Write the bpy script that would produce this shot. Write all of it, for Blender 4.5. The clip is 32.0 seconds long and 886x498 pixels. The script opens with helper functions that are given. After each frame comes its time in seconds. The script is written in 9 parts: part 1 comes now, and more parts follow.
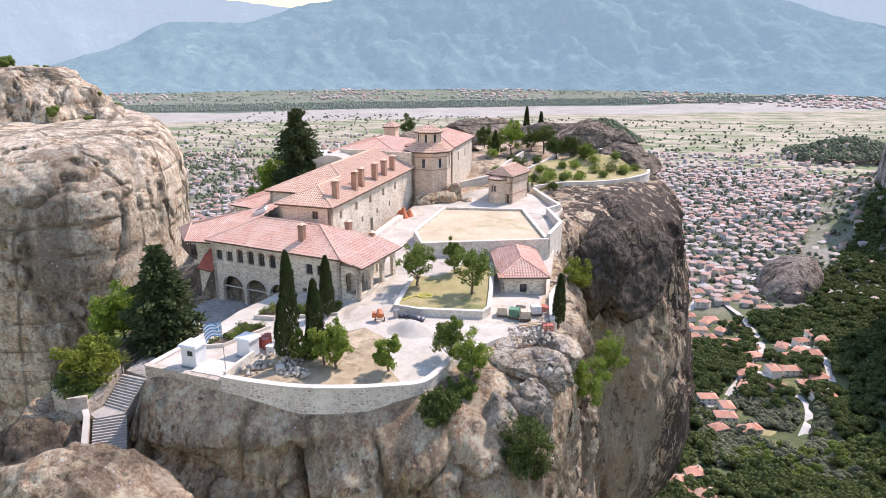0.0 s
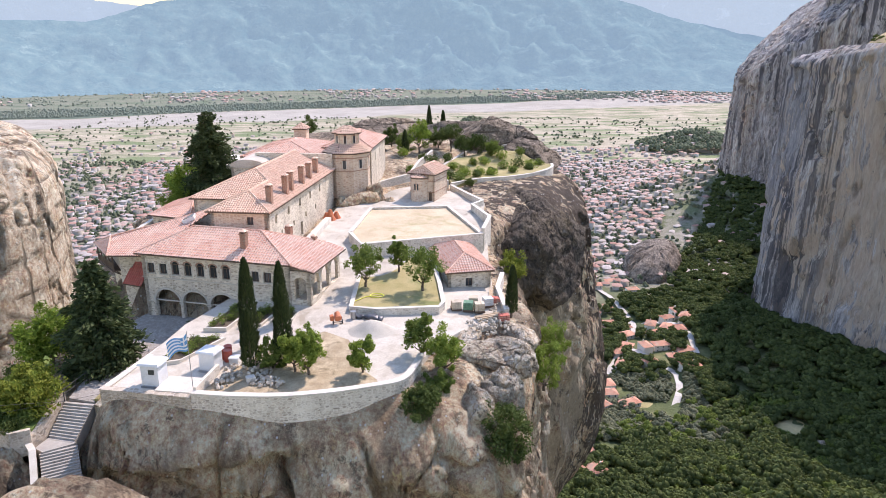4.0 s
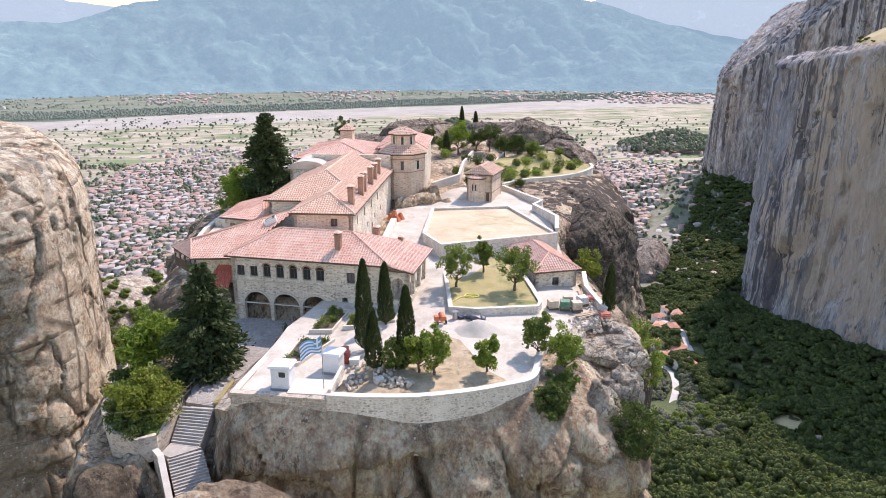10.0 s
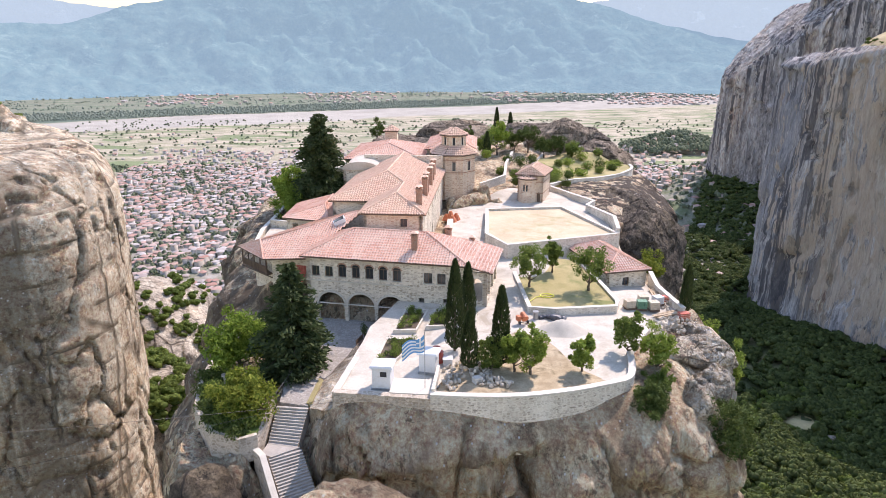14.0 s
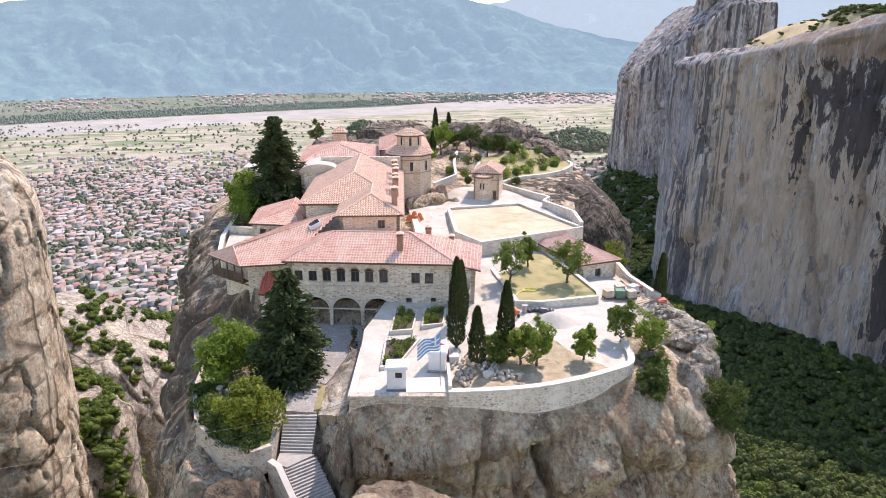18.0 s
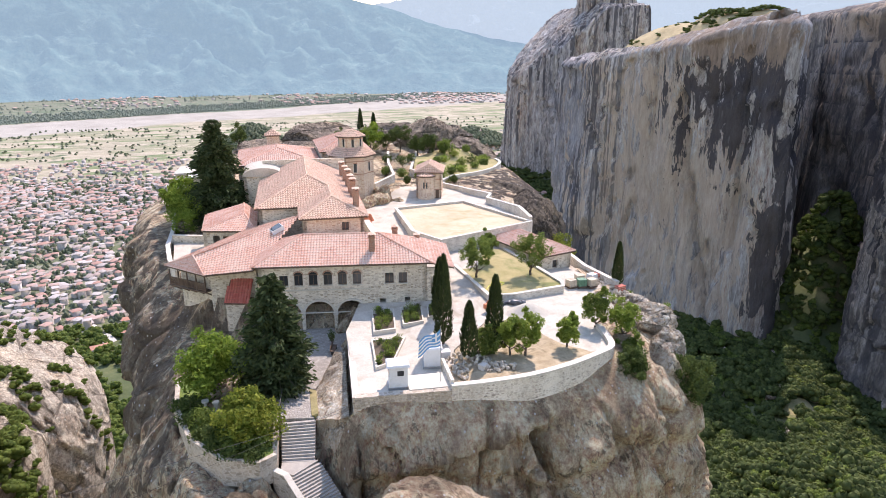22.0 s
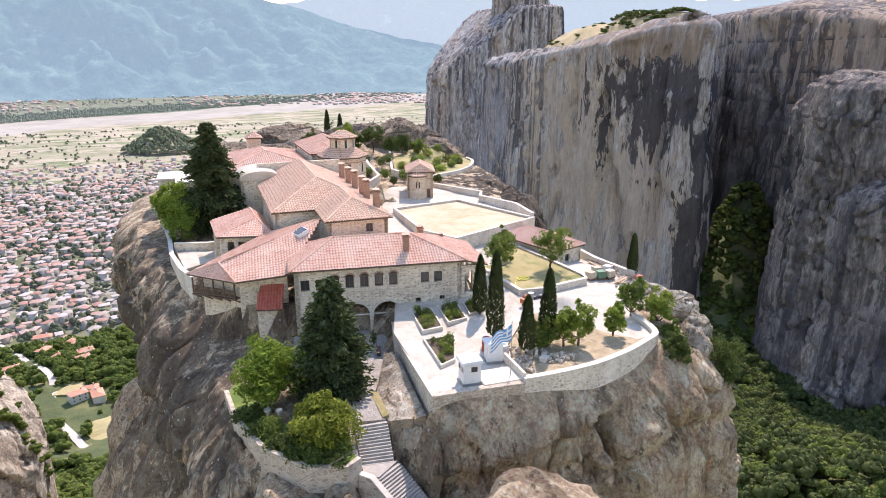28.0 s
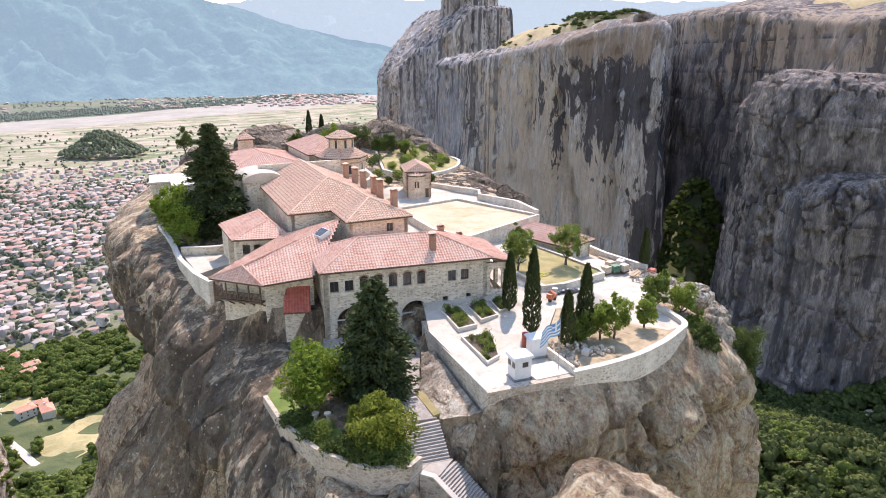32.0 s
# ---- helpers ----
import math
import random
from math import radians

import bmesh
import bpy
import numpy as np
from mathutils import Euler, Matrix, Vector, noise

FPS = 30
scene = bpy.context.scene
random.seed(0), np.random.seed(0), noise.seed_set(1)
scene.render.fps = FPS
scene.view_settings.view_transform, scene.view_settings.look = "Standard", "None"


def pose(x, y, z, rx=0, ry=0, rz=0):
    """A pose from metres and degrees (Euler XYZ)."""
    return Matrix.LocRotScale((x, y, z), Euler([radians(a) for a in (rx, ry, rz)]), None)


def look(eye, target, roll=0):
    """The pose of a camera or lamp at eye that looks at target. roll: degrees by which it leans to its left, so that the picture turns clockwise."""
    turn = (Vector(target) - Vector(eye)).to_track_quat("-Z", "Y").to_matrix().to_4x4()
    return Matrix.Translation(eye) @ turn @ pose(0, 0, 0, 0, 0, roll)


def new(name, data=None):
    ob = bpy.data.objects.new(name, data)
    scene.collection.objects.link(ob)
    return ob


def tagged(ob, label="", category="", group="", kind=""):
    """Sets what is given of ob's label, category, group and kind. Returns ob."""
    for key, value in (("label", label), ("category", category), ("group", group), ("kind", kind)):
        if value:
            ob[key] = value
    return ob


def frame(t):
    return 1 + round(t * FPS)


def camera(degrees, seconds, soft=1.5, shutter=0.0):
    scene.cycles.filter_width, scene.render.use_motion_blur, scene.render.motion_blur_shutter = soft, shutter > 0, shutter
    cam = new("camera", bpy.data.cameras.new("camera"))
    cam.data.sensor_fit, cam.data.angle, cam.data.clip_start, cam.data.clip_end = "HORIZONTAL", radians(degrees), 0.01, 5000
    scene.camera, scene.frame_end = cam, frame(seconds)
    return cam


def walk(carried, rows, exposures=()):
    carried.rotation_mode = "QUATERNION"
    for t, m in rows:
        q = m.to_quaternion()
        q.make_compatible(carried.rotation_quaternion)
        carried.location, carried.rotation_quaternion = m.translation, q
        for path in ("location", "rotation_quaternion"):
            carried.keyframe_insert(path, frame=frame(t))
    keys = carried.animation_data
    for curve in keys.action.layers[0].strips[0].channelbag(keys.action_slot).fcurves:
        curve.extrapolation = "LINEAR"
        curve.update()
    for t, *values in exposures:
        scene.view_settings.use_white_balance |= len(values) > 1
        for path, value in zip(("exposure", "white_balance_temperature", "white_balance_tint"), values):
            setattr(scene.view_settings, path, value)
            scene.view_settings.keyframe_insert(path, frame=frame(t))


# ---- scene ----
import collections
# ---------------------------------------------------------------- camera
cam = camera(66.3, 32.0, soft=0.8)
# seconds, eye x y z, pitch, yaw (degrees)
PATH = [
    (0, 19.89, -57.22, 24.95, -17.08, 12.78),
    (0.5, 18.86, -57.71, 24.97, -17.09, 11.27),
    (1, 17.82, -58.13, 24.99, -17.10, 9.81),
    (1.5, 16.76, -58.48, 25.01, -17.10, 8.35),
    (2, 15.70, -58.77, 25.02, -17.10, 6.99),
    (2.5, 14.62, -59.02, 25.03, -17.10, 5.62),
    (3, 13.54, -59.21, 25.04, -17.10, 4.27),
    (3.5, 12.44, -59.37, 25.04, -17.10, 2.93),
    (5.5, 7.99, -59.75, 25.03, -17.07, 0.11),
    (6, 6.86, -59.79, 25.02, -17.06, 0.11),
    (7, 4.59, -59.86, 25.00, -17.04, 0.04),
    (8, 2.30, -59.90, 24.98, -17.02, -0.01),
    (9, 0.01, -59.93, 24.96, -16.99, 0.00),
    (10, -2.30, -59.96, 24.94, -16.97, -0.02),
    (11, -4.61, -60.00, 24.92, -16.94, -0.07),
    (12, -6.92, -60.05, 24.90, -16.92, -0.11),
    (13, -9.23, -60.10, 24.89, -16.90, -0.15),
    (14, -11.54, -60.16, 24.88, -16.87, -0.17),
    (14.5, -12.70, -60.18, 24.88, -16.86, -0.17),
    (16.5, -17.31, -60.22, 24.87, -16.83, -2.90),
    (17, -18.46, -60.21, 24.87, -16.82, -4.18),
    (17.5, -19.61, -60.19, 24.88, -16.81, -6.17),
    (18, -20.75, -60.16, 24.88, -16.81, -8.29),
    (18.5, -21.90, -60.11, 24.89, -16.80, -10.00),
    (19, -23.04, -60.05, 24.89, -16.80, -11.00),
    (19.5, -24.18, -59.97, 24.90, -16.79, -12.01),
    (20, -25.32, -59.87, 24.90, -16.79, -13.02),
    (21, -27.59, -59.61, 24.92, -16.78, -15.29),
    (22, -29.85, -59.26, 24.93, -16.77, -17.52),
    (23, -32.10, -58.82, 24.94, -16.77, -19.70),
    (24, -34.33, -58.27, 24.95, -16.77, -21.66),
    (24.5, -35.44, -57.96, 24.96, -16.77, -23.03),
    (26.5, -39.83, -56.47, 24.96, -16.76, -24.80),
    (27, -40.92, -56.04, 24.95, -16.76, -24.80),
    (28, -43.07, -55.12, 24.93, -16.75, -24.78),
    (29, -45.19, -54.14, 24.89, -16.74, -24.81),
    (30, -47.28, -53.13, 24.84, -16.72, -24.82),
    (30.5, -48.32, -52.62, 24.81, -16.71, -25.15),
    (31, -49.34, -52.11, 24.77, -16.70, -26.12),
    (31.5, -50.35, -51.61, 24.72, -16.69, -27.81),
    (32, -51.35, -51.13, 24.67, -16.68, -29.26),
]
walk(cam, [(t, pose(x, y, z, 90 + pitch, 0, yaw)) for t, x, y, z, pitch, yaw in PATH],
     exposures=[(0, 0.97, 6850, 26), (32, 1.15, 7150, 26)])

# ---------------------------------------------------------------- sky, sun, exposure
SUN_EL, SUN_AZ = 51.0, 39.0
world = bpy.data.worlds.new("sky")
scene.world = world
world.use_nodes = True
wn = world.node_tree.nodes
sky = wn.new("ShaderNodeTexSky")
sky.sky_type, sky.sun_disc = "NISHITA", False
sky.sun_elevation, sky.sun_rotation = radians(SUN_EL), radians(SUN_AZ)
sky.air_density, sky.dust_density, sky.ozone_density, sky.altitude = 1.9, 0.6, 4.0, 500
wn["Background"].inputs[1].default_value = 0.125
world.node_tree.links.new(sky.outputs[0], wn["Background"].inputs[0])
sun = new("sun", bpy.data.lights.new("sun", "SUN"))
sun.data.energy, sun.data.angle, sun.data.color = 2.5, radians(0.6), (1.0, 0.955, 0.88)
sa, se = radians(SUN_AZ), radians(SUN_EL)
sun_dir = Vector((math.sin(sa) * math.cos(se), math.cos(sa) * math.cos(se), math.sin(se)))
sun.matrix_world = look(sun_dir * 100, (0, 0, 0))


# ---------------------------------------------------------------- materials
def nodes_of(name):
    m = bpy.data.materials.new(name)
    m.use_nodes = True
    return m, m.node_tree.nodes, m.node_tree.links, m.node_tree.nodes["Principled BSDF"]


def ramp_node(n, stops):
    r = n.new("ShaderNodeValToRGB")
    while len(r.color_ramp.elements) < len(stops):
        r.color_ramp.elements.new(0.5)
    for e, (p, c) in zip(r.color_ramp.elements, stops):
        e.position, e.color = p, (*c, 1)
    return r


def coords(n, l, scale=(1, 1, 1), obj=False):
    tc = n.new("ShaderNodeTexCoord" if obj else "ShaderNodeNewGeometry")
    mp = n.new("ShaderNodeMapping")
    mp.inputs["Scale"].default_value = scale
    l.new(tc.outputs["Object" if obj else "Position"], mp.inputs[0])
    return mp.outputs[0]


def noise_node(n, l, co, scale, detail=5, rough=0.6, dist=0.0):
    t = n.new("ShaderNodeTexNoise")
    t.inputs["Scale"].default_value, t.inputs["Detail"].default_value = scale, detail
    t.inputs["Roughness"].default_value, t.inputs["Distortion"].default_value = rough, dist
    l.new(co, t.inputs["Vector"])
    return t.outputs["Fac"]


def mix_node(n, l, fac, a, b, mode="MIX"):
    m = n.new("ShaderNodeMix")
    m.data_type, m.blend_type = "RGBA", mode
    for sock, v in ((m.inputs[0], fac), (m.inputs[6], a), (m.inputs[7], b)):
        if isinstance(v, (int, float)):
            sock.default_value = v
        elif isinstance(v, tuple):
            sock.default_value = (*v, 1)
        else:
            l.new(v, sock)
    return m.outputs[2]


def bump_node(n, l, height, strength, distance, normal=None):
    b = n.new("ShaderNodeBump")
    b.inputs["Strength"].default_value, b.inputs["Distance"].default_value = strength, distance
    l.new(height, b.inputs["Height"])
    if normal is not None:
        l.new(normal, b.inputs["Normal"])
    return b.outputs[0]


def mottled(name, c1, c2, scale=1.0, fine=12.0, rough=0.85, bump=0.3, dist=0.03, stain=None, stain_scale=0.3, metal=0.0, stretch=(1, 1, 1), vary=0.0):
    """Two colours mottled by coarse and fine noise, with stains and fine relief."""
    m, n, l, p = nodes_of(name)
    co = coords(n, l, stretch)
    big, small = noise_node(n, l, co, scale, 4), noise_node(n, l, co, fine, 5, 0.7)
    r = ramp_node(n, [(0.3, c1), (0.7, c2)])
    l.new(big, r.inputs[0])
    col = mix_node(n, l, 0.45, r.outputs[0], small, "OVERLAY")
    if stain:
        st = ramp_node(n, [(0.52, (0, 0, 0)), (0.68, (1, 1, 1))])
        l.new(noise_node(n, l, co, stain_scale, 6, 0.65, 0.6), st.inputs[0])
        col = mix_node(n, l, st.outputs[0], col, stain)
    if vary:
        oi = n.new("ShaderNodeObjectInfo")
        hs = n.new("ShaderNodeHueSaturation")
        mr = n.new("ShaderNodeMapRange")
        mr.inputs[3].default_value, mr.inputs[4].default_value = 1 - vary, 1 + vary
        l.new(oi.outputs["Random"], mr.inputs[0])
        l.new(mr.outputs[0], hs.inputs["Value"])
        l.new(col, hs.inputs["Color"])
        col = hs.outputs[0]
    l.new(col, p.inputs["Base Color"])
    p.inputs["Roughness"].default_value, p.inputs["Metallic"].default_value = rough, metal
    l.new(bump_node(n, l, small, bump, dist), p.inputs["Normal"])
    return m


def rock_mat(name, c1, c2, dark, pale, streak=0.5, tan=(0.52, 0.40, 0.26), grain=1.0, streak_scale=0.16, blotch=0.8, thin=0.0, zone=0.6, cracks=(6.0, 11.0), spots=(), pebble=0.8, tall=1.0, thin_from=None, bedding=0.0, bumpy=1.0):
    """Conglomerate: mottled ground, stained zones, water streaks running down, black lichen, cracks and pebbles.
    spots: (centre, radii, colour, strength) of large stains and painted hollows, with ragged outlines."""
    m, n, l, p = nodes_of(name)
    co = coords(n, l, (1, 1, tall))

    def scaled(sock, k):
        x = n.new("ShaderNodeMath")
        x.operation = "MULTIPLY"
        x.inputs[1].default_value = k
        l.new(sock, x.inputs[0])
        return x.outputs[0]

    def mask(fac, a, b):
        r = ramp_node(n, [(a, (0, 0, 0)), (b, (1, 1, 1))])
        l.new(fac, r.inputs[0])
        return r.outputs[0]

    r = ramp_node(n, [(0.32, c1), (0.5, c2), (0.66, tan)])
    l.new(noise_node(n, l, co, 0.11 * grain, 8, 0.68, 0.4), r.inputs[0])
    fine = noise_node(n, l, co, 2.4 * grain, 8, 0.82)
    harsh = ramp_node(n, [(0.34, (0.12, 0.12, 0.12)), (0.5, (0.5, 0.5, 0.5)), (0.66, (0.9, 0.9, 0.9))])
    l.new(fine, harsh.inputs[0])
    col = mix_node(n, l, 0.85, r.outputs[0], harsh.outputs[0], "OVERLAY")
    mid = ramp_node(n, [(0.36, (0.2, 0.2, 0.2)), (0.64, (0.82, 0.82, 0.82))])
    l.new(noise_node(n, l, co, 0.5 * grain, 7, 0.75, 0.5), mid.inputs[0])
    col = mix_node(n, l, 0.75, col, mid.outputs[0], "OVERLAY")
    col = mix_node(n, l, scaled(mask(noise_node(n, l, coords(n, l, (1, 1, 0.35)), 0.05 * grain, 8, 0.7, 0.5), 0.52, 0.60), zone), col, mix_node(n, l, 0.35, dark, c1))
    col = mix_node(n, l, scaled(mask(noise_node(n, l, coords(n, l, (1.6, 1.6, 0.1)), streak_scale * 0.8 * grain, 6, 0.65, 0.3), 0.55, 0.64), 0.42), col, pale)
    col = mix_node(n, l, scaled(mask(noise_node(n, l, coords(n, l, (1, 1, 0.09)), streak_scale * grain, 6, 0.62, 0.25), 0.51, 0.58), streak), col, dark)
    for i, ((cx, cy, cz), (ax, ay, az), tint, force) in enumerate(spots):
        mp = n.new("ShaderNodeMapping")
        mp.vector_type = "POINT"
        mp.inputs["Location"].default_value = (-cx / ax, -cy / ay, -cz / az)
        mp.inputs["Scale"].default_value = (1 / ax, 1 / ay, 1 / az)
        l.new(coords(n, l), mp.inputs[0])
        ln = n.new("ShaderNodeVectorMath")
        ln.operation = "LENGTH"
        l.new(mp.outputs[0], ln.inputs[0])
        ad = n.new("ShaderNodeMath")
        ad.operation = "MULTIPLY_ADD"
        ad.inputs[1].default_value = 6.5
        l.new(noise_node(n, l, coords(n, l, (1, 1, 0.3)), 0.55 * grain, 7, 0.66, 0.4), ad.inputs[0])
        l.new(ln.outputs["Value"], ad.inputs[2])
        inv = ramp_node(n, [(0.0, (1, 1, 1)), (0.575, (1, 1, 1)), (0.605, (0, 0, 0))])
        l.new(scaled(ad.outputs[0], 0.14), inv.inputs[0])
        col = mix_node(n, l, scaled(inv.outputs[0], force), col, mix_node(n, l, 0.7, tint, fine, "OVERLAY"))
    if thin:
        where = mask(noise_node(n, l, coords(n, l, (1, 1, 0.3)), 0.09 * grain, 4, 0.6), 0.40, 0.50)
        line = mask(noise_node(n, l, coords(n, l, (1, 1, 0.012)), streak_scale * 2.0 * grain, 5, 0.65, 0.1), 0.50, 0.54)
        line = mix_node(n, l, 1.0, where, line, "MULTIPLY")
        if thin_from:
            # the drip lines belong to one stretch of the face
            sx = n.new("ShaderNodeSeparateXYZ")
            l.new(coords(n, l), sx.inputs[0])
            mr = n.new("ShaderNodeMapRange")
            mr.inputs[1].default_value, mr.inputs[2].default_value, mr.inputs[3].default_value = *thin_from, 0.12
            l.new(sx.outputs["Y"], mr.inputs[0])
            line = mix_node(n, l, 1.0, line, mr.outputs[0], "MULTIPLY")
        col = mix_node(n, l, scaled(line, thin), col, dark)
    lich = mask(noise_node(n, l, co, 0.9 * grain, 9, 0.8, 0.3), 0.53, 0.57)
    patch = mask(noise_node(n, l, co, 0.14 * grain, 5, 0.6, 0.4), 0.40, 0.52)
    col = mix_node(n, l, scaled(mix_node(n, l, 1.0, lich, patch, "MULTIPLY"), blotch), col, dark)
    v = n.new("ShaderNodeTexVoronoi")
    v.inputs["Scale"].default_value = 1.7 * grain
    l.new(co, v.inputs["Vector"])
    sep = n.new("ShaderNodeSeparateColor")
    l.new(v.outputs["Color"], sep.inputs[0])
    vr = ramp_node(n, [(0.0, (1, 1, 1)), (0.14, (1, 1, 1)), (0.2, (0, 0, 0))])
    l.new(v.outputs["Distance"], vr.inputs[0])
    peb = mix_node(n, l, 1.0, vr.outputs[0], mask(sep.outputs[0], 0.55, 0.7), "MULTIPLY")
    col = mix_node(n, l, scaled(peb, pebble), col, tuple(min(0.72, 1.35 * c) for c in pale))
    beds = None
    if bedding:
        # level bedding planes, broken and uneven
        wv = n.new("ShaderNodeTexWave")
        wv.wave_type, wv.bands_direction, wv.wave_profile = "BANDS", "Z", "SAW"
        wv.inputs["Scale"].default_value, wv.inputs["Distortion"].default_value = bedding, 5.0
        wv.inputs["Detail"].default_value, wv.inputs["Detail Scale"].default_value = 4.0, 0.5
        l.new(coords(n, l, (0.25, 0.25, 1)), wv.inputs["Vector"])
        seam = mask(wv.outputs["Fac"], 0.02, 0.16)
        gone = mask(noise_node(n, l, co, 0.16, 4, 0.6), 0.44, 0.56)
        beds = mix_node(n, l, gone, (1.0, 1.0, 1.0), seam)
        col = mix_node(n, l, beds, mix_node(n, l, 0.35, dark, c1), col)
    line = None
    if cracks:
        # cracks
        wob = n.new("ShaderNodeTexNoise")
        wob.inputs["Scale"].default_value, wob.inputs["Detail"].default_value = 0.25 * grain, 5
        l.new(co, wob.inputs["Vector"])
        warp = n.new("ShaderNodeMix")
        warp.data_type, warp.blend_type = "RGBA", "LINEAR_LIGHT"
        warp.inputs[0].default_value = 2.2 / grain
        l.new(co, warp.inputs[6])
        l.new(wob.outputs["Color"], warp.inputs[7])
        mp = n.new("ShaderNodeMapping")
        mp.inputs["Scale"].default_value = (grain / cracks[0], grain / cracks[0], grain / cracks[1])
        l.new(warp.outputs[2], mp.inputs[0])
        e = n.new("ShaderNodeTexVoronoi")
        e.feature = "DISTANCE_TO_EDGE"
        e.inputs["Scale"].default_value = 1.0
        l.new(mp.outputs[0], e.inputs["Vector"])
        er = ramp_node(n, [(0.006, (0, 0, 0)), (0.03, (1, 1, 1))])
        l.new(e.outputs["Distance"], er.inputs[0])
        open_ = mask(noise_node(n, l, co, 0.12 * grain, 3, 0.5), 0.40, 0.52)
        line = mix_node(n, l, open_, (1.0, 1.0, 1.0), er.outputs[0])
        col = mix_node(n, l, line, mix_node(n, l, 0.5, dark, c1), col)
    l.new(col, p.inputs["Base Color"])
    p.inputs["Roughness"].default_value = 0.93
    p.inputs["Specular IOR Level"].default_value = 0.25
    b = bump_node(n, l, noise_node(n, l, co, 0.6 * grain, 9, 0.74, 0.3), bumpy, 0.9 / grain)
    if line is not None:
        b = bump_node(n, l, line, 0.9, 0.35 / grain, b)
    if beds is not None:
        b = bump_node(n, l, beds, 0.8, 0.5, b)
    l.new(bump_node(n, l, fine, 1.0, 0.3 / grain, b), p.inputs["Normal"])
    return m


def masonry_mat(name, c1, c2, mortar, w=0.42, h=0.2, bump=0.6):
    """Rubble walling in rough courses; the wall's own run gives the horizontal axis."""
    m, n, l, p = nodes_of(name)
    co = coords(n, l)
    wob = n.new("ShaderNodeTexNoise")
    wob.inputs["Scale"].default_value = 1.6
    l.new(co, wob.inputs["Vector"])
    add = n.new("ShaderNodeMix")
    add.data_type, add.blend_type = "RGBA", "LINEAR_LIGHT"
    add.inputs[0].default_value = 0.12
    l.new(co, add.inputs[6])
    l.new(wob.outputs["Color"], add.inputs[7])
    mp = n.new("ShaderNodeMapping")
    mp.inputs["Scale"].default_value = (1 / w, 1 / w, 1 / h)
    l.new(add.outputs[2], mp.inputs[0])
    v = n.new("ShaderNodeTexVoronoi")
    v.inputs["Scale"].default_value, v.inputs["Randomness"].default_value = 1.0, 0.72
    l.new(mp.outputs[0], v.inputs["Vector"])
    e = n.new("ShaderNodeTexVoronoi")
    e.feature = "DISTANCE_TO_EDGE"
    e.inputs["Scale"].default_value, e.inputs["Randomness"].default_value = 1.0, 0.72
    l.new(mp.outputs[0], e.inputs["Vector"])
    sep = n.new("ShaderNodeSeparateColor")
    l.new(v.outputs["Color"], sep.inputs[0])
    mid = tuple((a + b) / 2 for a, b in zip(c1, c2))
    r = ramp_node(n, [(0.0, c1), (0.5, mid), (1.0, c2)])
    l.new(sep.outputs[0], r.inputs[0])
    er = ramp_node(n, [(0.03, (0, 0, 0)), (0.14, (1, 1, 1))])
    l.new(e.outputs["Distance"], er.inputs[0])
    fine = noise_node(n, l, co, 7, 6, 0.7)
    col = mix_node(n, l, er.outputs[0], mortar, r.outputs[0])
    col = mix_node(n, l, 0.5, col, fine, "OVERLAY")
    st = ramp_node(n, [(0.35, (0.78, 0.76, 0.72)), (0.6, (1.05, 1.04, 1.02))])
    l.new(noise_node(n, l, coords(n, l, (1, 1, 0.4)), 0.5, 5, 0.6), st.inputs[0])
    col = mix_node(n, l, 0.7, col, st.outputs[0], "MULTIPLY")
    l.new(col, p.inputs["Base Color"])
    p.inputs["Roughness"].default_value = 0.9
    b = bump_node(n, l, er.outputs[0], bump, 0.03)
    l.new(bump_node(n, l, fine, 0.4, 0.02, b), p.inputs["Normal"])
    return m


def tile_mat(name, c1, c2, old, amount, pitch=0.34):
    """Fired clay tiles: tile by tile variation and patches of weathering."""
    m, n, l, p = nodes_of(name)
    co = coords(n, l)
    v = n.new("ShaderNodeTexVoronoi")
    v.inputs["Scale"].default_value = 1 / pitch
    l.new(co, v.inputs["Vector"])
    sep = n.new("ShaderNodeSeparateColor")
    l.new(v.outputs["Color"], sep.inputs[0])
    r = ramp_node(n, [(0.0, c1), (1.0, c2)])
    l.new(sep.outputs[0], r.inputs[0])
    s = ramp_node(n, [(0.42, (0, 0, 0)), (0.62, (1, 1, 1))])
    l.new(noise_node(n, l, co, 0.55, 6, 0.7, 0.5), s.inputs[0])
    fa = n.new("ShaderNodeMath")
    fa.operation = "MULTIPLY"
    fa.inputs[1].default_value = amount
    l.new(s.outputs[0], fa.inputs[0])
    col = mix_node(n, l, fa.outputs[0], r.outputs[0], old)
    col = mix_node(n, l, 0.35, col, noise_node(n, l, co, 9, 5, 0.7), "OVERLAY")
    l.new(col, p.inputs["Base Color"])
    p.inputs["Roughness"].default_value = 0.78
    l.new(bump_node(n, l, noise_node(n, l, co, 14, 4), 0.3, 0.02), p.inputs["Normal"])
    return m


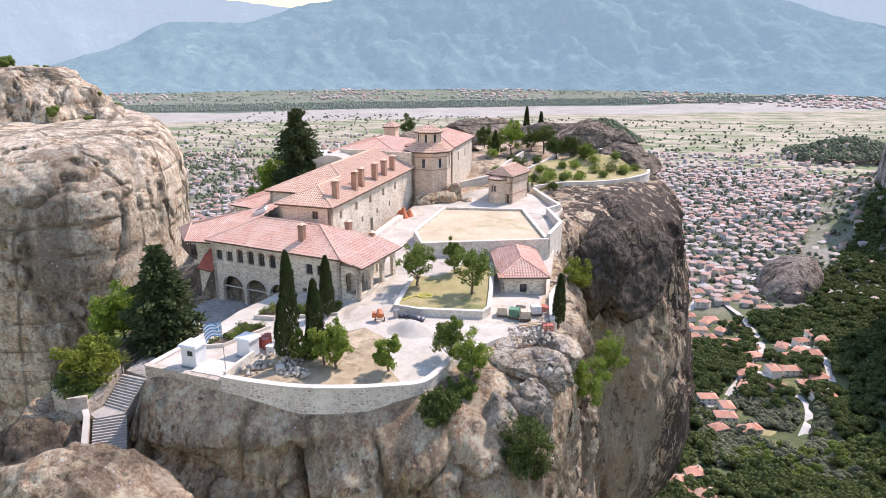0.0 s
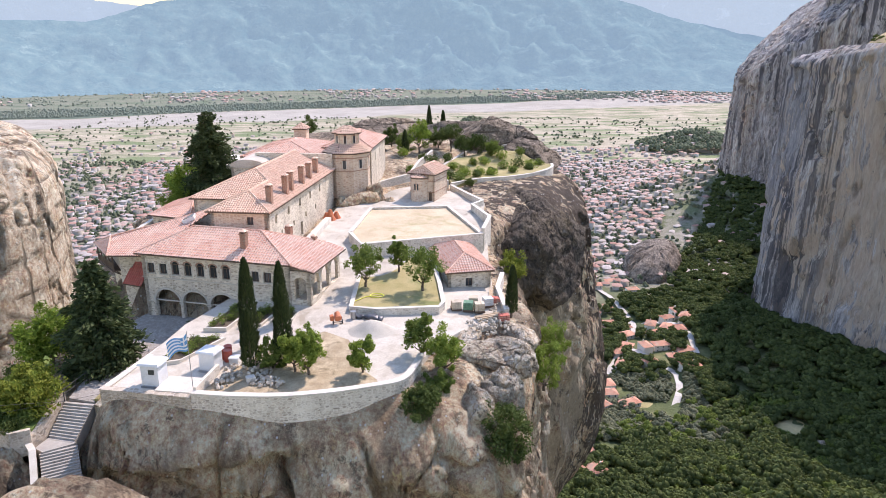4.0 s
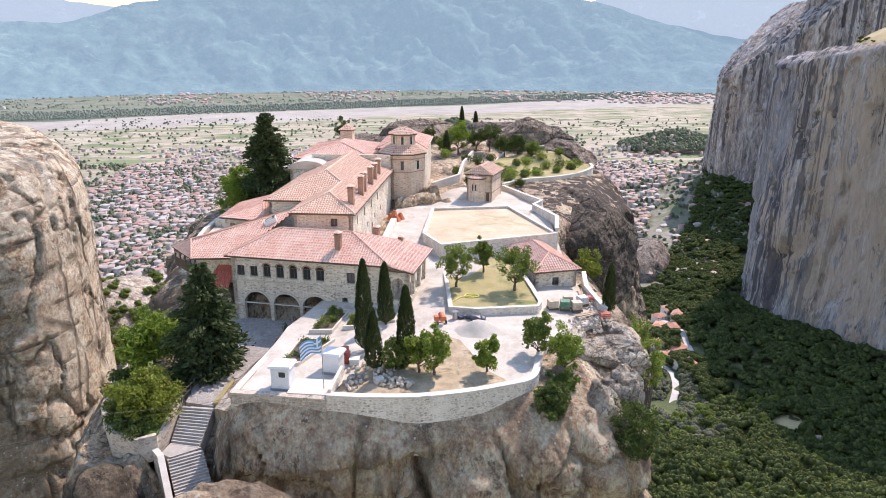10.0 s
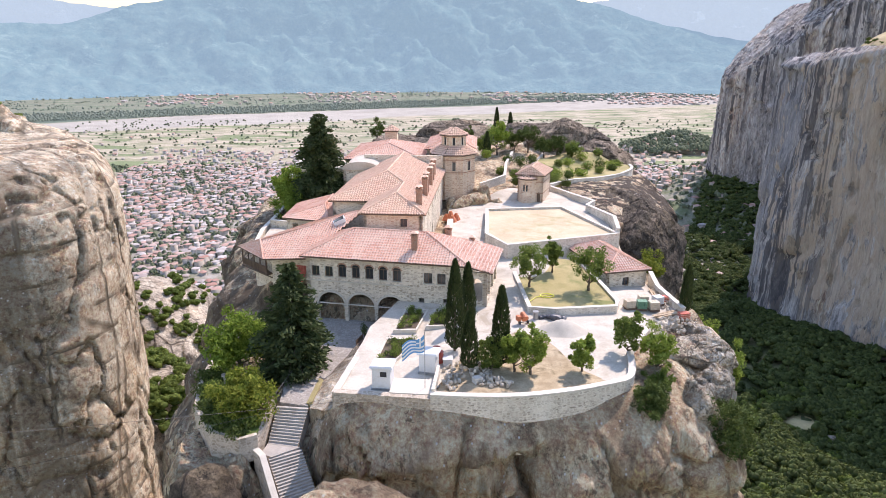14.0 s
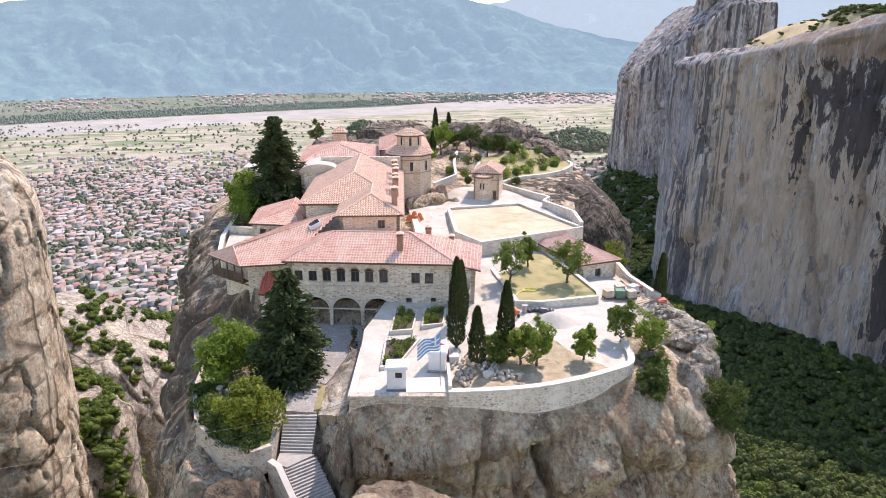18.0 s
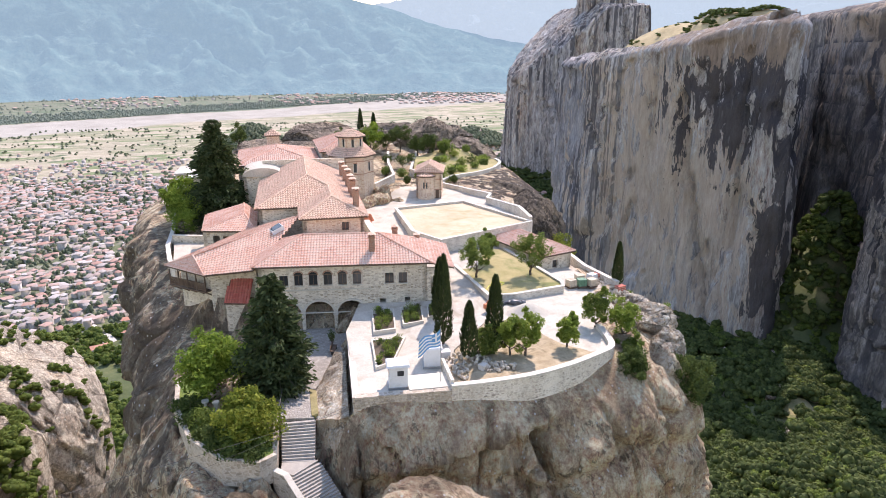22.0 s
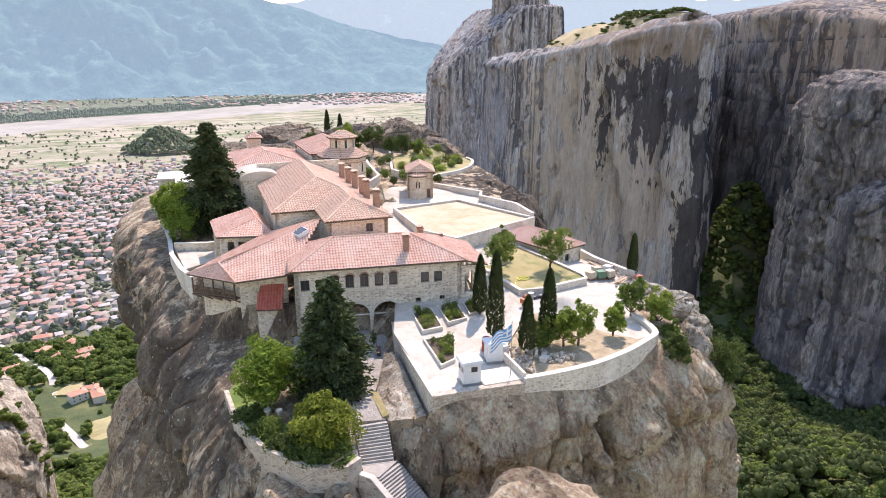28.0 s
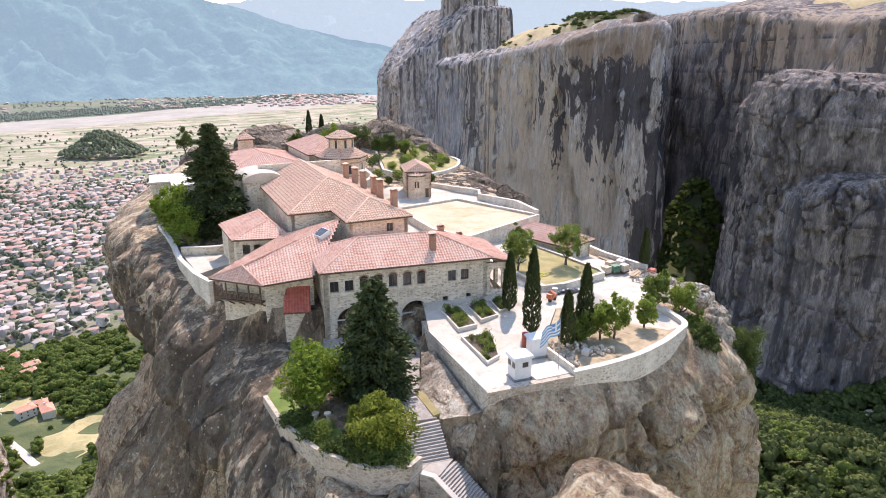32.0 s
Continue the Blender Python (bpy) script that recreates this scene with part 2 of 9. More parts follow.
def leaf_mat(name, c1, c2, trans=0.25):
    m, n, l, p = nodes_of(name)
    g = n.new("ShaderNodeNewGeometry")
    r = ramp_node(n, [(0.0, c1), (1.0, c2)])
    l.new(g.outputs["Random Per Island"], r.inputs[0])
    col = mix_node(n, l, 0.4, r.outputs[0], noise_node(n, l, coords(n, l), 0.9, 4), "OVERLAY")
    l.new(col, p.inputs["Base Color"])
    p.inputs["Roughness"].default_value = 0.72
    p.inputs["Specular IOR Level"].default_value = 0.2
    t = n.new("ShaderNodeBsdfTranslucent")
    l.new(col, t.inputs["Color"])
    mx = n.new("ShaderNodeMixShader")
    mx.inputs[0].default_value = trans
    l.new(p.outputs[0], mx.inputs[1])
    l.new(t.outputs[0], mx.inputs[2])
    l.new(mx.outputs[0], n["Material Output"].inputs[0])
    return m


ROCK = rock_mat("conglomerate_rock", (0.47, 0.35, 0.235), (0.66, 0.51, 0.35), (0.08, 0.06, 0.045), (0.76, 0.66, 0.53), 0.55, (0.74, 0.56, 0.37), zone=0.4, blotch=0.7, cracks=None, tall=0.7,
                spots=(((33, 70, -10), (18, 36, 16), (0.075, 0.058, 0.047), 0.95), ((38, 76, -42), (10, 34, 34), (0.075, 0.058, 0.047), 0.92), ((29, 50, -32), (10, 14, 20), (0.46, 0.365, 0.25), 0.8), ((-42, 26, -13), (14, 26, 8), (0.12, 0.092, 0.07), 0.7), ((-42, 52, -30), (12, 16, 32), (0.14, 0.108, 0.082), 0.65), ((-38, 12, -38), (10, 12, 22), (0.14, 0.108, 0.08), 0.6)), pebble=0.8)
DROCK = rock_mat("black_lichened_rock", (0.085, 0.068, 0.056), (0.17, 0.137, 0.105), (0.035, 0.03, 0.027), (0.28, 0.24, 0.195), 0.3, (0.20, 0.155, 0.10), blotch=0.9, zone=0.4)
HROCK = rock_mat("grey_brown_hill_rock", (0.19, 0.15, 0.115), (0.30, 0.24, 0.185), (0.06, 0.05, 0.042), (0.40, 0.34, 0.275), 0.3, (0.36, 0.27, 0.185), blotch=0.8, zone=0.4, cracks=(5, 3), bedding=0.12)
# separate conglomerate for the western rocks, with sunlight lifted into its colour
WROCK = rock_mat("sunlit_conglomerate_rock", (0.50, 0.40, 0.285), (0.66, 0.54, 0.40), (0.08, 0.064, 0.05), (0.74, 0.65, 0.52), 0.55, (0.72, 0.57, 0.40), grain=0.55, blotch=0.6, zone=0.35, cracks=(9, 30), bedding=0.045, bumpy=0.4)
# cliff greys cooled and lightened, so the colour carries the haze before it
CLIFF = rock_mat("streaked_cliff_rock", (0.43, 0.41, 0.42), (0.54, 0.495, 0.47), (0.085, 0.082, 0.096), (0.66, 0.61, 0.57), 0.22, (0.64, 0.515, 0.41), 0.16, 0.45, 0.25, 0.8, 0.1, None,
                 (((300, 640, -70), (60, 95, 170), (0.36, 0.36, 0.39), 0.7), ((320, 428, -95), (75, 120, 130), (0.68, 0.555, 0.445), 0.9), ((335, 372, -14), (50, 58, 48), (0.07, 0.065, 0.078), 0.9), ((345, 318, -90), (45, 18, 140), (0.075, 0.07, 0.082), 0.9), ((340, 390, 30), (60, 90, 14), (0.50, 0.38, 0.30), 0.8)), 0.1, 0.2, (475, 545))
# the near-black spot paints the darkness of a cave onto the face
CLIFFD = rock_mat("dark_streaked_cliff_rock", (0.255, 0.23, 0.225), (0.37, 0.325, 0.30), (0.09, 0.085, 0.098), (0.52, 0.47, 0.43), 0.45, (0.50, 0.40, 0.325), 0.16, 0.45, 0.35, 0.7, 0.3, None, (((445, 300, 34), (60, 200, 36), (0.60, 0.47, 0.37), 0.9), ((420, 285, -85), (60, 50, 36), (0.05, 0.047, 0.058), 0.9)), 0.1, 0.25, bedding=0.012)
VROCK = rock_mat("brown_dome_rock", (0.16, 0.135, 0.115), (0.25, 0.21, 0.175), (0.07, 0.06, 0.055), (0.36, 0.31, 0.26), 0.4, (0.28, 0.22, 0.165), grain=0.2, cracks=None, bumpy=0.4)
SLAB = rock_mat("grey_slab_rock", (0.36, 0.305, 0.245), (0.50, 0.43, 0.345), (0.10, 0.085, 0.07), (0.58, 0.52, 0.44), 0.45, (0.54, 0.44, 0.33), grain=0.4, blotch=0.5, zone=0.5, cracks=(6, 9), bumpy=0.5)
BOULDER = rock_mat("grey_boulder_rock", (0.54, 0.445, 0.335), (0.74, 0.625, 0.485), (0.085, 0.075, 0.065), (0.56, 0.51, 0.44), 0.3, (0.52, 0.43, 0.32), grain=1.4, blotch=0.8, cracks=(4, 4))
STONE = masonry_mat("pale_rubble_masonry", (0.42, 0.345, 0.26), (0.80, 0.72, 0.60), (0.74, 0.67, 0.57))
STONE_WALL = masonry_mat("mortared_rubble_wall", (0.52, 0.46, 0.385), (0.76, 0.70, 0.615), (0.78, 0.73, 0.655), 0.38, 0.2)
OLD_WALL = masonry_mat("old_brown_rubble_wall", (0.34, 0.28, 0.22), (0.58, 0.50, 0.41), (0.58, 0.51, 0.43), 0.5, 0.28)
BRICKY = masonry_mat("byzantine_brick_and_stone", (0.52, 0.335, 0.24), (0.76, 0.61, 0.47), (0.75, 0.65, 0.53), 0.5, 0.12)
TILE_NEW = tile_mat("new_red_roof_tiles", (0.58, 0.295, 0.21), (0.76, 0.455, 0.345), (0.78, 0.59, 0.48), 0.55)
TILE_OLD = tile_mat("weathered_roof_tiles", (0.63, 0.385, 0.275), (0.83, 0.58, 0.44), (0.72, 0.56, 0.42), 0.5)
TILE_LIP = mottled("pale_tile_mortar", (0.70, 0.56, 0.48), (0.80, 0.70, 0.62), 1.0, 10, 0.85, 0.2, 0.01)
# dark colour for the shade inside open tile ends on old roofs
TILE_SHADE = mottled("shadowed_tile_end", (0.34, 0.20, 0.14), (0.48, 0.29, 0.21), 1.0, 10, 0.9, 0.2, 0.01)
CEMENT = mottled("pale_cement_paving", (0.46, 0.415, 0.345), (0.60, 0.55, 0.475), 0.4, 6, 0.9, 0.35, 0.03, (0.40, 0.345, 0.27), 0.35)
CAP = mottled("white_lime_coping", (0.58, 0.53, 0.46), (0.71, 0.66, 0.59), 0.8, 10, 0.85, 0.2, 0.02, (0.5, 0.47, 0.42), 0.9)
COBBLE = masonry_mat("cobble_paving", (0.30, 0.28, 0.26), (0.46, 0.43, 0.39), (0.33, 0.30, 0.27), 0.28, 0.5, 0.8)
EARTH = mottled("dry_earth", (0.32, 0.24, 0.145), (0.54, 0.44, 0.30), 0.55, 7, 0.95, 0.7, 0.06, (0.20, 0.155, 0.085), 0.6)
DRYGRASS = mottled("dry_straw_grass", (0.48, 0.38, 0.25), (0.62, 0.51, 0.36), 0.3, 9, 0.95, 0.6, 0.05, (0.40, 0.34, 0.19), 0.25)
LAWN = mottled("patchy_lawn", (0.28, 0.25, 0.10), (0.46, 0.37, 0.19), 0.25, 9, 0.95, 0.7, 0.06, (0.19, 0.21, 0.07), 0.2)
WOOD = mottled("dark_weathered_wood", (0.10, 0.065, 0.045), (0.18, 0.12, 0.085), 1.5, 18, 0.75, 0.4, 0.01, stretch=(1, 1, 0.3))
WHITE = mottled("white_painted_metal", (0.64, 0.65, 0.66), (0.72, 0.73, 0.74), 0.8, 12, 0.45, 0.05, 0.005, (0.6, 0.6, 0.58), 1.3)
DARKIN = mottled("dark_interior_plaster", (0.10, 0.085, 0.07), (0.16, 0.13, 0.11), 0.6, 8, 0.95, 0.1, 0.01)
METAL = mottled("grey_galvanised_metal", (0.32, 0.33, 0.34), (0.42, 0.43, 0.44), 2, 20, 0.4, 0.1, 0.005, metal=0.7)
BLACKIRON = mottled("black_painted_iron", (0.03, 0.03, 0.032), (0.055, 0.055, 0.055), 2, 20, 0.5, 0.1, 0.005)
BARK = mottled("rough_bark", (0.10, 0.075, 0.055), (0.19, 0.145, 0.105), 2.5, 14, 0.95, 0.8, 0.03, stretch=(1, 1, 0.25))
STEP = mottled("worn_grey_stone", (0.33, 0.305, 0.275), (0.46, 0.43, 0.39), 1.2, 10, 0.85, 0.3, 0.02, (0.36, 0.34, 0.31), 1.0)
GRASS = mottled("watered_green_grass", (0.09, 0.15, 0.03), (0.19, 0.25, 0.06), 0.5, 12, 0.95, 0.7, 0.05)
TILE_RED = tile_mat("bright_red_tiles", (0.46, 0.10, 0.07), (0.55, 0.16, 0.11), (0.50, 0.20, 0.15), 0.4)
ORANGE = mottled("orange_plastic", (0.48, 0.13, 0.05), (0.60, 0.20, 0.09), 2, 12, 0.6, 0.2, 0.02)
BLACKPLASTIC = mottled("black_plastic_sheet", (0.035, 0.04, 0.05), (0.10, 0.11, 0.13), 2, 12, 0.4, 0.3, 0.03)
YELLOW = mottled("yellow_hose_rubber", (0.62, 0.60, 0.05), (0.72, 0.70, 0.10), 2, 12, 0.5, 0.1, 0.01)
PALLET = mottled("pale_split_stone", (0.46, 0.38, 0.28), (0.60, 0.52, 0.41), 2.5, 12, 0.9, 0.4, 0.03, vary=0.15)
GREENNET = mottled("green_netting", (0.06, 0.17, 0.10), (0.16, 0.30, 0.20), 3, 20, 0.7, 0.4, 0.02)
LEAF_CYP = leaf_mat("cypress_foliage", (0.034, 0.054, 0.02), (0.08, 0.105, 0.038), 0.15)
LEAF_FIR = leaf_mat("fir_foliage", (0.04, 0.062, 0.024), (0.10, 0.13, 0.05), 0.2)
LEAF_MID = leaf_mat("broad_leaf_foliage", (0.10, 0.155, 0.036), (0.24, 0.305, 0.075), 0.5)
LEAF_LIGHT = leaf_mat("bright_leaf_foliage", (0.14, 0.215, 0.036), (0.33, 0.41, 0.09), 0.52)
LEAF_LIME = leaf_mat("lime_green_foliage", (0.105, 0.18, 0.022), (0.29, 0.38, 0.065), 0.42)
LEAF_DARK = leaf_mat("dark_shrub_foliage", (0.05, 0.08, 0.022), (0.145, 0.19, 0.052), 0.35)
LEAF_YEL = leaf_mat("yellow_green_foliage", (0.10, 0.155, 0.02), (0.34, 0.36, 0.065), 0.42)


# ---------------------------------------------------------------- building helpers
class Pile:
    """Vertices and faces of one mesh, put together piece by piece."""

    def __init__(self):
        self.v, self.f = [], []

    def face(self, *pts):
        k = len(self.v)
        self.v += [tuple(p) for p in pts]
        self.f.append(tuple(range(k, k + len(pts))))
        return self

    def hexa(self, b, t):
        """A block between a lower and an upper loop of points, both seen anticlockwise from above."""
        k, m = len(self.v), len(b)
        self.v += [tuple(p) for p in b] + [tuple(p) for p in t]
        self.f.append(tuple(range(k + m - 1, k - 1, -1)))
        self.f.append(tuple(range(k + m, k + 2 * m)))
        for i in range(m):
            j = (i + 1) % m
            self.f.append((k + i, k + j, k + m + j, k + m + i))
        return self

    def box(self, x0, y0, z0, x1, y1, z1):
        return self.hexa([(x0, y0, z0), (x1, y0, z0), (x1, y1, z0), (x0, y1, z0)], [(x0, y0, z1), (x1, y0, z1), (x1, y1, z1), (x0, y1, z1)])

    def bar(self, a, b, r, r2=None, seg=8):
        """A round bar from a to b."""
        a, b = Vector(a), Vector(b)
        d = (b - a).normalized()
        u = d.orthogonal().normalized()
        w = d.cross(u)
        lo, hi = [], []
        for i in range(seg):
            c, s = math.cos(2 * math.pi * i / seg), math.sin(2 * math.pi * i / seg)
            lo.append(a + (u * c + w * s) * r)
            hi.append(b + (u * c + w * s) * (r if r2 is None else r2))
        return self.hexa(lo, hi)

    def weld(self):
        """Join what touches into one body: common corners become one, faces shut inside go."""
        at, back, pts = {}, [], []
        for p in self.v:
            key = tuple(round(c, 4) for c in p)
            if key not in at:
                at[key] = len(pts)
                pts.append(p)
            back.append(at[key])
        faces = [tuple(back[i] for i in f) for f in self.f]
        seen = collections.Counter(frozenset(f) for f in faces)
        self.v, self.f = pts, [f for f in faces if seen[frozenset(f)] == 1 and len(set(f)) == len(f)]
        return self

    def data(self, name, smooth=False):
        me = bpy.data.meshes.new(name)
        me.from_pydata(self.v, [], self.f)
        me.validate()
        me.update()
        if smooth:
            me.shade_smooth()
        return me


PLACED = set()          # things whose parts are given in world coordinates


def part(name, pile, material, parent=None, label="", smooth=False):
    ob = new(name, pile.data(name, smooth))
    ob.data.materials.append(material)
    ob.parent = parent
    if parent is not None and parent.name in PLACED:
        ob.matrix_parent_inverse = parent.matrix_basis.inverted()
    if label:
        ob["label"] = label
    return ob


def thing(name, at, label, category, group="", kind="", turn=0.0, placed=False):
    ob = new(name)
    ob.matrix_basis = pose(*at, 0, 0, turn)
    if placed:
        PLACED.add(ob.name)
    ob.empty_display_size = 0.3
    return tagged(ob, label, category, group, kind)


class Frame2:
    """A level frame of reference: origin, and the heading of its u axis in degrees."""

    def __init__(self, x, y, deg):
        c, s = math.cos(radians(deg)), math.sin(radians(deg))
        self.o, self.u, self.v = Vector((x, y)), Vector((c, s)), Vector((-s, c))

    def p(self, a, b, z):
        q = self.o + self.u * a + self.v * b
        return (q.x, q.y, z)

    def local(self, x, y):
        d = Vector((x, y)) - self.o
        return d @ self.u, d @ self.v


def wall_pile(f, a0, b0, a1, b1, z0, z1, thick, openings=(), top=None):
    """A wall from (a0, b0) to (a1, b1) of a frame, its body on the left of that run, with openings (s0, s1, lo, hi, rise) cut right through.
    rise is the height of an arch over hi. top: a function of the run for a sloping head."""
    out = Pile()
    d = Vector((a1 - a0, b1 - b0))
    n = d.length
    d /= n
    nrm = Vector((-d.y, d.x)) * thick
    cuts = {0.0, n}
    for s0, s1, lo, hi, rise in openings:
        cuts |= {s0, s1}
        if rise:
            cuts |= {s0 + (s1 - s0) * (0.5 - 0.5 * math.cos(math.pi * k / 12)) for k in range(13)}
    if top:
        cuts |= {n / 2}
    cuts = sorted(cuts)

    def head(o, s):
        s0, s1, lo, hi, rise = o
        q = (s - (s0 + s1) / 2) / ((s1 - s0) / 2)
        return hi + rise * math.sqrt(max(0, 1 - q * q))

    def block(sa, sb, la, lb, ta, tb):
        pts = []
        for s in (sa, sb):
            for k in (0, 1):
                pts.append((a0 + d.x * s + nrm.x * k, b0 + d.y * s + nrm.y * k))
        (q0, q1, q2, q3) = pts
        out.hexa([f.p(*q0, la), f.p(*q2, lb), f.p(*q3, lb), f.p(*q1, la)], [f.p(*q0, ta), f.p(*q2, tb), f.p(*q3, tb), f.p(*q1, ta)])

    for sa, sb in zip(cuts, cuts[1:]):
        if sb - sa < 1e-5:
            continue
        mid = (sa + sb) / 2
        holes = sorted((o for o in openings if o[0] < mid < o[1]), key=lambda o: o[2])
        la = lb = z0
        for o in holes:
            if o[2] > max(la, lb) + 1e-4:
                block(sa, sb, la, lb, o[2], o[2])
            la, lb = head(o, sa), head(o, sb)
        block(sa, sb, la, lb, top(sa) if top else z1, top(sb) if top else z1)
    return out.weld()


def tile_plane(pts, pitch=0.40, row=0.45, amp=0.10, lift=0.06):
    """Rows of half-round tiles on one slope, a convex outline of which the first two points are the eave."""
    P = [Vector(p) for p in pts]
    A, B = P[0], P[1]
    s = (B - A).normalized()
    up = sum(P[2:], Vector()) / len(P[2:]) - (A + B) / 2
    n = s.cross(up).normalized()
    h = n.cross(s)
    flat = [((p - A) @ s, (p - A) @ h) for p in P]
    out = Pile()

    def span(x):
        ys = []
        for (xa, ya), (xb, yb) in zip(flat, flat[1:] + flat[:1]):
            if abs(xb - xa) > 1e-9 and min(xa, xb) - 1e-9 <= x <= max(xa, xb) + 1e-9:
                ys.append(ya + (yb - ya) * (x - xa) / (xb - xa))
        return (min(ys), max(ys)) if ys else None

    x0, x1 = min(p[0] for p in flat), max(p[0] for p in flat)
    count = max(1, round((x1 - x0) / pitch))
    w = (x1 - x0) / count
    prof = [(0.0, 0.0), (0.15, 0.2), (0.32, 0.9), (0.5, 1.0), (0.68, 0.9), (0.85, 0.2), (1.0, 0.0)]
    m = len(prof)
    for i in range(count):
        sp = span(x0 + (i + 0.5) * w)
        if not sp or sp[1] - sp[0] < 0.05:
            continue
        lo, hi = sp
        rows = max(1, round((hi - lo) / row))
        for r in range(rows):
            ya, yb = lo + (hi - lo) * r / rows, lo + (hi - lo) * (r + 1) / rows
            k = len(out.v)
            for y, rise in ((ya, lift), (yb, lift - 0.035)):
                for q, z in prof:
                    out.v.append(tuple(A + s * (x0 + (i + q) * w) + h * y + n * (rise + amp * z)))
            for j in range(m - 1):
                out.f.append((k + j, k + j + 1, k + m + j + 1, k + m + j))
    return out


def tile_lips(pts, pitch=0.40, row=0.45, amp=0.10, lift=0.06):
    """The lower ends of the cover tiles on one slope, mortared on new roofs and shade-coloured on old."""
    P = [Vector(p) for p in pts]
    A, B = P[0], P[1]
    s = (B - A).normalized()
    up = sum(P[2:], Vector()) / len(P[2:]) - (A + B) / 2
    n = s.cross(up).normalized()
    h = n.cross(s)
    flat = [((p - A) @ s, (p - A) @ h) for p in P]
    x0, x1 = min(p[0] for p in flat), max(p[0] for p in flat)
    count = max(1, round((x1 - x0) / pitch))
    w = (x1 - x0) / count
    out = Pile()
    for i in range(count):
        x = x0 + (i + 0.5) * w
        ys = [ya + (yb - ya) * (x - xa) / (xb - xa) for (xa, ya), (xb, yb) in zip(flat, flat[1:] + flat[:1]) if abs(xb - xa) > 1e-9 and min(xa, xb) <= x <= max(xa, xb)]
        if not ys or max(ys) - min(ys) < 0.3:
            continue
        lo, hi = min(ys), max(ys)
        rows = max(1, round((hi - lo) / row))
        for r in range(rows):
            y = lo + (hi - lo) * r / rows
            base = A + s * x + h * y + n * (lift + amp)
            out.face(base - s * 0.3 * w - n * 0.035 - h * 0.012, base + s * 0.3 * w - n * 0.035 - h * 0.012, base + s * 0.3 * w + n * 0.014 + h * 0.10, base - s * 0.3 * w + n * 0.014 + h * 0.10)
    return out


def ridge_caps(a, b, r=0.13, step=0.45):
    a, b = Vector(a), Vector(b)
    n = max(1, round((b - a).length / step))
    out = Pile()
    for i in range(n):
        p, q = a.lerp(b, i / n), a.lerp(b, (i + 1.08) / n)
        out.bar(p, q, r * 1.1, r * 0.92, 6)
    return out


def slab_pile(pts, z, depth):
    out = Pile()
    if isinstance(z, (int, float)):
        z = [z] * len(pts)
    return out.hexa([(x, y, zz - depth) for (x, y), zz in zip(pts, z)], [(x, y, zz) for (x, y), zz in zip(pts, z)])


def sheet_pile(poly, zfun, depth, step=1.0):
    """Ground of a polygon outline that follows zfun, with a skirt."""
    bm = bmesh.new()
    vs = [bm.verts.new((x, y, 0)) for x, y in poly]
    fc = bm.faces.new(vs)
    bmesh.ops.triangulate(bm, faces=[fc])
    xs, ys = [p[0] for p in poly], [p[1] for p in poly]
    for axis, lo, hi in ((0, min(xs), max(xs)), (1, min(ys), max(ys))):
        k = math.ceil(lo / step + 0.01)
        while k * step < hi - 0.01:
            co, no = [0, 0, 0], [0, 0, 0]
            co[axis], no[axis] = k * step, 1
            bmesh.ops.bisect_plane(bm, geom=bm.verts[:] + bm.edges[:] + bm.faces[:], plane_co=co, plane_no=no)
            k += 1
    bmesh.ops.remove_doubles(bm, verts=bm.verts, dist=1e-4)
    out = Pile()
    bm.verts.index_update()
    out.v = [(v.co.x, v.co.y, zfun(v.co.x, v.co.y)) for v in bm.verts]
    for f in bm.faces:
        idx = [v.index for v in f.verts]
        out.f.append(tuple(idx if f.normal.z > 0 else idx[::-1]))
    for e in bm.edges:
        if len(e.link_faces) == 1:
            a, b = (v.index for v in e.verts)
            k = len(out.v)
            out.v += [(out.v[b][0], out.v[b][1], out.v[b][2] - depth), (out.v[a][0], out.v[a][1], out.v[a][2] - depth)]
            out.f.append((a, b, k, k + 1))
    bm.free()
    return out


def inside(poly, x, y):
    hit = False
    for (xa, ya), (xb, yb) in zip(poly, poly[1:] + poly[:1]):
        if (ya > y) != (yb > y) and x < xa + (xb - xa) * (y - ya) / (yb - ya):
            hit = not hit
    return hit


def fbm(x, y, z, octaves=4):
    return noise.fractal(Vector((x, y, z)), 0.9, 2.1, octaves)


# ---------------------------------------------------------------- the land
def smooth01(x):
    x = min(1.0, max(0.0, x))
    return x * x * (3 - 2 * x)


# the foot line of the great cliff to the east of the pillar
CLIFF_LINE = [(330, 760), (300, 650), (306, 540), (326, 414), (352, 300)]
CLIFF_FAR = [(470, 330), (452, 230), (430, 120), (400, 20), (380, -80), (360, -200)]


def line_gap(pts, x, y):
    """The distance from a broken line."""
    best = 1e9
    for (xa, ya), (xb, yb) in zip(pts, pts[1:]):
        dx, dy = xb - xa, yb - ya
        k = min(1, max(0, ((x - xa) * dx + (y - ya) * dy) / (dx * dx + dy * dy)))
        best = min(best, math.hypot(x - xa - k * dx, y - ya - k * dy))
    return best


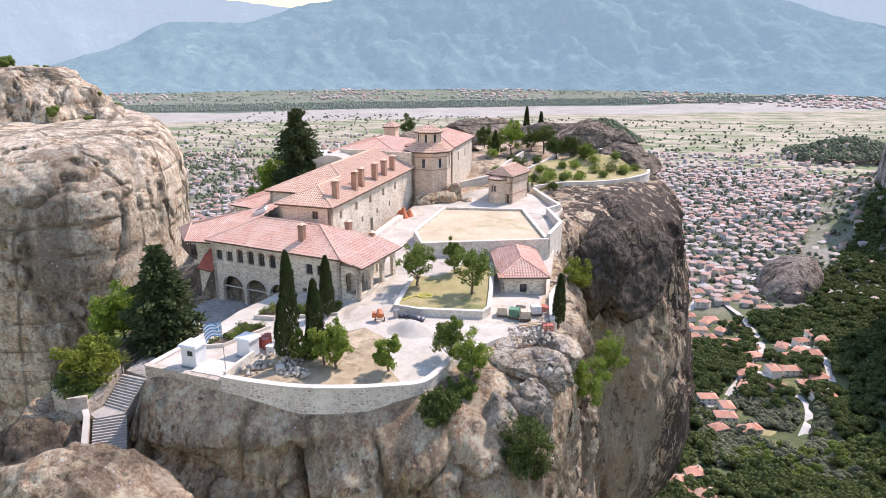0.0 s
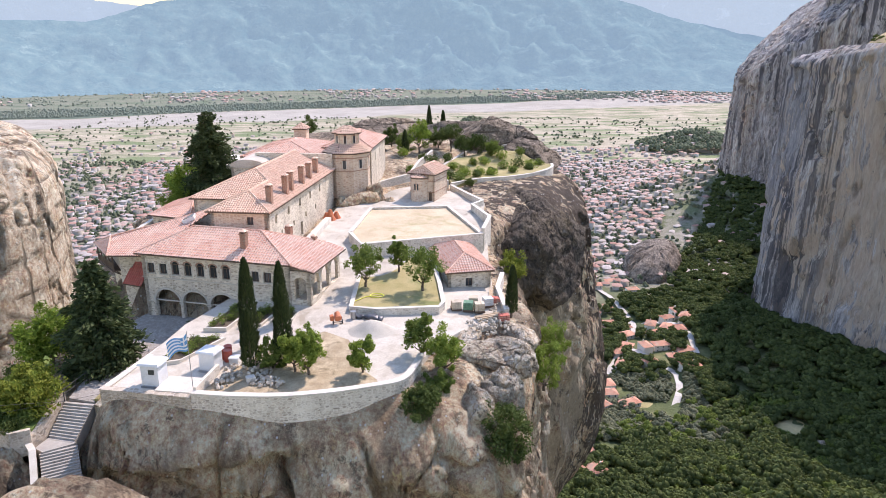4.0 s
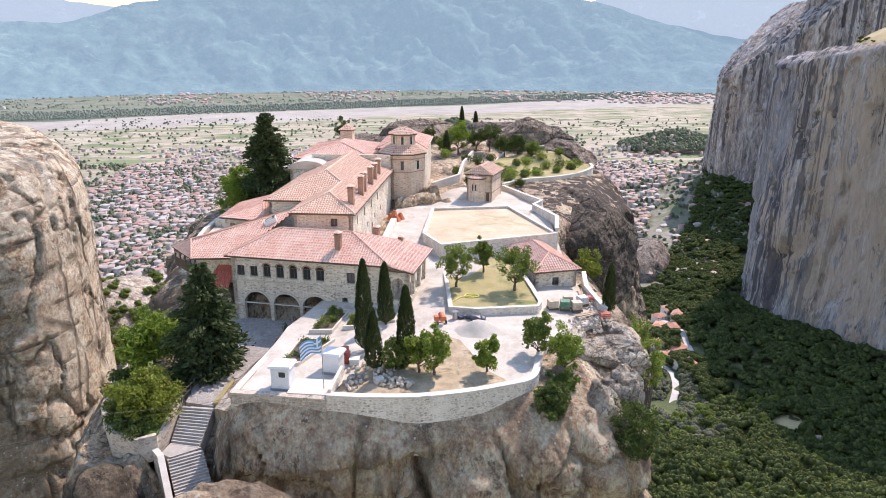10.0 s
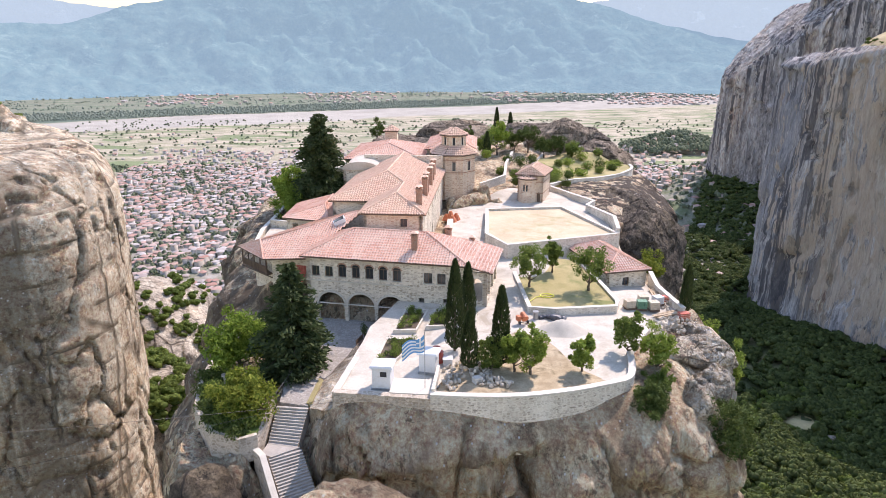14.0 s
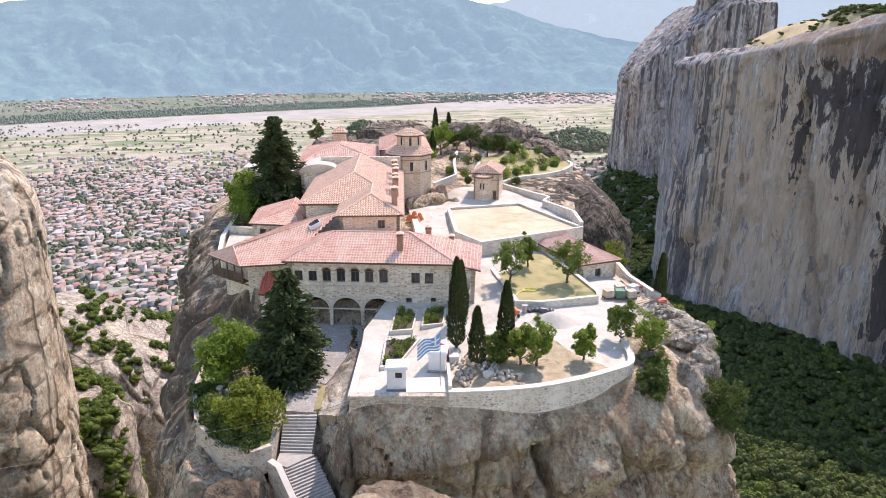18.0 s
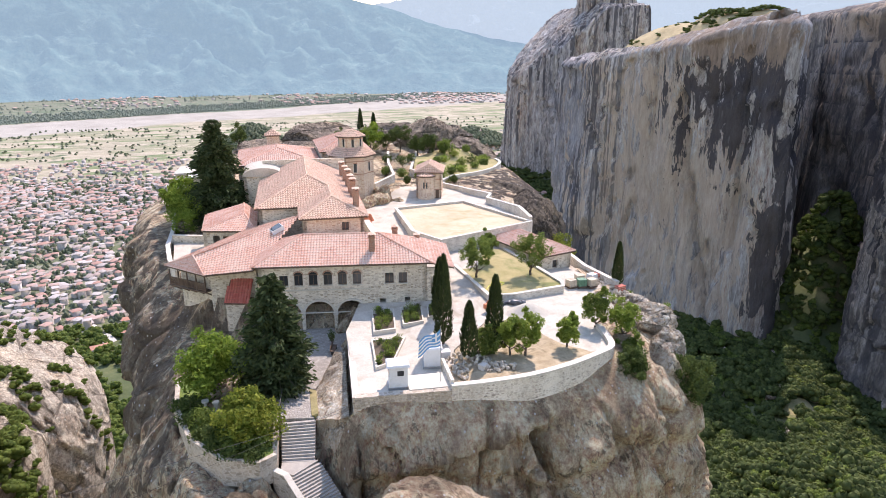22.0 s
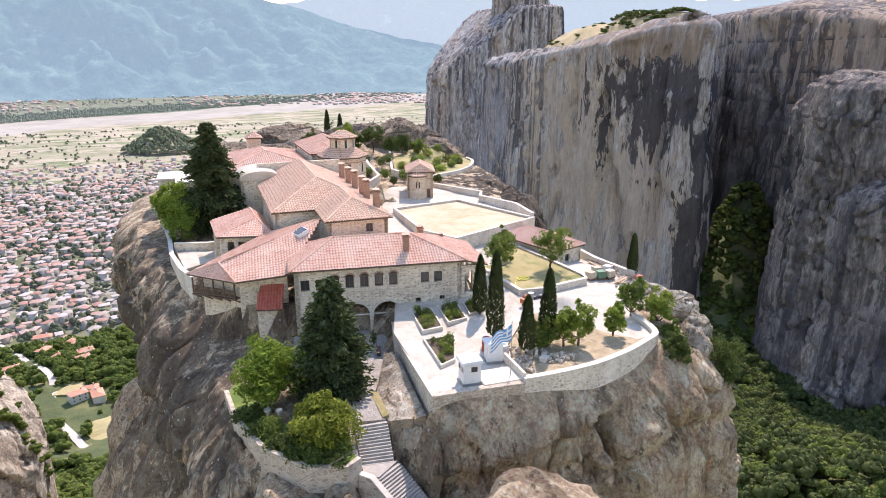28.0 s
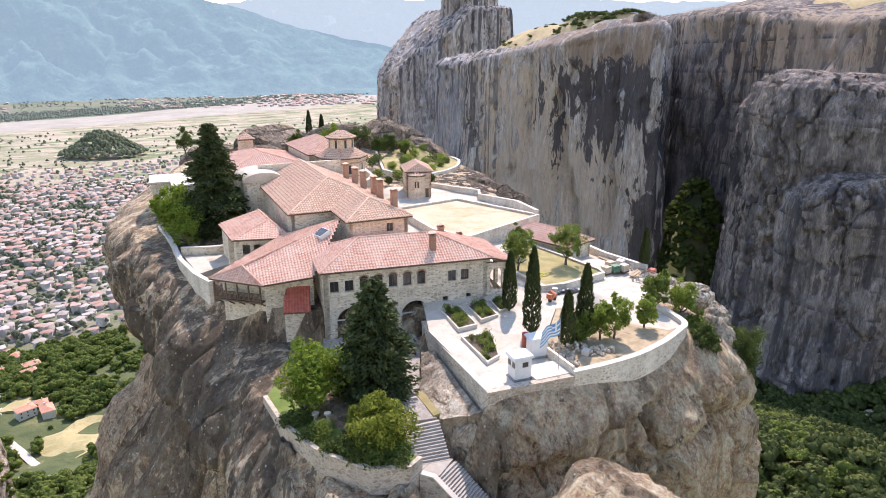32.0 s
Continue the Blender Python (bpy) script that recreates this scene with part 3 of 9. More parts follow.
def land_z(x, y):
    """The height of the ground round the rocks."""
    r = math.hypot(x, y - 30)
    z = -250.0
    z += 55 * math.exp(-((r / 330) ** 2))
    east = min(line_gap(CLIFF_LINE, x, y), line_gap(CLIFF_FAR, x, y))
    z += (14 + 26 * smooth01((640 - y) / 300)) * math.exp(-((east / 130) ** 2))
    z += 92 * math.exp(-(((x - 490) / 170) ** 2 + ((y - 1040) / 190) ** 2))
    z += 60 * math.exp(-(((x + 170) / 120) ** 2 + ((y - 150) / 170) ** 2))
    z += 40 * math.exp(-(((x - 420) / 90) ** 2 + ((y - 60) / 160) ** 2))
    z += 62 * math.exp(-(((x - 225) / 85) ** 2 + ((y - 105) / 110) ** 2))
    z += 125 * math.exp(-(((x - 418) / 42) ** 2 + ((y - 345) / 30) ** 2))
    near = 1 - smooth01((r - 700) / 600)
    z += near * 10 * fbm(x / 90, y / 90, 0.3, 4)
    # a wooded knoll out in the plain, and one behind the town
    z += 60 * math.exp(-(((x - 40) / 70) ** 2 + ((y - 1900) / 60) ** 2)) + 45 * math.exp(-(((x - 620) / 110) ** 2 + ((y - 1750) / 90) ** 2))
    return z


land = Pile()
RADII = [0, 40, 80, 120, 160, 200, 240, 280, 320, 360, 400, 440, 480, 520, 560, 610, 670, 740, 820, 920, 1050, 1200, 1400, 1650, 1950, 2300, 2700, 3100, 3500, 3900, 4300, 4700]
LN = 128
for r in RADII:
    for i in range(LN):
        a = 2 * math.pi * i / LN
        x, y = r * math.sin(a), 30 + r * math.cos(a)
        land.v.append((x, y, land_z(x, y)))
for j in range(len(RADII) - 1):
    for i in range(LN):
        k = (i + 1) % LN
        land.f.append((j * LN + i, (j + 1) * LN + i, (j + 1) * LN + k, j * LN + k))


def land_mat():
    """Scrub near the rocks, then fields in strips and blocks, with hedges and the gravel bed of the river."""
    m, n, l, p = nodes_of("valley_ground")
    co = coords(n, l)
    dist = n.new("ShaderNodeVectorMath")
    dist.operation = "LENGTH"
    flat = n.new("ShaderNodeVectorMath")
    flat.operation = "MULTIPLY"
    flat.inputs[1].default_value = (1, 1, 0)
    l.new(co, flat.inputs[0])
    l.new(flat.outputs[0], dist.inputs[0])
    scrub = ramp_node(n, [(0.38, (0.06, 0.085, 0.03)), (0.54, (0.11, 0.13, 0.05)), (0.68, (0.30, 0.26, 0.13))])
    l.new(noise_node(n, l, co, 0.02, 8, 0.7), scrub.inputs[0])
    mp = n.new("ShaderNodeMapping")
    mp.inputs["Rotation"].default_value = (0, 0, radians(24))
    mp.inputs["Scale"].default_value = (1 / 95, 1 / 34, 0)
    l.new(co, mp.inputs[0])
    v = n.new("ShaderNodeTexVoronoi")
    v.distance, v.inputs["Randomness"].default_value = "CHEBYCHEV", 0.85
    v.inputs["Scale"].default_value = 1.0
    l.new(mp.outputs[0], v.inputs["Vector"])
    sep = n.new("ShaderNodeSeparateColor")
    l.new(v.outputs["Color"], sep.inputs[0])
    fields = ramp_node(n, [(0.0, (0.17, 0.21, 0.10)), (0.1, (0.28, 0.27, 0.17)), (0.28, (0.37, 0.325, 0.235)), (0.56, (0.43, 0.37, 0.275)), (0.8, (0.30, 0.285, 0.19)), (0.92, (0.19, 0.23, 0.11))])
    fields.color_ramp.interpolation = "CONSTANT"
    l.new(sep.outputs[0], fields.inputs[0])
    hedge = ramp_node(n, [(0.56, (0, 0, 0)), (0.62, (1, 1, 1))])
    l.new(noise_node(n, l, co, 0.012, 7, 0.75), hedge.inputs[0])
    fcol = mix_node(n, l, hedge.outputs[0], fields.outputs[0], (0.10, 0.14, 0.07))
    fcol = mix_node(n, l, 0.5, fcol, noise_node(n, l, co, 0.05, 5, 0.8), "OVERLAY")
    k = n.new("ShaderNodeMapRange")
    k.inputs[1].default_value, k.inputs[2].default_value = 620, 900
    l.new(dist.outputs["Value"], k.inputs[0])
    col = mix_node(n, l, k.outputs[0], scrub.outputs[0], fcol)
    tg = ramp_node(n, [(0.40, (0.12, 0.145, 0.07)), (0.54, (0.27, 0.25, 0.20)), (0.66, (0.37, 0.34, 0.30))])
    l.new(noise_node(n, l, co, 0.022, 6, 0.7), tg.inputs[0])
    tk = ramp_node(n, [(0.0, (0, 0, 0)), (0.02, (0, 0, 0)), (0.06, (1, 1, 1)), (0.42, (1, 1, 1)), (0.56, (0, 0, 0))])
    tm = n.new("ShaderNodeMapRange")
    tm.inputs[1].default_value, tm.inputs[2].default_value = 600, 2400
    l.new(dist.outputs["Value"], tm.inputs[0])
    l.new(tm.outputs[0], tk.inputs[0])
    col = mix_node(n, l, tk.outputs[0], col, tg.outputs[0])
    # river: a wide belt of pale gravel with a thin channel
    sx = n.new("ShaderNodeSeparateXYZ")
    l.new(co, sx.inputs[0])
    ww = n.new("ShaderNodeMath")
    ww.operation = "MULTIPLY_ADD"
    ww.inputs[1].default_value, ww.inputs[2].default_value = 420, -210
    l.new(noise_node(n, l, co, 0.0011, 3), ww.inputs[0])
    yy = n.new("ShaderNodeMath")
    l.new(sx.outputs["Y"], yy.inputs[0])
    l.new(ww.outputs[0], yy.inputs[1])
    slope = n.new("ShaderNodeMath")
    slope.operation = "MULTIPLY_ADD"
    slope.inputs[1].default_value = -0.42
    l.new(sx.outputs["X"], slope.inputs[0])
    l.new(yy.outputs[0], slope.inputs[2])
    b1 = ramp_node(n, [(0.0, (0, 0, 0)), (0.40, (0, 0, 0)), (0.43, (1, 1, 1)), (0.65, (1, 1, 1)), (0.67, (0, 0, 0))])
    mr = n.new("ShaderNodeMapRange")
    mr.inputs[1].default_value, mr.inputs[2].default_value = 2000, 3600
    l.new(slope.outputs[0], mr.inputs[0])
    l.new(mr.outputs[0], b1.inputs[0])
    grav = ramp_node(n, [(0.35, (0.32, 0.295, 0.255)), (0.65, (0.44, 0.405, 0.355))])
    l.new(noise_node(n, l, co, 0.01, 6, 0.7), grav.inputs[0])
    col = mix_node(n, l, b1.outputs[0], col, grav.outputs[0])
    b2 = ramp_node(n, [(0.0, (0, 0, 0)), (0.66, (0, 0, 0)), (0.68, (1, 1, 1)), (0.80, (0.95, 0.95, 0.95)), (0.86, (0.7, 0.7, 0.7)), (1.0, (0.65, 0.65, 0.65))])
    l.new(mr.outputs[0], b2.inputs[0])
    col = mix_node(n, l, b2.outputs[0], col, (0.105, 0.145, 0.105))
    l.new(col, p.inputs["Base Color"])
    p.inputs["Roughness"].default_value = 0.95
    l.new(bump_node(n, l, noise_node(n, l, co, 0.06, 6, 0.7), 0.6, 4.0), p.inputs["Normal"])
    return m


tagged(part("ground", land, land_mat(), smooth=True), "wide valley floor of dry fields, scrub and river gravel", "ground", kind="structure")

# mountains beyond the river: height of the skyline by bearing
SKYLINE = [(-75, 0.5), (-60, 1.2), (-50, -1.0), (-43, -2.0), (-38.6, -0.8), (-33.3, 1.4), (-28.4, 1.3), (-22.3, 2.9), (-14, 4.6), (-4, 5.4), (5, 4.6), (11.4, 3.1), (18, 1.2), (22, 0.35), (27, -0.6), (34, -1.5), (60, -2), (75, -2)]
FAR_SKYLINE = [(-80, 4.5), (-60, 4.2), (-48, 4.6), (-40, 4.0), (-32, 3.2), (-20, 2.0), (8, 2.4), (14, 3.4), (20, 4.3), (26, 3.4), (34, 4.0), (45, 3.2), (80, 3.0)]


def along(table, a):
    for (a0, e0), (a1, e1) in zip(table, table[1:]):
        if a0 <= a <= a1:
            return e0 + (e1 - e0) * smooth01((a - a0) / (a1 - a0)) * 0.5 + (e1 - e0) * (a - a0) / (a1 - a0) * 0.5
    return table[-1][1]


def mountain(name, table, r0, r1, rows, material, label, rough):
    out = Pile()
    cols = 520
    for j in range(rows + 1):
        k = j / rows
        for i in range(cols + 1):
            a = -78 + 156 * i / cols
            r = r0 + (r1 - r0) * k
            top = 25 + r1 * math.tan(radians(along(table, a)))
            x, y = r * math.sin(radians(a)), r * math.cos(radians(a)) - 60
            ridge = abs(fbm(x / 420, y / 420, 2.0, 5))
            z = -256 + (top + 256) * (k ** 1.15)
            z += (top + 256) * rough * (ridge - 0.28) * math.sin(math.pi * min(1, k * 1.02)) * 1.3
            z += (top + 256) * 0.02 * fbm(x / 90, y / 90, 5.0, 3) * min(1, k * 4)
            out.v.append((x, y, z))
    w = cols + 1
    for j in range(rows):
        for i in range(cols):
            out.f.append((j * w + i, j * w + i + 1, (j + 1) * w + i + 1, (j + 1) * w + i))
    return tagged(part(name, out, material, smooth=True), label, "mountain", kind="structure")


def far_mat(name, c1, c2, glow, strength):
    """Distant slopes, dim, with the blue of the air put into colour and glow."""
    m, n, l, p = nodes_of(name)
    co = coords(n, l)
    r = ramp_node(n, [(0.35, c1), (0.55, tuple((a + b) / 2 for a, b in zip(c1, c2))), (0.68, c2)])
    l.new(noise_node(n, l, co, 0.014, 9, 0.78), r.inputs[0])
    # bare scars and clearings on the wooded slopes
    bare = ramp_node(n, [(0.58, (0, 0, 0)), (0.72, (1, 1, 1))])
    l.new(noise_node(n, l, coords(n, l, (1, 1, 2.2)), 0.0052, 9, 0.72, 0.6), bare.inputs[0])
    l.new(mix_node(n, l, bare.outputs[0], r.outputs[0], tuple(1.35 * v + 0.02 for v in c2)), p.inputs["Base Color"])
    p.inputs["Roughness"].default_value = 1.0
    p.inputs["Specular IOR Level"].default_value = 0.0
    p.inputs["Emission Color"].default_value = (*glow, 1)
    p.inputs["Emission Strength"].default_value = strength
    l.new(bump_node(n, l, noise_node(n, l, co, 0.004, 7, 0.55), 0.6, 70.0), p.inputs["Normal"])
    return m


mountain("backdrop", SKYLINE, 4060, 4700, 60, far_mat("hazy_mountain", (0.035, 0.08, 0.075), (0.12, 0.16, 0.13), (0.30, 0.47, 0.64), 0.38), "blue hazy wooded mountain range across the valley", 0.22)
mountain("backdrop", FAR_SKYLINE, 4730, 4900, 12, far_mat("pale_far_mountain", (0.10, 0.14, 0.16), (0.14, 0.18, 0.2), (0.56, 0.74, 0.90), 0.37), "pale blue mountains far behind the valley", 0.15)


# ---------------------------------------------------------------- cliffs
def cracked(x, y, z, wide, tall, seed, width=0.06):
    """Blocks of fractured rock: a step of its own for every block, and the open joint between blocks."""
    s = wide * 0.45
    q = fbm(x / s, y / s, z / (s * 1.6) + seed, 3)
    w = fbm(x / s + 5, y / s, z / (s * 1.6) + seed, 3)
    ds, ps = noise.voronoi(Vector((x / wide + 0.28 * q + seed, y / wide + 0.28 * w, z / tall + 0.2 * w)))
    gap = ds[1] - ds[0]
    own = math.sin(ps[0].x * 12.9898 + ps[0].y * 78.233 + ps[0].z * 37.719) * 43758.5453
    own = (own - math.floor(own)) - 0.5
    return own * smooth01(gap / 0.16), max(0, 1 - gap / width)


def cliff_face(name, line, foot, top, material, label, depth=160, lean=10, rib=14, seed=0.0, step=4.0, dome=16.0, crown=None, clefts=()):
    """A rock wall that follows a ground line, with ribs, joints, ledges, a rounded brow, a domed top and a falling back."""
    pts = []
    for (xa, ya), (xb, yb) in zip(line, line[1:]):
        n = max(1, int(math.hypot(xb - xa, yb - ya) / step))
        pts += [(xa + (xb - xa) * i / n, ya + (yb - ya) * i / n) for i in range(n)]
    pts.append(line[-1])
    out = Pile()
    rows = 84
    normals = []
    for i, (x, y) in enumerate(pts):
        xa, ya = pts[max(0, i - 9)]
        xb, yb = pts[min(len(pts) - 1, i + 9)]
        d = math.hypot(xb - xa, yb - ya)
        normals.append(((yb - ya) / d, -(xb - xa) / d))
    for j in range(rows + 1):
        k = j / rows
        for (x, y), (nx, ny) in zip(pts, normals):
            if k <= 0.72:
                q = k / 0.72
                hgt, inn = foot + (top - foot - 9) * q, lean * q
                rise = crown(x, y) * q if crown else 0
                big = rib * fbm(x / 70 + seed, y / 70, hgt / 420, 3) + 1.6 * fbm(x / 14, y / 14, hgt / 40 + seed, 4)
                a, b = cracked(x, y, hgt * 0.5, 46, 60, seed, 0.05)
                big += 9 * a - 4.5 * b
                a, b = cracked(x, y, hgt, 13, 26, seed + 3, 0.07)
                big += 1.8 * a - 1.2 * b
                big += 9 * math.exp(-((q / 0.12) ** 2)) + 1.6 * fbm(x / 160, y / 160, hgt / 9 + seed, 3) * smooth01((q - 0.5) / 0.3)
                for pa, pb, wide, deep in clefts:
                    for (ya, za), (yb, zb) in ((pa, pb),):
                        if min(za, zb) < hgt + rise < max(za, zb):
                            cy = ya + (yb - ya) * (hgt + rise - za) / (zb - za) + 5 * fbm(0, 0, hgt / 25, 3)
                            big -= deep * max(0, 1 - abs(y - cy) / wide)
                off = big
            else:
                q = (k - 0.72) / 0.28
                th = min(1, q / 0.4) * math.pi / 2
                back = max(0, q - 0.4) / 0.6
                hgt = top - 9 + 9 * math.sin(th) + (5 * fbm(x / 40 + seed, y / 40, q * 3, 3) if q > 0.3 else 0)
                hgt += dome * math.sin(back * math.pi * 0.8) - 160 * max(0, back - 0.8) * 5 * max(0, back - 0.8) * 5
                inn = lean + 9 * (1 - math.cos(th)) + back * depth
                off = (rib * fbm(x / 70 + seed, y / 70, top / 420, 3) + 9 * cracked(x, y, top * 0.5, 46, 60, seed, 0.05)[0]) * (1 - q)
            if crown:
                hgt += crown(x, y) * min(1, k / 0.72)
            out.v.append((x - nx * (inn - off), y - ny * (inn - off), hgt))
    w = len(pts)
    for j in range(rows):
        for i in range(w - 1):
            out.f.append((j * w + i, (j + 1) * w + i, (j + 1) * w + i + 1, j * w + i + 1))
    return tagged(part(name, out, material, smooth=True), label, "cliff", kind="structure")


def east_rise(x, y):
    return 24 * smooth01((610 - y) / 230) + 9 * smooth01((430 - y) / 70)


cliff_face("cliff_east", [(470, 800), (400, 748), (345, 682), (313, 605), (306, 540), (326, 414), (337, 345), (348, 322), (372, 326), (425, 395), (500, 470)], -262, 10, CLIFF, "tall sheer sandstone cliff with dark vertical water stains", depth=26, seed=1.3, dome=4, crown=east_rise, clefts=(((428, -10), (398, -140), 5, 13), ((462, 20), (470, -60), 4, 6), ((372, 25), (362, -130), 5, 9), ((398, -140), (372, -205), 5, 11)))
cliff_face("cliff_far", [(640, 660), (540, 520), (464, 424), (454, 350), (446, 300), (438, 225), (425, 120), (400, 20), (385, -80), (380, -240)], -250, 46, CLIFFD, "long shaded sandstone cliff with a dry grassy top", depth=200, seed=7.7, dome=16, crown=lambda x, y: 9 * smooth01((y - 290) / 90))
GRASSTOP = mottled("dry_cliff_top_grass", (0.36, 0.28, 0.15), (0.54, 0.43, 0.25), 0.03, 0.5, 0.95, 0.8, 0.6, (0.20, 0.20, 0.08), 0.02)
for nm, cx, cy, cz, rx, ry, rz, sd in (("cliff_east_grass", 396, 510, 8, 66, 96, 36, 3.0), ("cliff_east_grass", 382, 448, 22, 36, 58, 31, 4.0), ("cliff_east_grass", 376, 396, 32, 19, 42, 20, 6.0), ("cliff_far_grass", 580, 280, 44, 92, 190, 30, 5.0)):
    hump = Pile()
    for j in range(25):
        for i in range(72):
            a, q = 2 * math.pi * i / 72, j / 24
            x, y = cx + rx * q * math.cos(a), cy + ry * q * math.sin(a)
            hump.v.append((x, y, cz + rz * (1 - q ** 2.2) + 3 * fbm(x / 30 + sd, y / 30, sd, 4) - 8 * max(0, q - 0.9) * 10))
    for j in range(24):
        for i in range(72):
            hump.f.append((j * 72 + i, (j + 1) * 72 + i, (j + 1) * 72 + (i + 1) % 72, j * 72 + (i + 1) % 72))
    tagged(part(nm, hump, GRASSTOP, smooth=True), "dry grassy crown of the cliff", "grass", kind="structure")


def pillar(name, outline, top, foot, material, label, flare=0.35, rough=3.0, seed=0.0, dome=8.0, rows=60, cols=200, waist=0.0, cell=22.0, crack=0.0, tall=1.7, round_=0.75, beds=0.0, bed=7.0, crown=None):
    """A free-standing rock: a closed outline lofted from the foot to a domed top."""
    n = len(outline)
    cx, cy = sum(p[0] for p in outline) / n, sum(p[1] for p in outline) / n
    ring = []
    per = [math.hypot(outline[i][0] - outline[(i + 1) % n][0], outline[i][1] - outline[(i + 1) % n][1]) for i in range(n)]
    tot = sum(per)
    for c in range(cols):
        s = tot * c / cols
        i = 0
        while s > per[i]:
            s -= per[i]
            i += 1
        q = s / per[i]
        p0, p1, p2, p3 = (outline[(i + k - 1) % n] for k in range(4))
        ring.append(tuple(0.5 * (2 * p1[a] + (p2[a] - p0[a]) * q + (2 * p0[a] - 5 * p1[a] + 4 * p2[a] - p3[a]) * q * q + (3 * p1[a] - p0[a] - 3 * p2[a] + p3[a]) * q ** 3) for a in (0, 1)))
    out = Pile()
    for j in range(rows + 1):
        k = j / rows
        for x, y in ring:
            if k < 0.75:
                q = k / 0.75
                s = 1 + flare * (1 - q) ** 2.2 - waist * math.sin(math.pi * q) ** 2
                z = foot + (top - foot) * q
            else:
                q = (k - 0.75) / 0.25
                s = max(0.0, math.cos(q * math.pi / 2)) ** round_
                z = top + dome * math.sin(q * math.pi / 2)
            px, py = cx + (x - cx) * s, cy + (y - cy) * s
            d = rough * fbm(px / cell + seed, py / cell, z / (cell * 1.6), 5) + 0.35 * rough * fbm(px / 5, py / 5 + seed, z / 6, 3)
            if crack:
                a, b = cracked(px, py, z, cell * 0.62, cell * tall, seed)
                d += crack * (0.7 * a - 1.15 * b)
                a, b = cracked(px, py, z, cell * 0.2, cell * 0.22, seed + 2, 0.09)
                d += crack * (0.12 * a - 0.10 * b)
                d += 0.25 * crack * fbm(0.3, seed, z / 2.2, 2) * smooth01((z - top + 25) / 25)
            if beds:
                u = z / bed + 0.035 * (px - py) / bed + 0.9 * fbm(px / 34, py / 34, z / 60 + seed, 2)
                d += beds * (abs(math.sin(math.pi * u)) ** 0.35 - 0.85) * (0.35 + 0.65 * smooth01(0.5 + 1.4 * fbm(px / 22, py / 22 + seed, z / 16, 2)))
                u = z / (bed * 0.27) + 0.5 * fbm(px / 11, py / 11, z / 20 + seed, 2)
                d += 0.16 * beds * (abs(math.sin(math.pi * u)) ** 0.4 - 0.8)
            if crown:
                z += crown(px, py) * min(1, k / 0.75)
            w = math.hypot(px - cx, py - cy) or 1
            fade = min(1, w / 6)
            out.v.append((px + (px - cx) / w * d * fade, py + (py - cy) / w * d * fade, z + (0.5 * d if k >= 0.75 else 0)))
    for j in range(rows):
        for i in range(cols):
            k2 = (i + 1) % cols
            out.f.append((j * cols + i, j * cols + k2, (j + 1) * cols + k2, (j + 1) * cols + i))
    return tagged(part(name, out, material, smooth=True), label, "rock", kind="structure")


pillar("rock_west", [(-87.5, 95), (-86, 80), (-93, 67), (-116, 59), (-163, 60), (-207, 82), (-220, 132), (-188, 180), (-140, 170), (-110, 136), (-95, 113)], -15, -150, WROCK, "broad weathered sandstone rock with long cracks", 0.12, 0.45, 2.2, 17, 230, 700, cell=26, crack=1.15, round_=0.24, tall=1.2, beds=0.9, bed=9.0)
pillar("rock_west_tall", [(-128, 140), (-129, 122), (-152, 108), (-195, 100), (-225, 135), (-205, 172), (-155, 160)], -12, -150, WROCK, "taller weathered sandstone rock behind the broad one", 0.05, 3.0, 9.4, 29, 120, 360, cell=14, crack=2.0, tall=0.5, beds=2.0, bed=5.0)
pillar("rock_low", [(-82, 122), (-84, 100), (-98, 84), (-118, 84), (-130, 108), (-108, 140)], -79, -215, SLAB, "low rounded grey rock ridge among shrubs", 0.5, 2.5, 5.2, 15, 90, 300, crack=1.4, tall=0.8, round_=0.6)
pillar("rock_shoulder", [(-86, 212), (-84, 190), (-94, 176), (-116, 172), (-142, 192), (-136, 226), (-100, 238)], -100, -235, SLAB, "smooth grey slab of rock sloping into the valley", 0.35, 2.0, 8.2, 14, 90, 260, crack=1.4, round_=0.5, crown=lambda x, y: -0.7 * (x + 108))
pillar("tower_rock", [(424, 1020), (438, 965), (500, 925), (600, 910), (670, 940), (690, 1010), (620, 1080), (480, 1080)], -34, -255, CLIFF, "farther grey sandstone tower behind the cliff", 0.14, 6.0, 4.1, 8, 130, 380, cell=60, crack=5, round_=0.35, crown=lambda x, y: min(112, max(0, 6 + 0.86 * (x - 424))) - 75 * smooth01((x - 612) / 12))
pillar("spire_rock", [(532, 985), (540, 955), (590, 940), (618, 955), (622, 1000), (600, 1025), (550, 1020)], 104, 5, CLIFF, "square rock spire on the tower", 0.2, 4.0, 6.1, 10, 60, 180, cell=34, crack=4)
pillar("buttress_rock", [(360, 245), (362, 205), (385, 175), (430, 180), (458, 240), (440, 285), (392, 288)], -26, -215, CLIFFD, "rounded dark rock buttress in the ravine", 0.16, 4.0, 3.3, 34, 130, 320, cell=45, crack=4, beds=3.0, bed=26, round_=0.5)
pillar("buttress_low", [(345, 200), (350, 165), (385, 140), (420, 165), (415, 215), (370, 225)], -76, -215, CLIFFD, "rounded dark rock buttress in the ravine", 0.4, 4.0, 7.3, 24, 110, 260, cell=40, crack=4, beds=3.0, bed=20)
pillar("valley_rock", [(203, 715), (212, 672), (246, 672), (276, 725), (272, 775), (226, 775)], -236, -264, VROCK, "smooth bare rock dome among woods", 0.3, 3.0, 2.3, 30, 60, 180, cell=50, crack=2.5, round_=0.9, crown=lambda x, y: 0.16 * (x - 250))


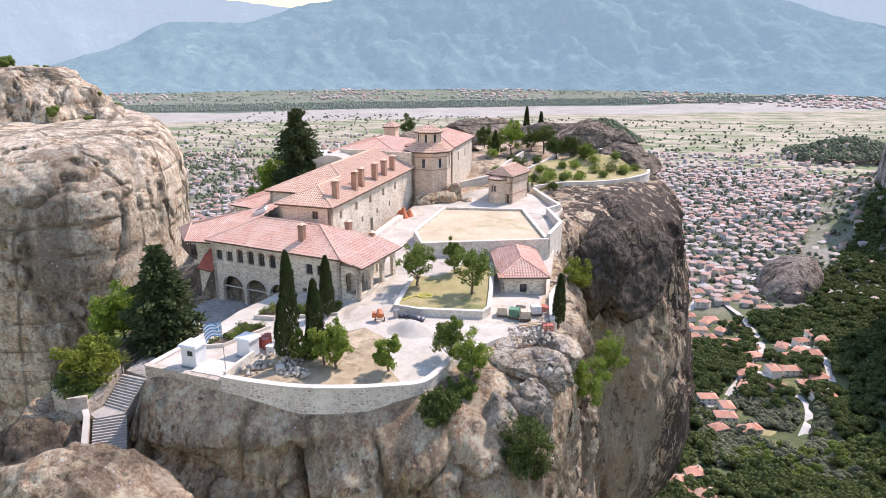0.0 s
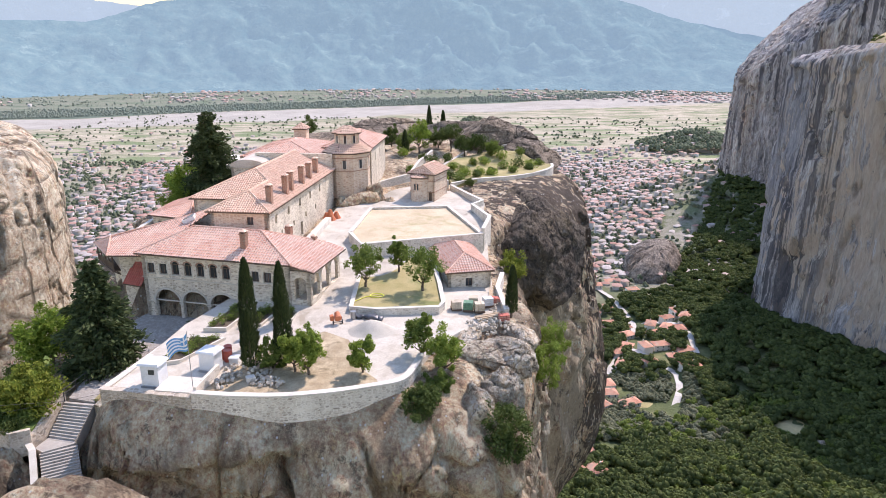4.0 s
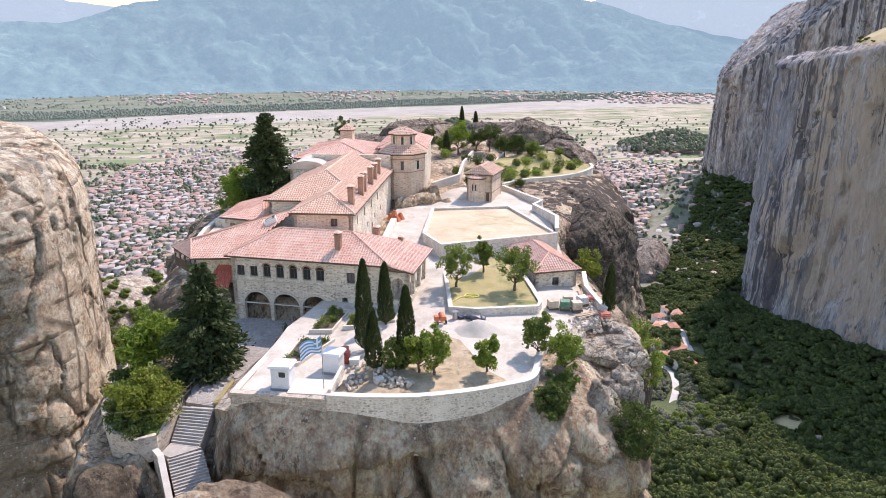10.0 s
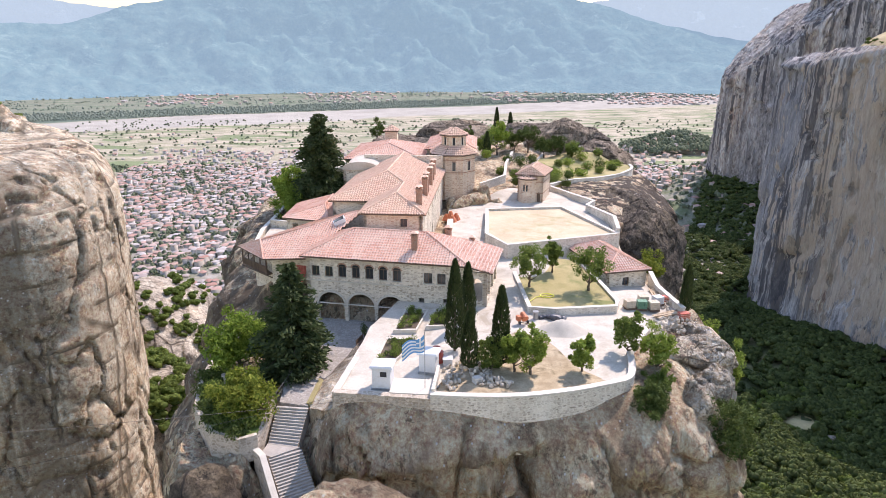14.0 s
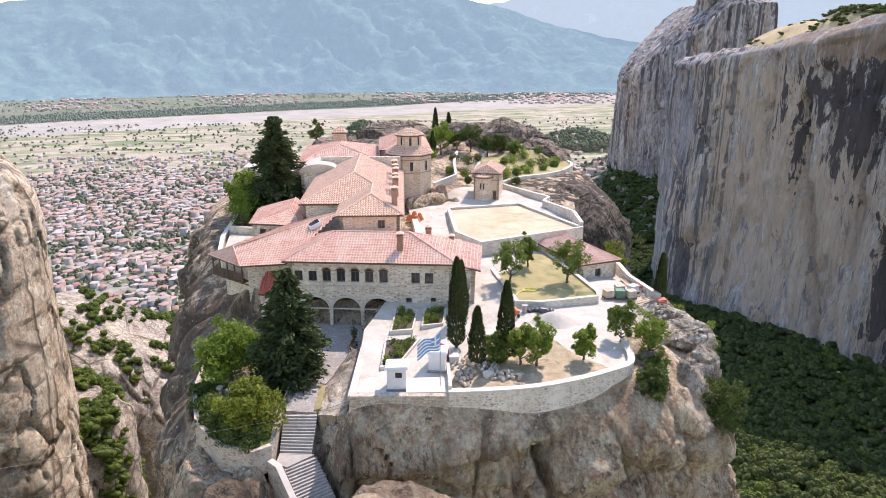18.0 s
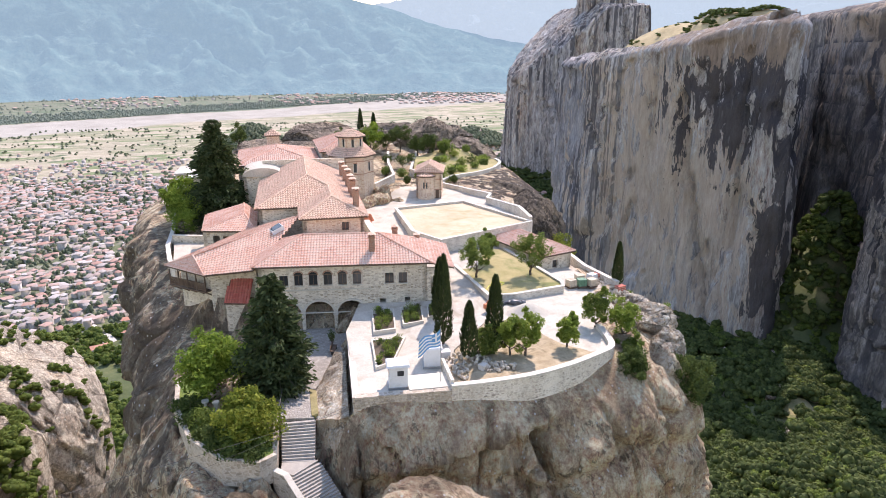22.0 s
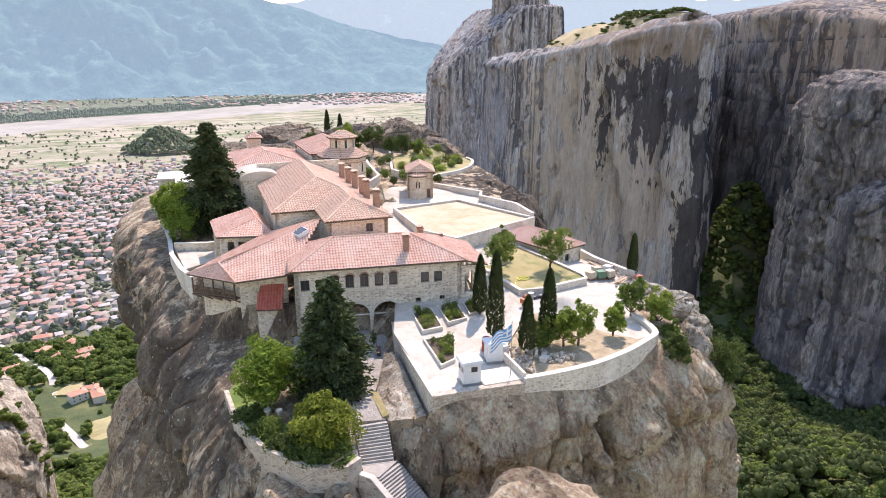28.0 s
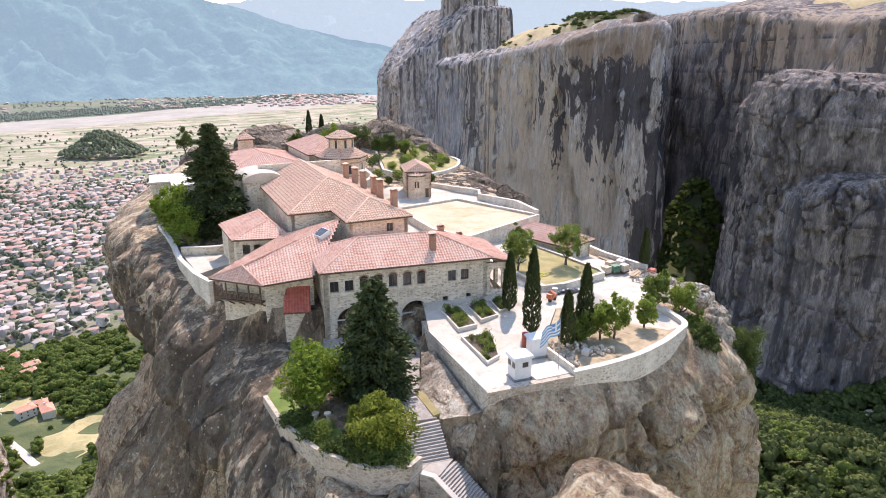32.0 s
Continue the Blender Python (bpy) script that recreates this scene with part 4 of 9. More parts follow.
# ---------------------------------------------------------------- the pillar that carries the monastery
RIM = [(-21, -5.6, -6.2), (-12.5, -7.0, -6.1), (-8.5, -7.3, -6.5), (-5, -7.2, -7.1), (1, -6.2, -7.0), (5.5, -4.4, -5.8), (9.5, -4.6, -6.6), (14, -3.0, -8.5), (17, 3, -8.0), (18.6, 10, -7.0), (19.5, 17, -6.5),
       (18.0, 24, -6.5), (16.5, 33, -5.5), (15.5, 42, -4.5), (20, 52, -4.0), (27, 60, -4.2), (32.5, 70, -6.0), (33.5, 82, -4.5), (32, 93, -2.5), (27, 102, -1.0), (18, 112, 1.0),
       (2, 119, 2.0), (-18, 114, 1.0), (-33, 100, -1.0), (-41, 82, -3.0), (-43.5, 62, -3.6), (-42, 46, -4.2), (-40, 34, -6.5), (-37.5, 24, -9.0), (-37.5, 14, -9.8), (-37, 6, -10.2),
       (-34.5, -2, -10.6), (-30.5, -5.5, -12.0), (-27.6, -6.6, -16.5), (-24.6, -6.4, -15.5)]

# ground levels: x, y, z
LEVELS = [(-16, -3, -5.25), (-12, -5, -5.25), (0, -4, -5.2), (6, -1, -5.1), (-14, 5, -5.2), (-8, 8, -4.95), (0, 8, -4.9), (8, 9, -4.85), (-5, 14, -4.6), (-3.5, 20, -4.0), (-4.5, 26, -3.4),
          (-7, 32, -2.8), (-9, 40, -2.5), (-10, 50, -2.3), (-6, 55, -2.0), (3, 53, -1.9), (9, 55, -1.9), (10, 62, -1.6), (-3, 64, -0.8), (4, 70, -0.6), (12, 75, -0.9), (22, 80, -1.2), (28, 88, -1.6),
          (8, 84, 0.6), (20, 95, 1.0), (10, 105, 2.6), (-6, 85, 1.4), (-20, 95, 2.0), (-30, 80, 0.0), (-36, 60, -2.4), (-36, 48, -3.2), (12, 18, -4.9), (16, 22, -5.2), (14, 12, -5.2), (-12, 20, -4.6), (-20, 30, -4.0), (-15, 60, -1.0), (17, 8, -6.0)]
COURT = [(-39, -9), (-22.3, -9), (-22.1, -5.2), (-19.3, 9.0), (-17.8, 13.6), (-18.4, 15.8), (-28.5, 18.2), (-33, 21.5), (-40, 26)]


def level_z(x, y):
    """Heights of the upper level: paving, gardens and the rear hill."""
    s = t = 0.0
    for a, b, c in LEVELS:
        w = 1 / ((x - a) ** 2 + (y - b) ** 2 + 0.6) ** 2
        s, t = s + w, t + w * c
    return t / s


def court_z(x, y):
    """The sunken forecourt falls from the arcade to the head of the stair."""
    return -7.75 - 0.85 * min(1, max(0, (16 - y) / 18))


def top_z(x, y):
    low = 0
    for dx, dy in ((0, 0), (1, 0), (-1, 0), (0, 1), (0, -1)):
        low += inside(COURT, x + dx, y + dy)
    return court_z(x, y) if low else level_z(x, y)


def spline_ring(pts, cols):
    n = len(pts)
    per = [math.hypot(pts[i][0] - pts[(i + 1) % n][0], pts[i][1] - pts[(i + 1) % n][1]) for i in range(n)]
    tot, out = sum(per), []
    for c in range(cols):
        s, i = tot * c / cols, 0
        while s > per[i]:
            s, i = s - per[i], i + 1
        q = s / per[i]
        p0, p1, p2, p3 = (pts[(i + k - 1) % n] for k in range(4))
        out.append(tuple(0.5 * (2 * p1[a] + (p2[a] - p0[a]) * q + (2 * p0[a] - 5 * p1[a] + 4 * p2[a] - p3[a]) * q * q + (3 * p1[a] - p0[a] - 3 * p2[a] + p3[a]) * q ** 3) for a in range(3)))
    return out


def great_rock():
    dense = spline_ring(RIM, 3000)
    # closer columns on the side that the camera passes
    grow, total = [0.0], 0.0
    for i in range(3000):
        total += 3.2 if dense[i][1] < 40 else 1.0
        grow.append(total)
    cols, ring, i = 1000, [], 0
    for c in range(cols):
        while grow[i + 1] < total * c / cols:
            i += 1
        ring.append(dense[i])
    out = Pile()
    normals = []
    for i in range(cols):
        k = 9
        xa, ya, _ = ring[i - k]
        xb, yb, _ = ring[(i + k) % cols]
        d = math.hypot(xb - xa, yb - ya)
        normals.append(((yb - ya) / d, -(xb - xa) / d))
    # rings on the top, from the middle line outwards
    tops = [0.0, 0.1, 0.2, 0.3, 0.4, 0.5, 0.58, 0.66, 0.73, 0.79, 0.84, 0.88, 0.92, 0.95, 0.975]
    for k in tops:
        for x, y, z in ring:
            mx, my = -8 + 0.1 * (y - 40) * 0.2, min(95, max(14, y))
            px, py = mx + (x - mx) * k, my + (y - my) * k
            low = top_z(px, py) - 0.55 - 1.0 * max(0, -1.0 - py) * smooth01((px + 29.2) / 0.8) * smooth01((-23.4 - px) / 0.8)
            q = smooth01((k - 0.84) / 0.16)
            out.v.append((px, py, low * (1 - q) + z * q + 0.25 * fbm(px / 3, py / 3, 0, 3)))
    # the sides
    drops = [0.45 * i for i in range(48)] + [22, 23, 24.2, 25.6, 27, 28.6, 30.4, 32.4, 34.6, 37, 40, 43.5, 47.5, 52, 57, 63, 70, 78, 88, 102, 120, 145, 175, 200]
    for j, d in enumerate(drops):
        for (x, y, z), (nx, ny) in zip(ring, normals):
            brow = 1.7 * math.sin(min(1, d / 3) * math.pi / 2)
            west = smooth01((-x - 30) / 10)
            east = smooth01((x - 14) / 12) * smooth01((y - 20) / 20)
            under = east * (4.5 * math.sin(math.pi * min(1, d / 66)) - 13 * smooth01((d - 42) / 45)) + 1.6 * west * math.sin(math.pi * min(1, d / 14)) - 5.0 * west * math.sin(math.pi * min(1, max(0, d - 8) / 30)) + 10 * west * smooth01((d - 28) / 34) + 22 * (d / 200) ** 1.3
            front = smooth01((4 - y) / 8) * smooth01((x + 28) / 6)
            belly = front * (2.0 * math.sin(min(1.4, d / 14) * math.pi / 2) - 1.2 * smooth01((d - 6) / 2) * smooth01((9.5 - d) / 2))
            zz = z - d
            a1, g1 = cracked(x, y, zz, 9.0, 12.0, 2.0, 0.07)
            a2, g2 = cracked(x, y, zz, 3.2, 4.6, 7.0, 0.10)
            f1 = 1.6 * fbm(x / 12, y / 12, zz / 20, 4) + 1.9 * a1 - 1.3 * g1
            f2 = 0.34 * fbm(x / 2.6 + 7, y / 2.6, zz / 3.2, 5) + (0.45 - 0.3 * front) * a2 - 0.3 * g2
            # the slab under the curved wall overhangs a ragged seam, with an open cleft below it
            seam = -10.4 + 0.3 * max(0, x + 9) + 0.12 * min(0, x + 9) + 0.5 * fbm(x / 3, 0, 0, 3)
            f1 += front * (0.75 * smooth01((zz - seam) / 0.3) * smooth01((seam + 4 - zz) / 3) - 0.7 * smooth01((seam - zz) / 0.3) * smooth01((zz - seam + 5) / 4))
            f1 -= 1.8 * front * max(0, 1 - abs(x + 4.6 + 0.25 * (zz + 11)) / 0.9) * smooth01((-8.5 - zz) / 2)
            # rounded buttresses at the south-east corner
            corner = smooth01((x - 3) / 3) * smooth01((22 - y) / 8)
            f1 += corner * (1.5 * abs(math.sin(0.42 * (x - y) + 0.8 * fbm(x / 6, y / 6, zz / 18, 2))) ** 0.5 - 1.0)
            # ribs, a beetling brow and a deep hollow on the west face
            f1 += west * (2.4 * fbm(x / 7 + 2, y / 7, zz / 60, 3) + 2.2 * smooth01((38 - y) / 8) * math.exp(-(((d - 8 - 3 * fbm(y / 9, 0, 1, 2)) / 3.5) ** 2)) - 3.4 * math.exp(-(((d - 15 - 3 * fbm(y / 9, 0, 1, 2)) / 4.5) ** 2)) * smooth01((46 - y) / 10))
            crack = -0.9 * max(0, 1 - abs(fbm(x / 9 + 3, y / 9, zz / 60, 3)) / 0.05) * min(1, d / 2)
            k = min(1, d / 2.0) * (1 - front * (1 - smooth01((d - 0.5) / 3.5)))
            gap = smooth01((x + 29.4) / 1.2) * smooth01((-22.6 - x) / 1.2) * smooth01((-2 - y) / 1.5) * smooth01((9 - d) / 3)
            o = (brow + under + belly + (f1 + f2) * k + crack) * (1 - gap) - 1.2 * gap
            out.v.append((x + nx * o, y + ny * o, z - d + 0.3 * f2 * k))
    rows = len(tops) + len(drops)
    for j in range(rows - 1):
        for i in range(cols):
            k = (i + 1) % cols
            out.f.append((j * cols + i, (j + 1) * cols + i, (j + 1) * cols + k, j * cols + k))
    return out


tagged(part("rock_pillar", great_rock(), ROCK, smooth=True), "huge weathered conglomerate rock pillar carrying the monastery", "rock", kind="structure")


def boulder(x, y, z, rx, ry, rz, seed, turn=0.0, material=None, rough=0.22, label="rounded grey weathered boulder on the rock edge", group="boulders on the edge", res=3):
    bm = bmesh.new()
    bmesh.ops.create_icosphere(bm, subdivisions=res + 1, radius=1.0)
    rng = random.Random(seed)
    cuts = [(Vector((rng.gauss(0, 1), rng.gauss(0, 1), rng.gauss(0, 0.8))).normalized(), rng.uniform(0.62, 0.9)) for _ in range(9)]
    for v in bm.verts:
        c = v.co.copy()
        d = 1 + rough * fbm(c.x * 1.1 + seed, c.y * 1.1, c.z * 1.1, 3)
        c = c * d
        for nrm, far in cuts:
            over = c @ nrm - far
            if over > 0:
                c -= nrm * over * 0.88
        e = v.co
        c *= 1 + 0.05 * fbm(e.x * 4 + seed, e.y * 4, e.z * 4, 4)
        a, g = cracked(e.x * rx + seed, e.y * ry, e.z * rz, 3.0, 2.6, seed, 0.08)
        c *= 1 + (0.5 * a - 0.35 * g) / max(rx, ry, rz)
        v.co = Vector((c.x * rx, c.y * ry, c.z * rz)) * 1.1
    bm.normal_update()
    me = bpy.data.meshes.new("boulder")
    bm.to_mesh(me)
    bm.free()
    me.shade_smooth()
    ob = new("boulder", me)
    me.materials.append(material or BOULDER)
    ob.matrix_world = pose(x, y, z, 0, 0, turn)
    return tagged(ob, label, "boulder", group)


boulder(-18.5, -18.5, -14.2, 8.5, 5.0, 7.2, 3.1, 12, ROCK, 0.18, "large rounded rock in front of the stairway", "rocks below the terrace", 4)
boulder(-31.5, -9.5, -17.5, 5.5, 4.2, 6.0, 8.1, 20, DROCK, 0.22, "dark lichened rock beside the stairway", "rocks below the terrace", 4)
boulder(-36.2, 3.5, -17.8, 3.4, 6.5, 6.6, 7.5, 0, ROCK, 0.2, "rock shoulder under the garden wall", "rocks below the terrace", 4)
boulder(-33.2, -4.2, -17.4, 5.6, 5.2, 7.2, 5.5, 0, ROCK, 0.2, "rock shoulder under the garden wall", "rocks below the terrace", 4)
boulder(-30.2, -8.2, -17.6, 3.6, 3.2, 6.0, 15.5, 30, ROCK, 0.2, "rock shoulder under the garden wall", "rocks below the terrace", 4)

# paving
PAVE = [(-20.9, -5.5), (-12.6, -6.6), (-11.6, -3.6), (-9.6, 1.2), (-6.6, 4.2), (-3.5, 7.2), (-0.5, 5.2), (1.6, -1.0), (3.6, -3.4), (5.8, -3.6), (7.1, -0.6), (7.9, 2.6), (11.5, 8.5), (15.0, 10.5), (17.0, 14.5), (15.2, 20.4), (8.9, 21.5), (8.9, 12.4),
        (-1.6, 12.4), (-2.8, 23.0), (-3.2, 27.8), (-5.4, 34.0), (-4.3, 49.6), (9.0, 51.2), (14.6, 50.5), (15.0, 55), (9.4, 63), (7.8, 64), (1.2, 63.8), (-5.6, 56), (-10.2, 54.0), (-11.0, 30), (-5.5, 23.4), (-5.6, 13.2), (-10.2, 8.2), (-15.6, 7.4), (-17.9, 12.6), (-19.4, 9.0)]
tagged(part("pavement", sheet_pile(PAVE, lambda x, y: level_z(x, y) + 0.02, 1.2), CEMENT), "pale sunlit cement paving of terrace and path", "paving", kind="structure")
tagged(part("courtyard", sheet_pile([(-27.3, -1.2), (-24.4, -1.9), (-24.3, 2.0), (-20.8, 8.5), (-18.6, 12.8), (-18.3, 16.4), (-28.2, 18.6), (-29.5, 14.0), (-27.9, 8.0)], court_z, 0.8), COBBLE), "cobbled grey forecourt before the arcade", "paving", kind="structure")
tagged(part("garden_soil", sheet_pile([(-12.4, -6.6), (-5, -6.9), (0.6, -6.0), (4.2, -4.6), (5.8, -3.7), (3.7, -3.3), (1.7, -0.9), (-0.5, 5.1), (-3.5, 7.1), (-6.5, 4.1), (-9.5, 1.1), (-11.5, -3.6)], lambda x, y: level_z(x, y) + 0.06 + 0.10 * fbm(x / 2, y / 2, 0, 3), 0.8, 0.8), EARTH), "dry trodden earth bed inside the curved wall", "soil", kind="structure")

# the curved front wall and the old terrace wall
CURVE = [(-12.5, -7.0), (-9.0, -7.3), (-4.5, -7.25), (0.0, -6.35), (3.6, -5.1), (6.0, -3.9), (7.0, -1.4), (7.6, 1.6)]


def strip_wall(pts, z_top, z_foot, thick, material, name, label, parent=None, coping=None, cope=0.18, over=0.06):
    """A wall along a line, with a coping; z_top and z_foot are functions of the place."""
    n = len(pts)
    nr = []
    for i in range(n):
        xa, ya = pts[max(0, i - 1)]
        xb, yb = pts[min(n - 1, i + 1)]
        d = math.hypot(xb - xa, yb - ya)
        nr.append((-(yb - ya) / d, (xb - xa) / d))
    body, head = Pile(), Pile()
    for i in range(n - 1):
        (xa, ya), (xb, yb), (na, ma), (nb, mb) = pts[i], pts[i + 1], nr[i], nr[i + 1]
        ta, tb, fa, fb = z_top(xa, ya), z_top(xb, yb), z_foot(xa, ya), z_foot(xb, yb)
        c = cope if coping else 0
        body.hexa([(xa, ya, fa), (xb, yb, fb), (xb + nb * thick, yb + mb * thick, fb), (xa + na * thick, ya + ma * thick, fa)],
                  [(xa, ya, ta - c), (xb, yb, tb - c), (xb + nb * thick, yb + mb * thick, tb - c), (xa + na * thick, ya + ma * thick, ta - c)])
        if coping:
            o, w = -over, thick + over
            head.hexa([(xa + na * o, ya + ma * o, ta - c), (xb + nb * o, yb + mb * o, tb - c), (xb + nb * w, yb + mb * w, tb - c), (xa + na * w, ya + ma * w, ta - c)],
                      [(xa + na * o, ya + ma * o, ta), (xb + nb * o, yb + mb * o, tb), (xb + nb * w, yb + mb * w, tb), (xa + na * w, ya + ma * w, ta)])
    ob = tagged(part(name, body, material), label, "wall", kind="structure")
    if coping:
        part("coping", head, coping, ob)
    return ob


def fine_line(pts, step=0.8):
    out = [p[:2] for p in spline_open(pts, step)]
    return out


def spline_open(pts, step):
    out = []
    for i in range(len(pts) - 1):
        p0, p1, p2, p3 = pts[max(0, i - 1)], pts[i], pts[i + 1], pts[min(len(pts) - 1, i + 2)]
        m = max(1, int(math.hypot(p2[0] - p1[0], p2[1] - p1[1]) / step))
        for k in range(m):
            q = k / m
            out.append(tuple(0.5 * (2 * p1[a] + (p2[a] - p0[a]) * q + (2 * p0[a] - 5 * p1[a] + 4 * p2[a] - p3[a]) * q * q + (3 * p1[a] - p0[a] - 3 * p2[a] + p3[a]) * q ** 3) for a in range(len(p1))))
    out.append(tuple(pts[-1]))
    return out


def stone_data(seed):
    """One rough facing stone, a unit long, a unit high, proud of its bed."""
    rng = random.Random(seed)
    bm = bmesh.new()
    n = 7
    ring0 = [bm.verts.new((0.5 * math.cos(6.283 * i / n) * rng.uniform(0.8, 1.05), 0.12, 0.5 * math.sin(6.283 * i / n) * rng.uniform(0.8, 1.05))) for i in range(n)]
    ring1 = [bm.verts.new((v.co.x * 0.82, -0.05 - 0.03 * rng.random(), v.co.z * 0.82)) for v in ring0]
    bm.faces.new(ring1)
    for i in range(n):
        bm.faces.new((ring0[i], ring0[(i + 1) % n], ring1[(i + 1) % n], ring1[i]))
    bmesh.ops.recalc_face_normals(bm, faces=bm.faces)
    me = bpy.data.meshes.new("stone")
    bm.to_mesh(me)
    bm.free()
    me.materials.append(FACESTONE)
    return me


FACESTONE = mottled("grey_facing_stone", (0.38, 0.325, 0.265), (0.60, 0.53, 0.445), 1.2, 12, 0.9, 0.5, 0.03, vary=0.3)
STONES = [stone_data(400 + k) for k in range(8)]


def face_with_stones(wall, line, z0, z1, seed, size=0.52, high=0.30, limit=300):
    """Rough courses of facing stones on the outer side of a wall."""
    rng, run = random.Random(seed), 0.0
    spots_ = []
    for (xa, ya), (xb, yb) in zip(line, line[1:]):
        d = math.hypot(xb - xa, yb - ya)
        for r in range(int((z1 - z0) / high)):
            s = rng.uniform(0, size * 0.6)
            while s < d - size * 0.25:
                w = size * rng.uniform(0.6, 1.2)
                spots_.append((xa + (xb - xa) * (s + w / 2) / d, ya + (yb - ya) * (s + w / 2) / d, z1 - high * (r + 0.5) + rng.uniform(-0.03, 0.03), math.degrees(math.atan2(yb - ya, xb - xa)), w * 0.86, high * rng.uniform(0.62, 0.84)))
                s += w + 0.05
    rng.shuffle(spots_)
    for x, y, z, a, w, h in spots_[:limit]:
        ob = new("stone", rng.choice(STONES))
        ob.parent = wall
        ob.matrix_basis = pose(x, y, z, rng.uniform(-2, 2), rng.uniform(-6, 6), a) @ Matrix.Diagonal((w, 1, h, 1))


curved = strip_wall(fine_line(CURVE), lambda x, y: -4.55, lambda x, y: -10.5, 0.55, STONE_WALL, "wall_curved", "curved rubble retaining wall with white lime coping", coping=CAP)
old_wall = strip_wall([(-21.3, -5.8), (-12.5, -7.05)], lambda x, y: -4.95, lambda x, y: -9.5, 0.6, OLD_WALL, "wall_terrace", "old grey rubble parapet of the terrace", coping=OLD_WALL, cope=0.12)
strip_wall([(-17.9, 13.6), (-19.3, 9.0), (-21.3, -5.8)], lambda x, y: -4.95 - 0.9 * smooth01((y - 4) / 10), lambda x, y: -10.5, 0.5, STONE, "wall_forecourt", "retaining wall between terrace and sunken forecourt", coping=CAP, cope=0.12)

face_with_stones(curved, fine_line(CURVE, 2.4), -7.6, -4.8, 3, 0.46, 0.26)
face_with_stones(old_wall, [(-21.3, -5.8), (-12.5, -7.05)], -7.2, -5.1, 4, 0.5, 0.3, 150)


# ---------------------------------------------------------------- roofs
def roof_slope(pts, material, parent, label="", thick=0.14, pitch=0.34):
    """One tiled slope: a boarded deck under rows of tiles."""
    deck = Pile()
    top = [Vector(p) for p in pts]
    side = (top[1] - top[0]).normalized()
    rise = sum(top[2:], Vector()) / len(top[2:]) - (top[0] + top[1]) / 2
    nrm = side.cross(rise).normalized()
    top = [p - nrm * ((p - top[0]) @ nrm) for p in top]
    deck.hexa([p - Vector((0, 0, thick)) for p in top], top)
    ob = part("roof_slope", deck, WOOD, parent, label)
    part("tiles", tile_plane(pts, pitch), material, ob)
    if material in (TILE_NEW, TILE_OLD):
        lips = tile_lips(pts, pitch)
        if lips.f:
            tagged(part("mortar_bedding", lips, TILE_LIP if material == TILE_NEW else TILE_SHADE, ob), kind="stuff")
    return ob


def hip_roof(f, a0, b0, a1, b1, eave, rise, hip0, hip1, material, parent, axis="a", ridge=True):
    """A hipped roof over a rectangle of the frame, its ridge along a or b; hip0 and hip1 are the runs of the end hips."""
    if axis == "a":
        mid = (b0 + b1) / 2
        r0, r1 = (a0 + hip0, mid), (a1 - hip1, mid)
        sides = [[(a0, b0), (a1, b0), r1, r0], [(a1, b1), (a0, b1), r0, r1]]
        ends = [[(a0, b1), (a0, b0), r0], [(a1, b0), (a1, b1), r1]]
    else:
        mid = (a0 + a1) / 2
        r0, r1 = (mid, b0 + hip0), (mid, b1 - hip1)
        sides = [[(a1, b0), (a1, b1), r1, r0], [(a0, b1), (a0, b0), r0, r1]]
        ends = [[(a0, b0), (a1, b0), r0], [(a1, b1), (a0, b1), r1]]
    for s in sides:
        roof_slope([f.p(*s[0], eave), f.p(*s[1], eave), f.p(*s[2], eave + rise), f.p(*s[3], eave + rise)], material, parent)
    for e in ends:
        if abs(e[2][0] - (e[0][0] + e[1][0]) / 2) > 0.05 or abs(e[2][1] - (e[0][1] + e[1][1]) / 2) > 0.05:
            roof_slope([f.p(*e[0], eave), f.p(*e[1], eave), f.p(*e[2], eave + rise)], material, parent)
    top = eave + rise + 0.1
    part("ridge_tiles", ridge_caps(f.p(*r0, top), f.p(*r1, top)), material, parent)
    for r, cs in ((r0, ends[0][:2]), (r1, ends[1][:2])):
        for c in cs:
            part("hip_tiles", ridge_caps(f.p(*c, eave + 0.1), f.p(*r, top)), material, parent)


def window_unit(f, a, b, z0, z1, w, parent, facing=(0, -1), frame_mat=None, bars=(1, 2), arch=0.0, deep=0.22):
    """A recessed casement: frame, glazing bars and panes, seen from the side that faces."""
    fx, fy = facing
    tx, ty = -fy, fx
    fm = frame_mat or WOOD

    def q(s, d, z):
        return f.p(a + tx * s - fx * d, b + ty * s - fy * d, z)

    def bar(s0, s1, l0, l1, d0=deep, d1=deep + 0.07):
        p = Pile()
        p.hexa([q(s0, d0, l0), q(s1, d0, l0), q(s1, d1, l0), q(s0, d1, l0)], [q(s0, d0, l1), q(s1, d0, l1), q(s1, d1, l1), q(s0, d1, l1)])
        return p

    win = part("window", bar(-w / 2, w / 2, z0, z0 + 0.07), fm, parent)
    h = w / 2
    part("frame", bar(-h, h, z1 - 0.07, z1), fm, win)
    for s in (-h, h - 0.07):
        part("frame", bar(s, s + 0.07, z0 + 0.07, z1 - 0.07), fm, win)
    nx, nz = bars
    for i in range(1, nx + 1):
        s = -h + w * i / (nx + 1)
        part("glazing_bar", bar(s - 0.025, s + 0.025, z0 + 0.07, z1 - 0.07, deep + 0.01, deep + 0.06), fm, win)
    pane = Pile()
    pane.face(q(-h, deep + 0.045, z0), q(h, deep + 0.045, z0), q(h, deep + 0.045, z1 + arch), q(-h, deep + 0.045, z1 + arch))
    part("pane", pane, GLASS, win)
    return win


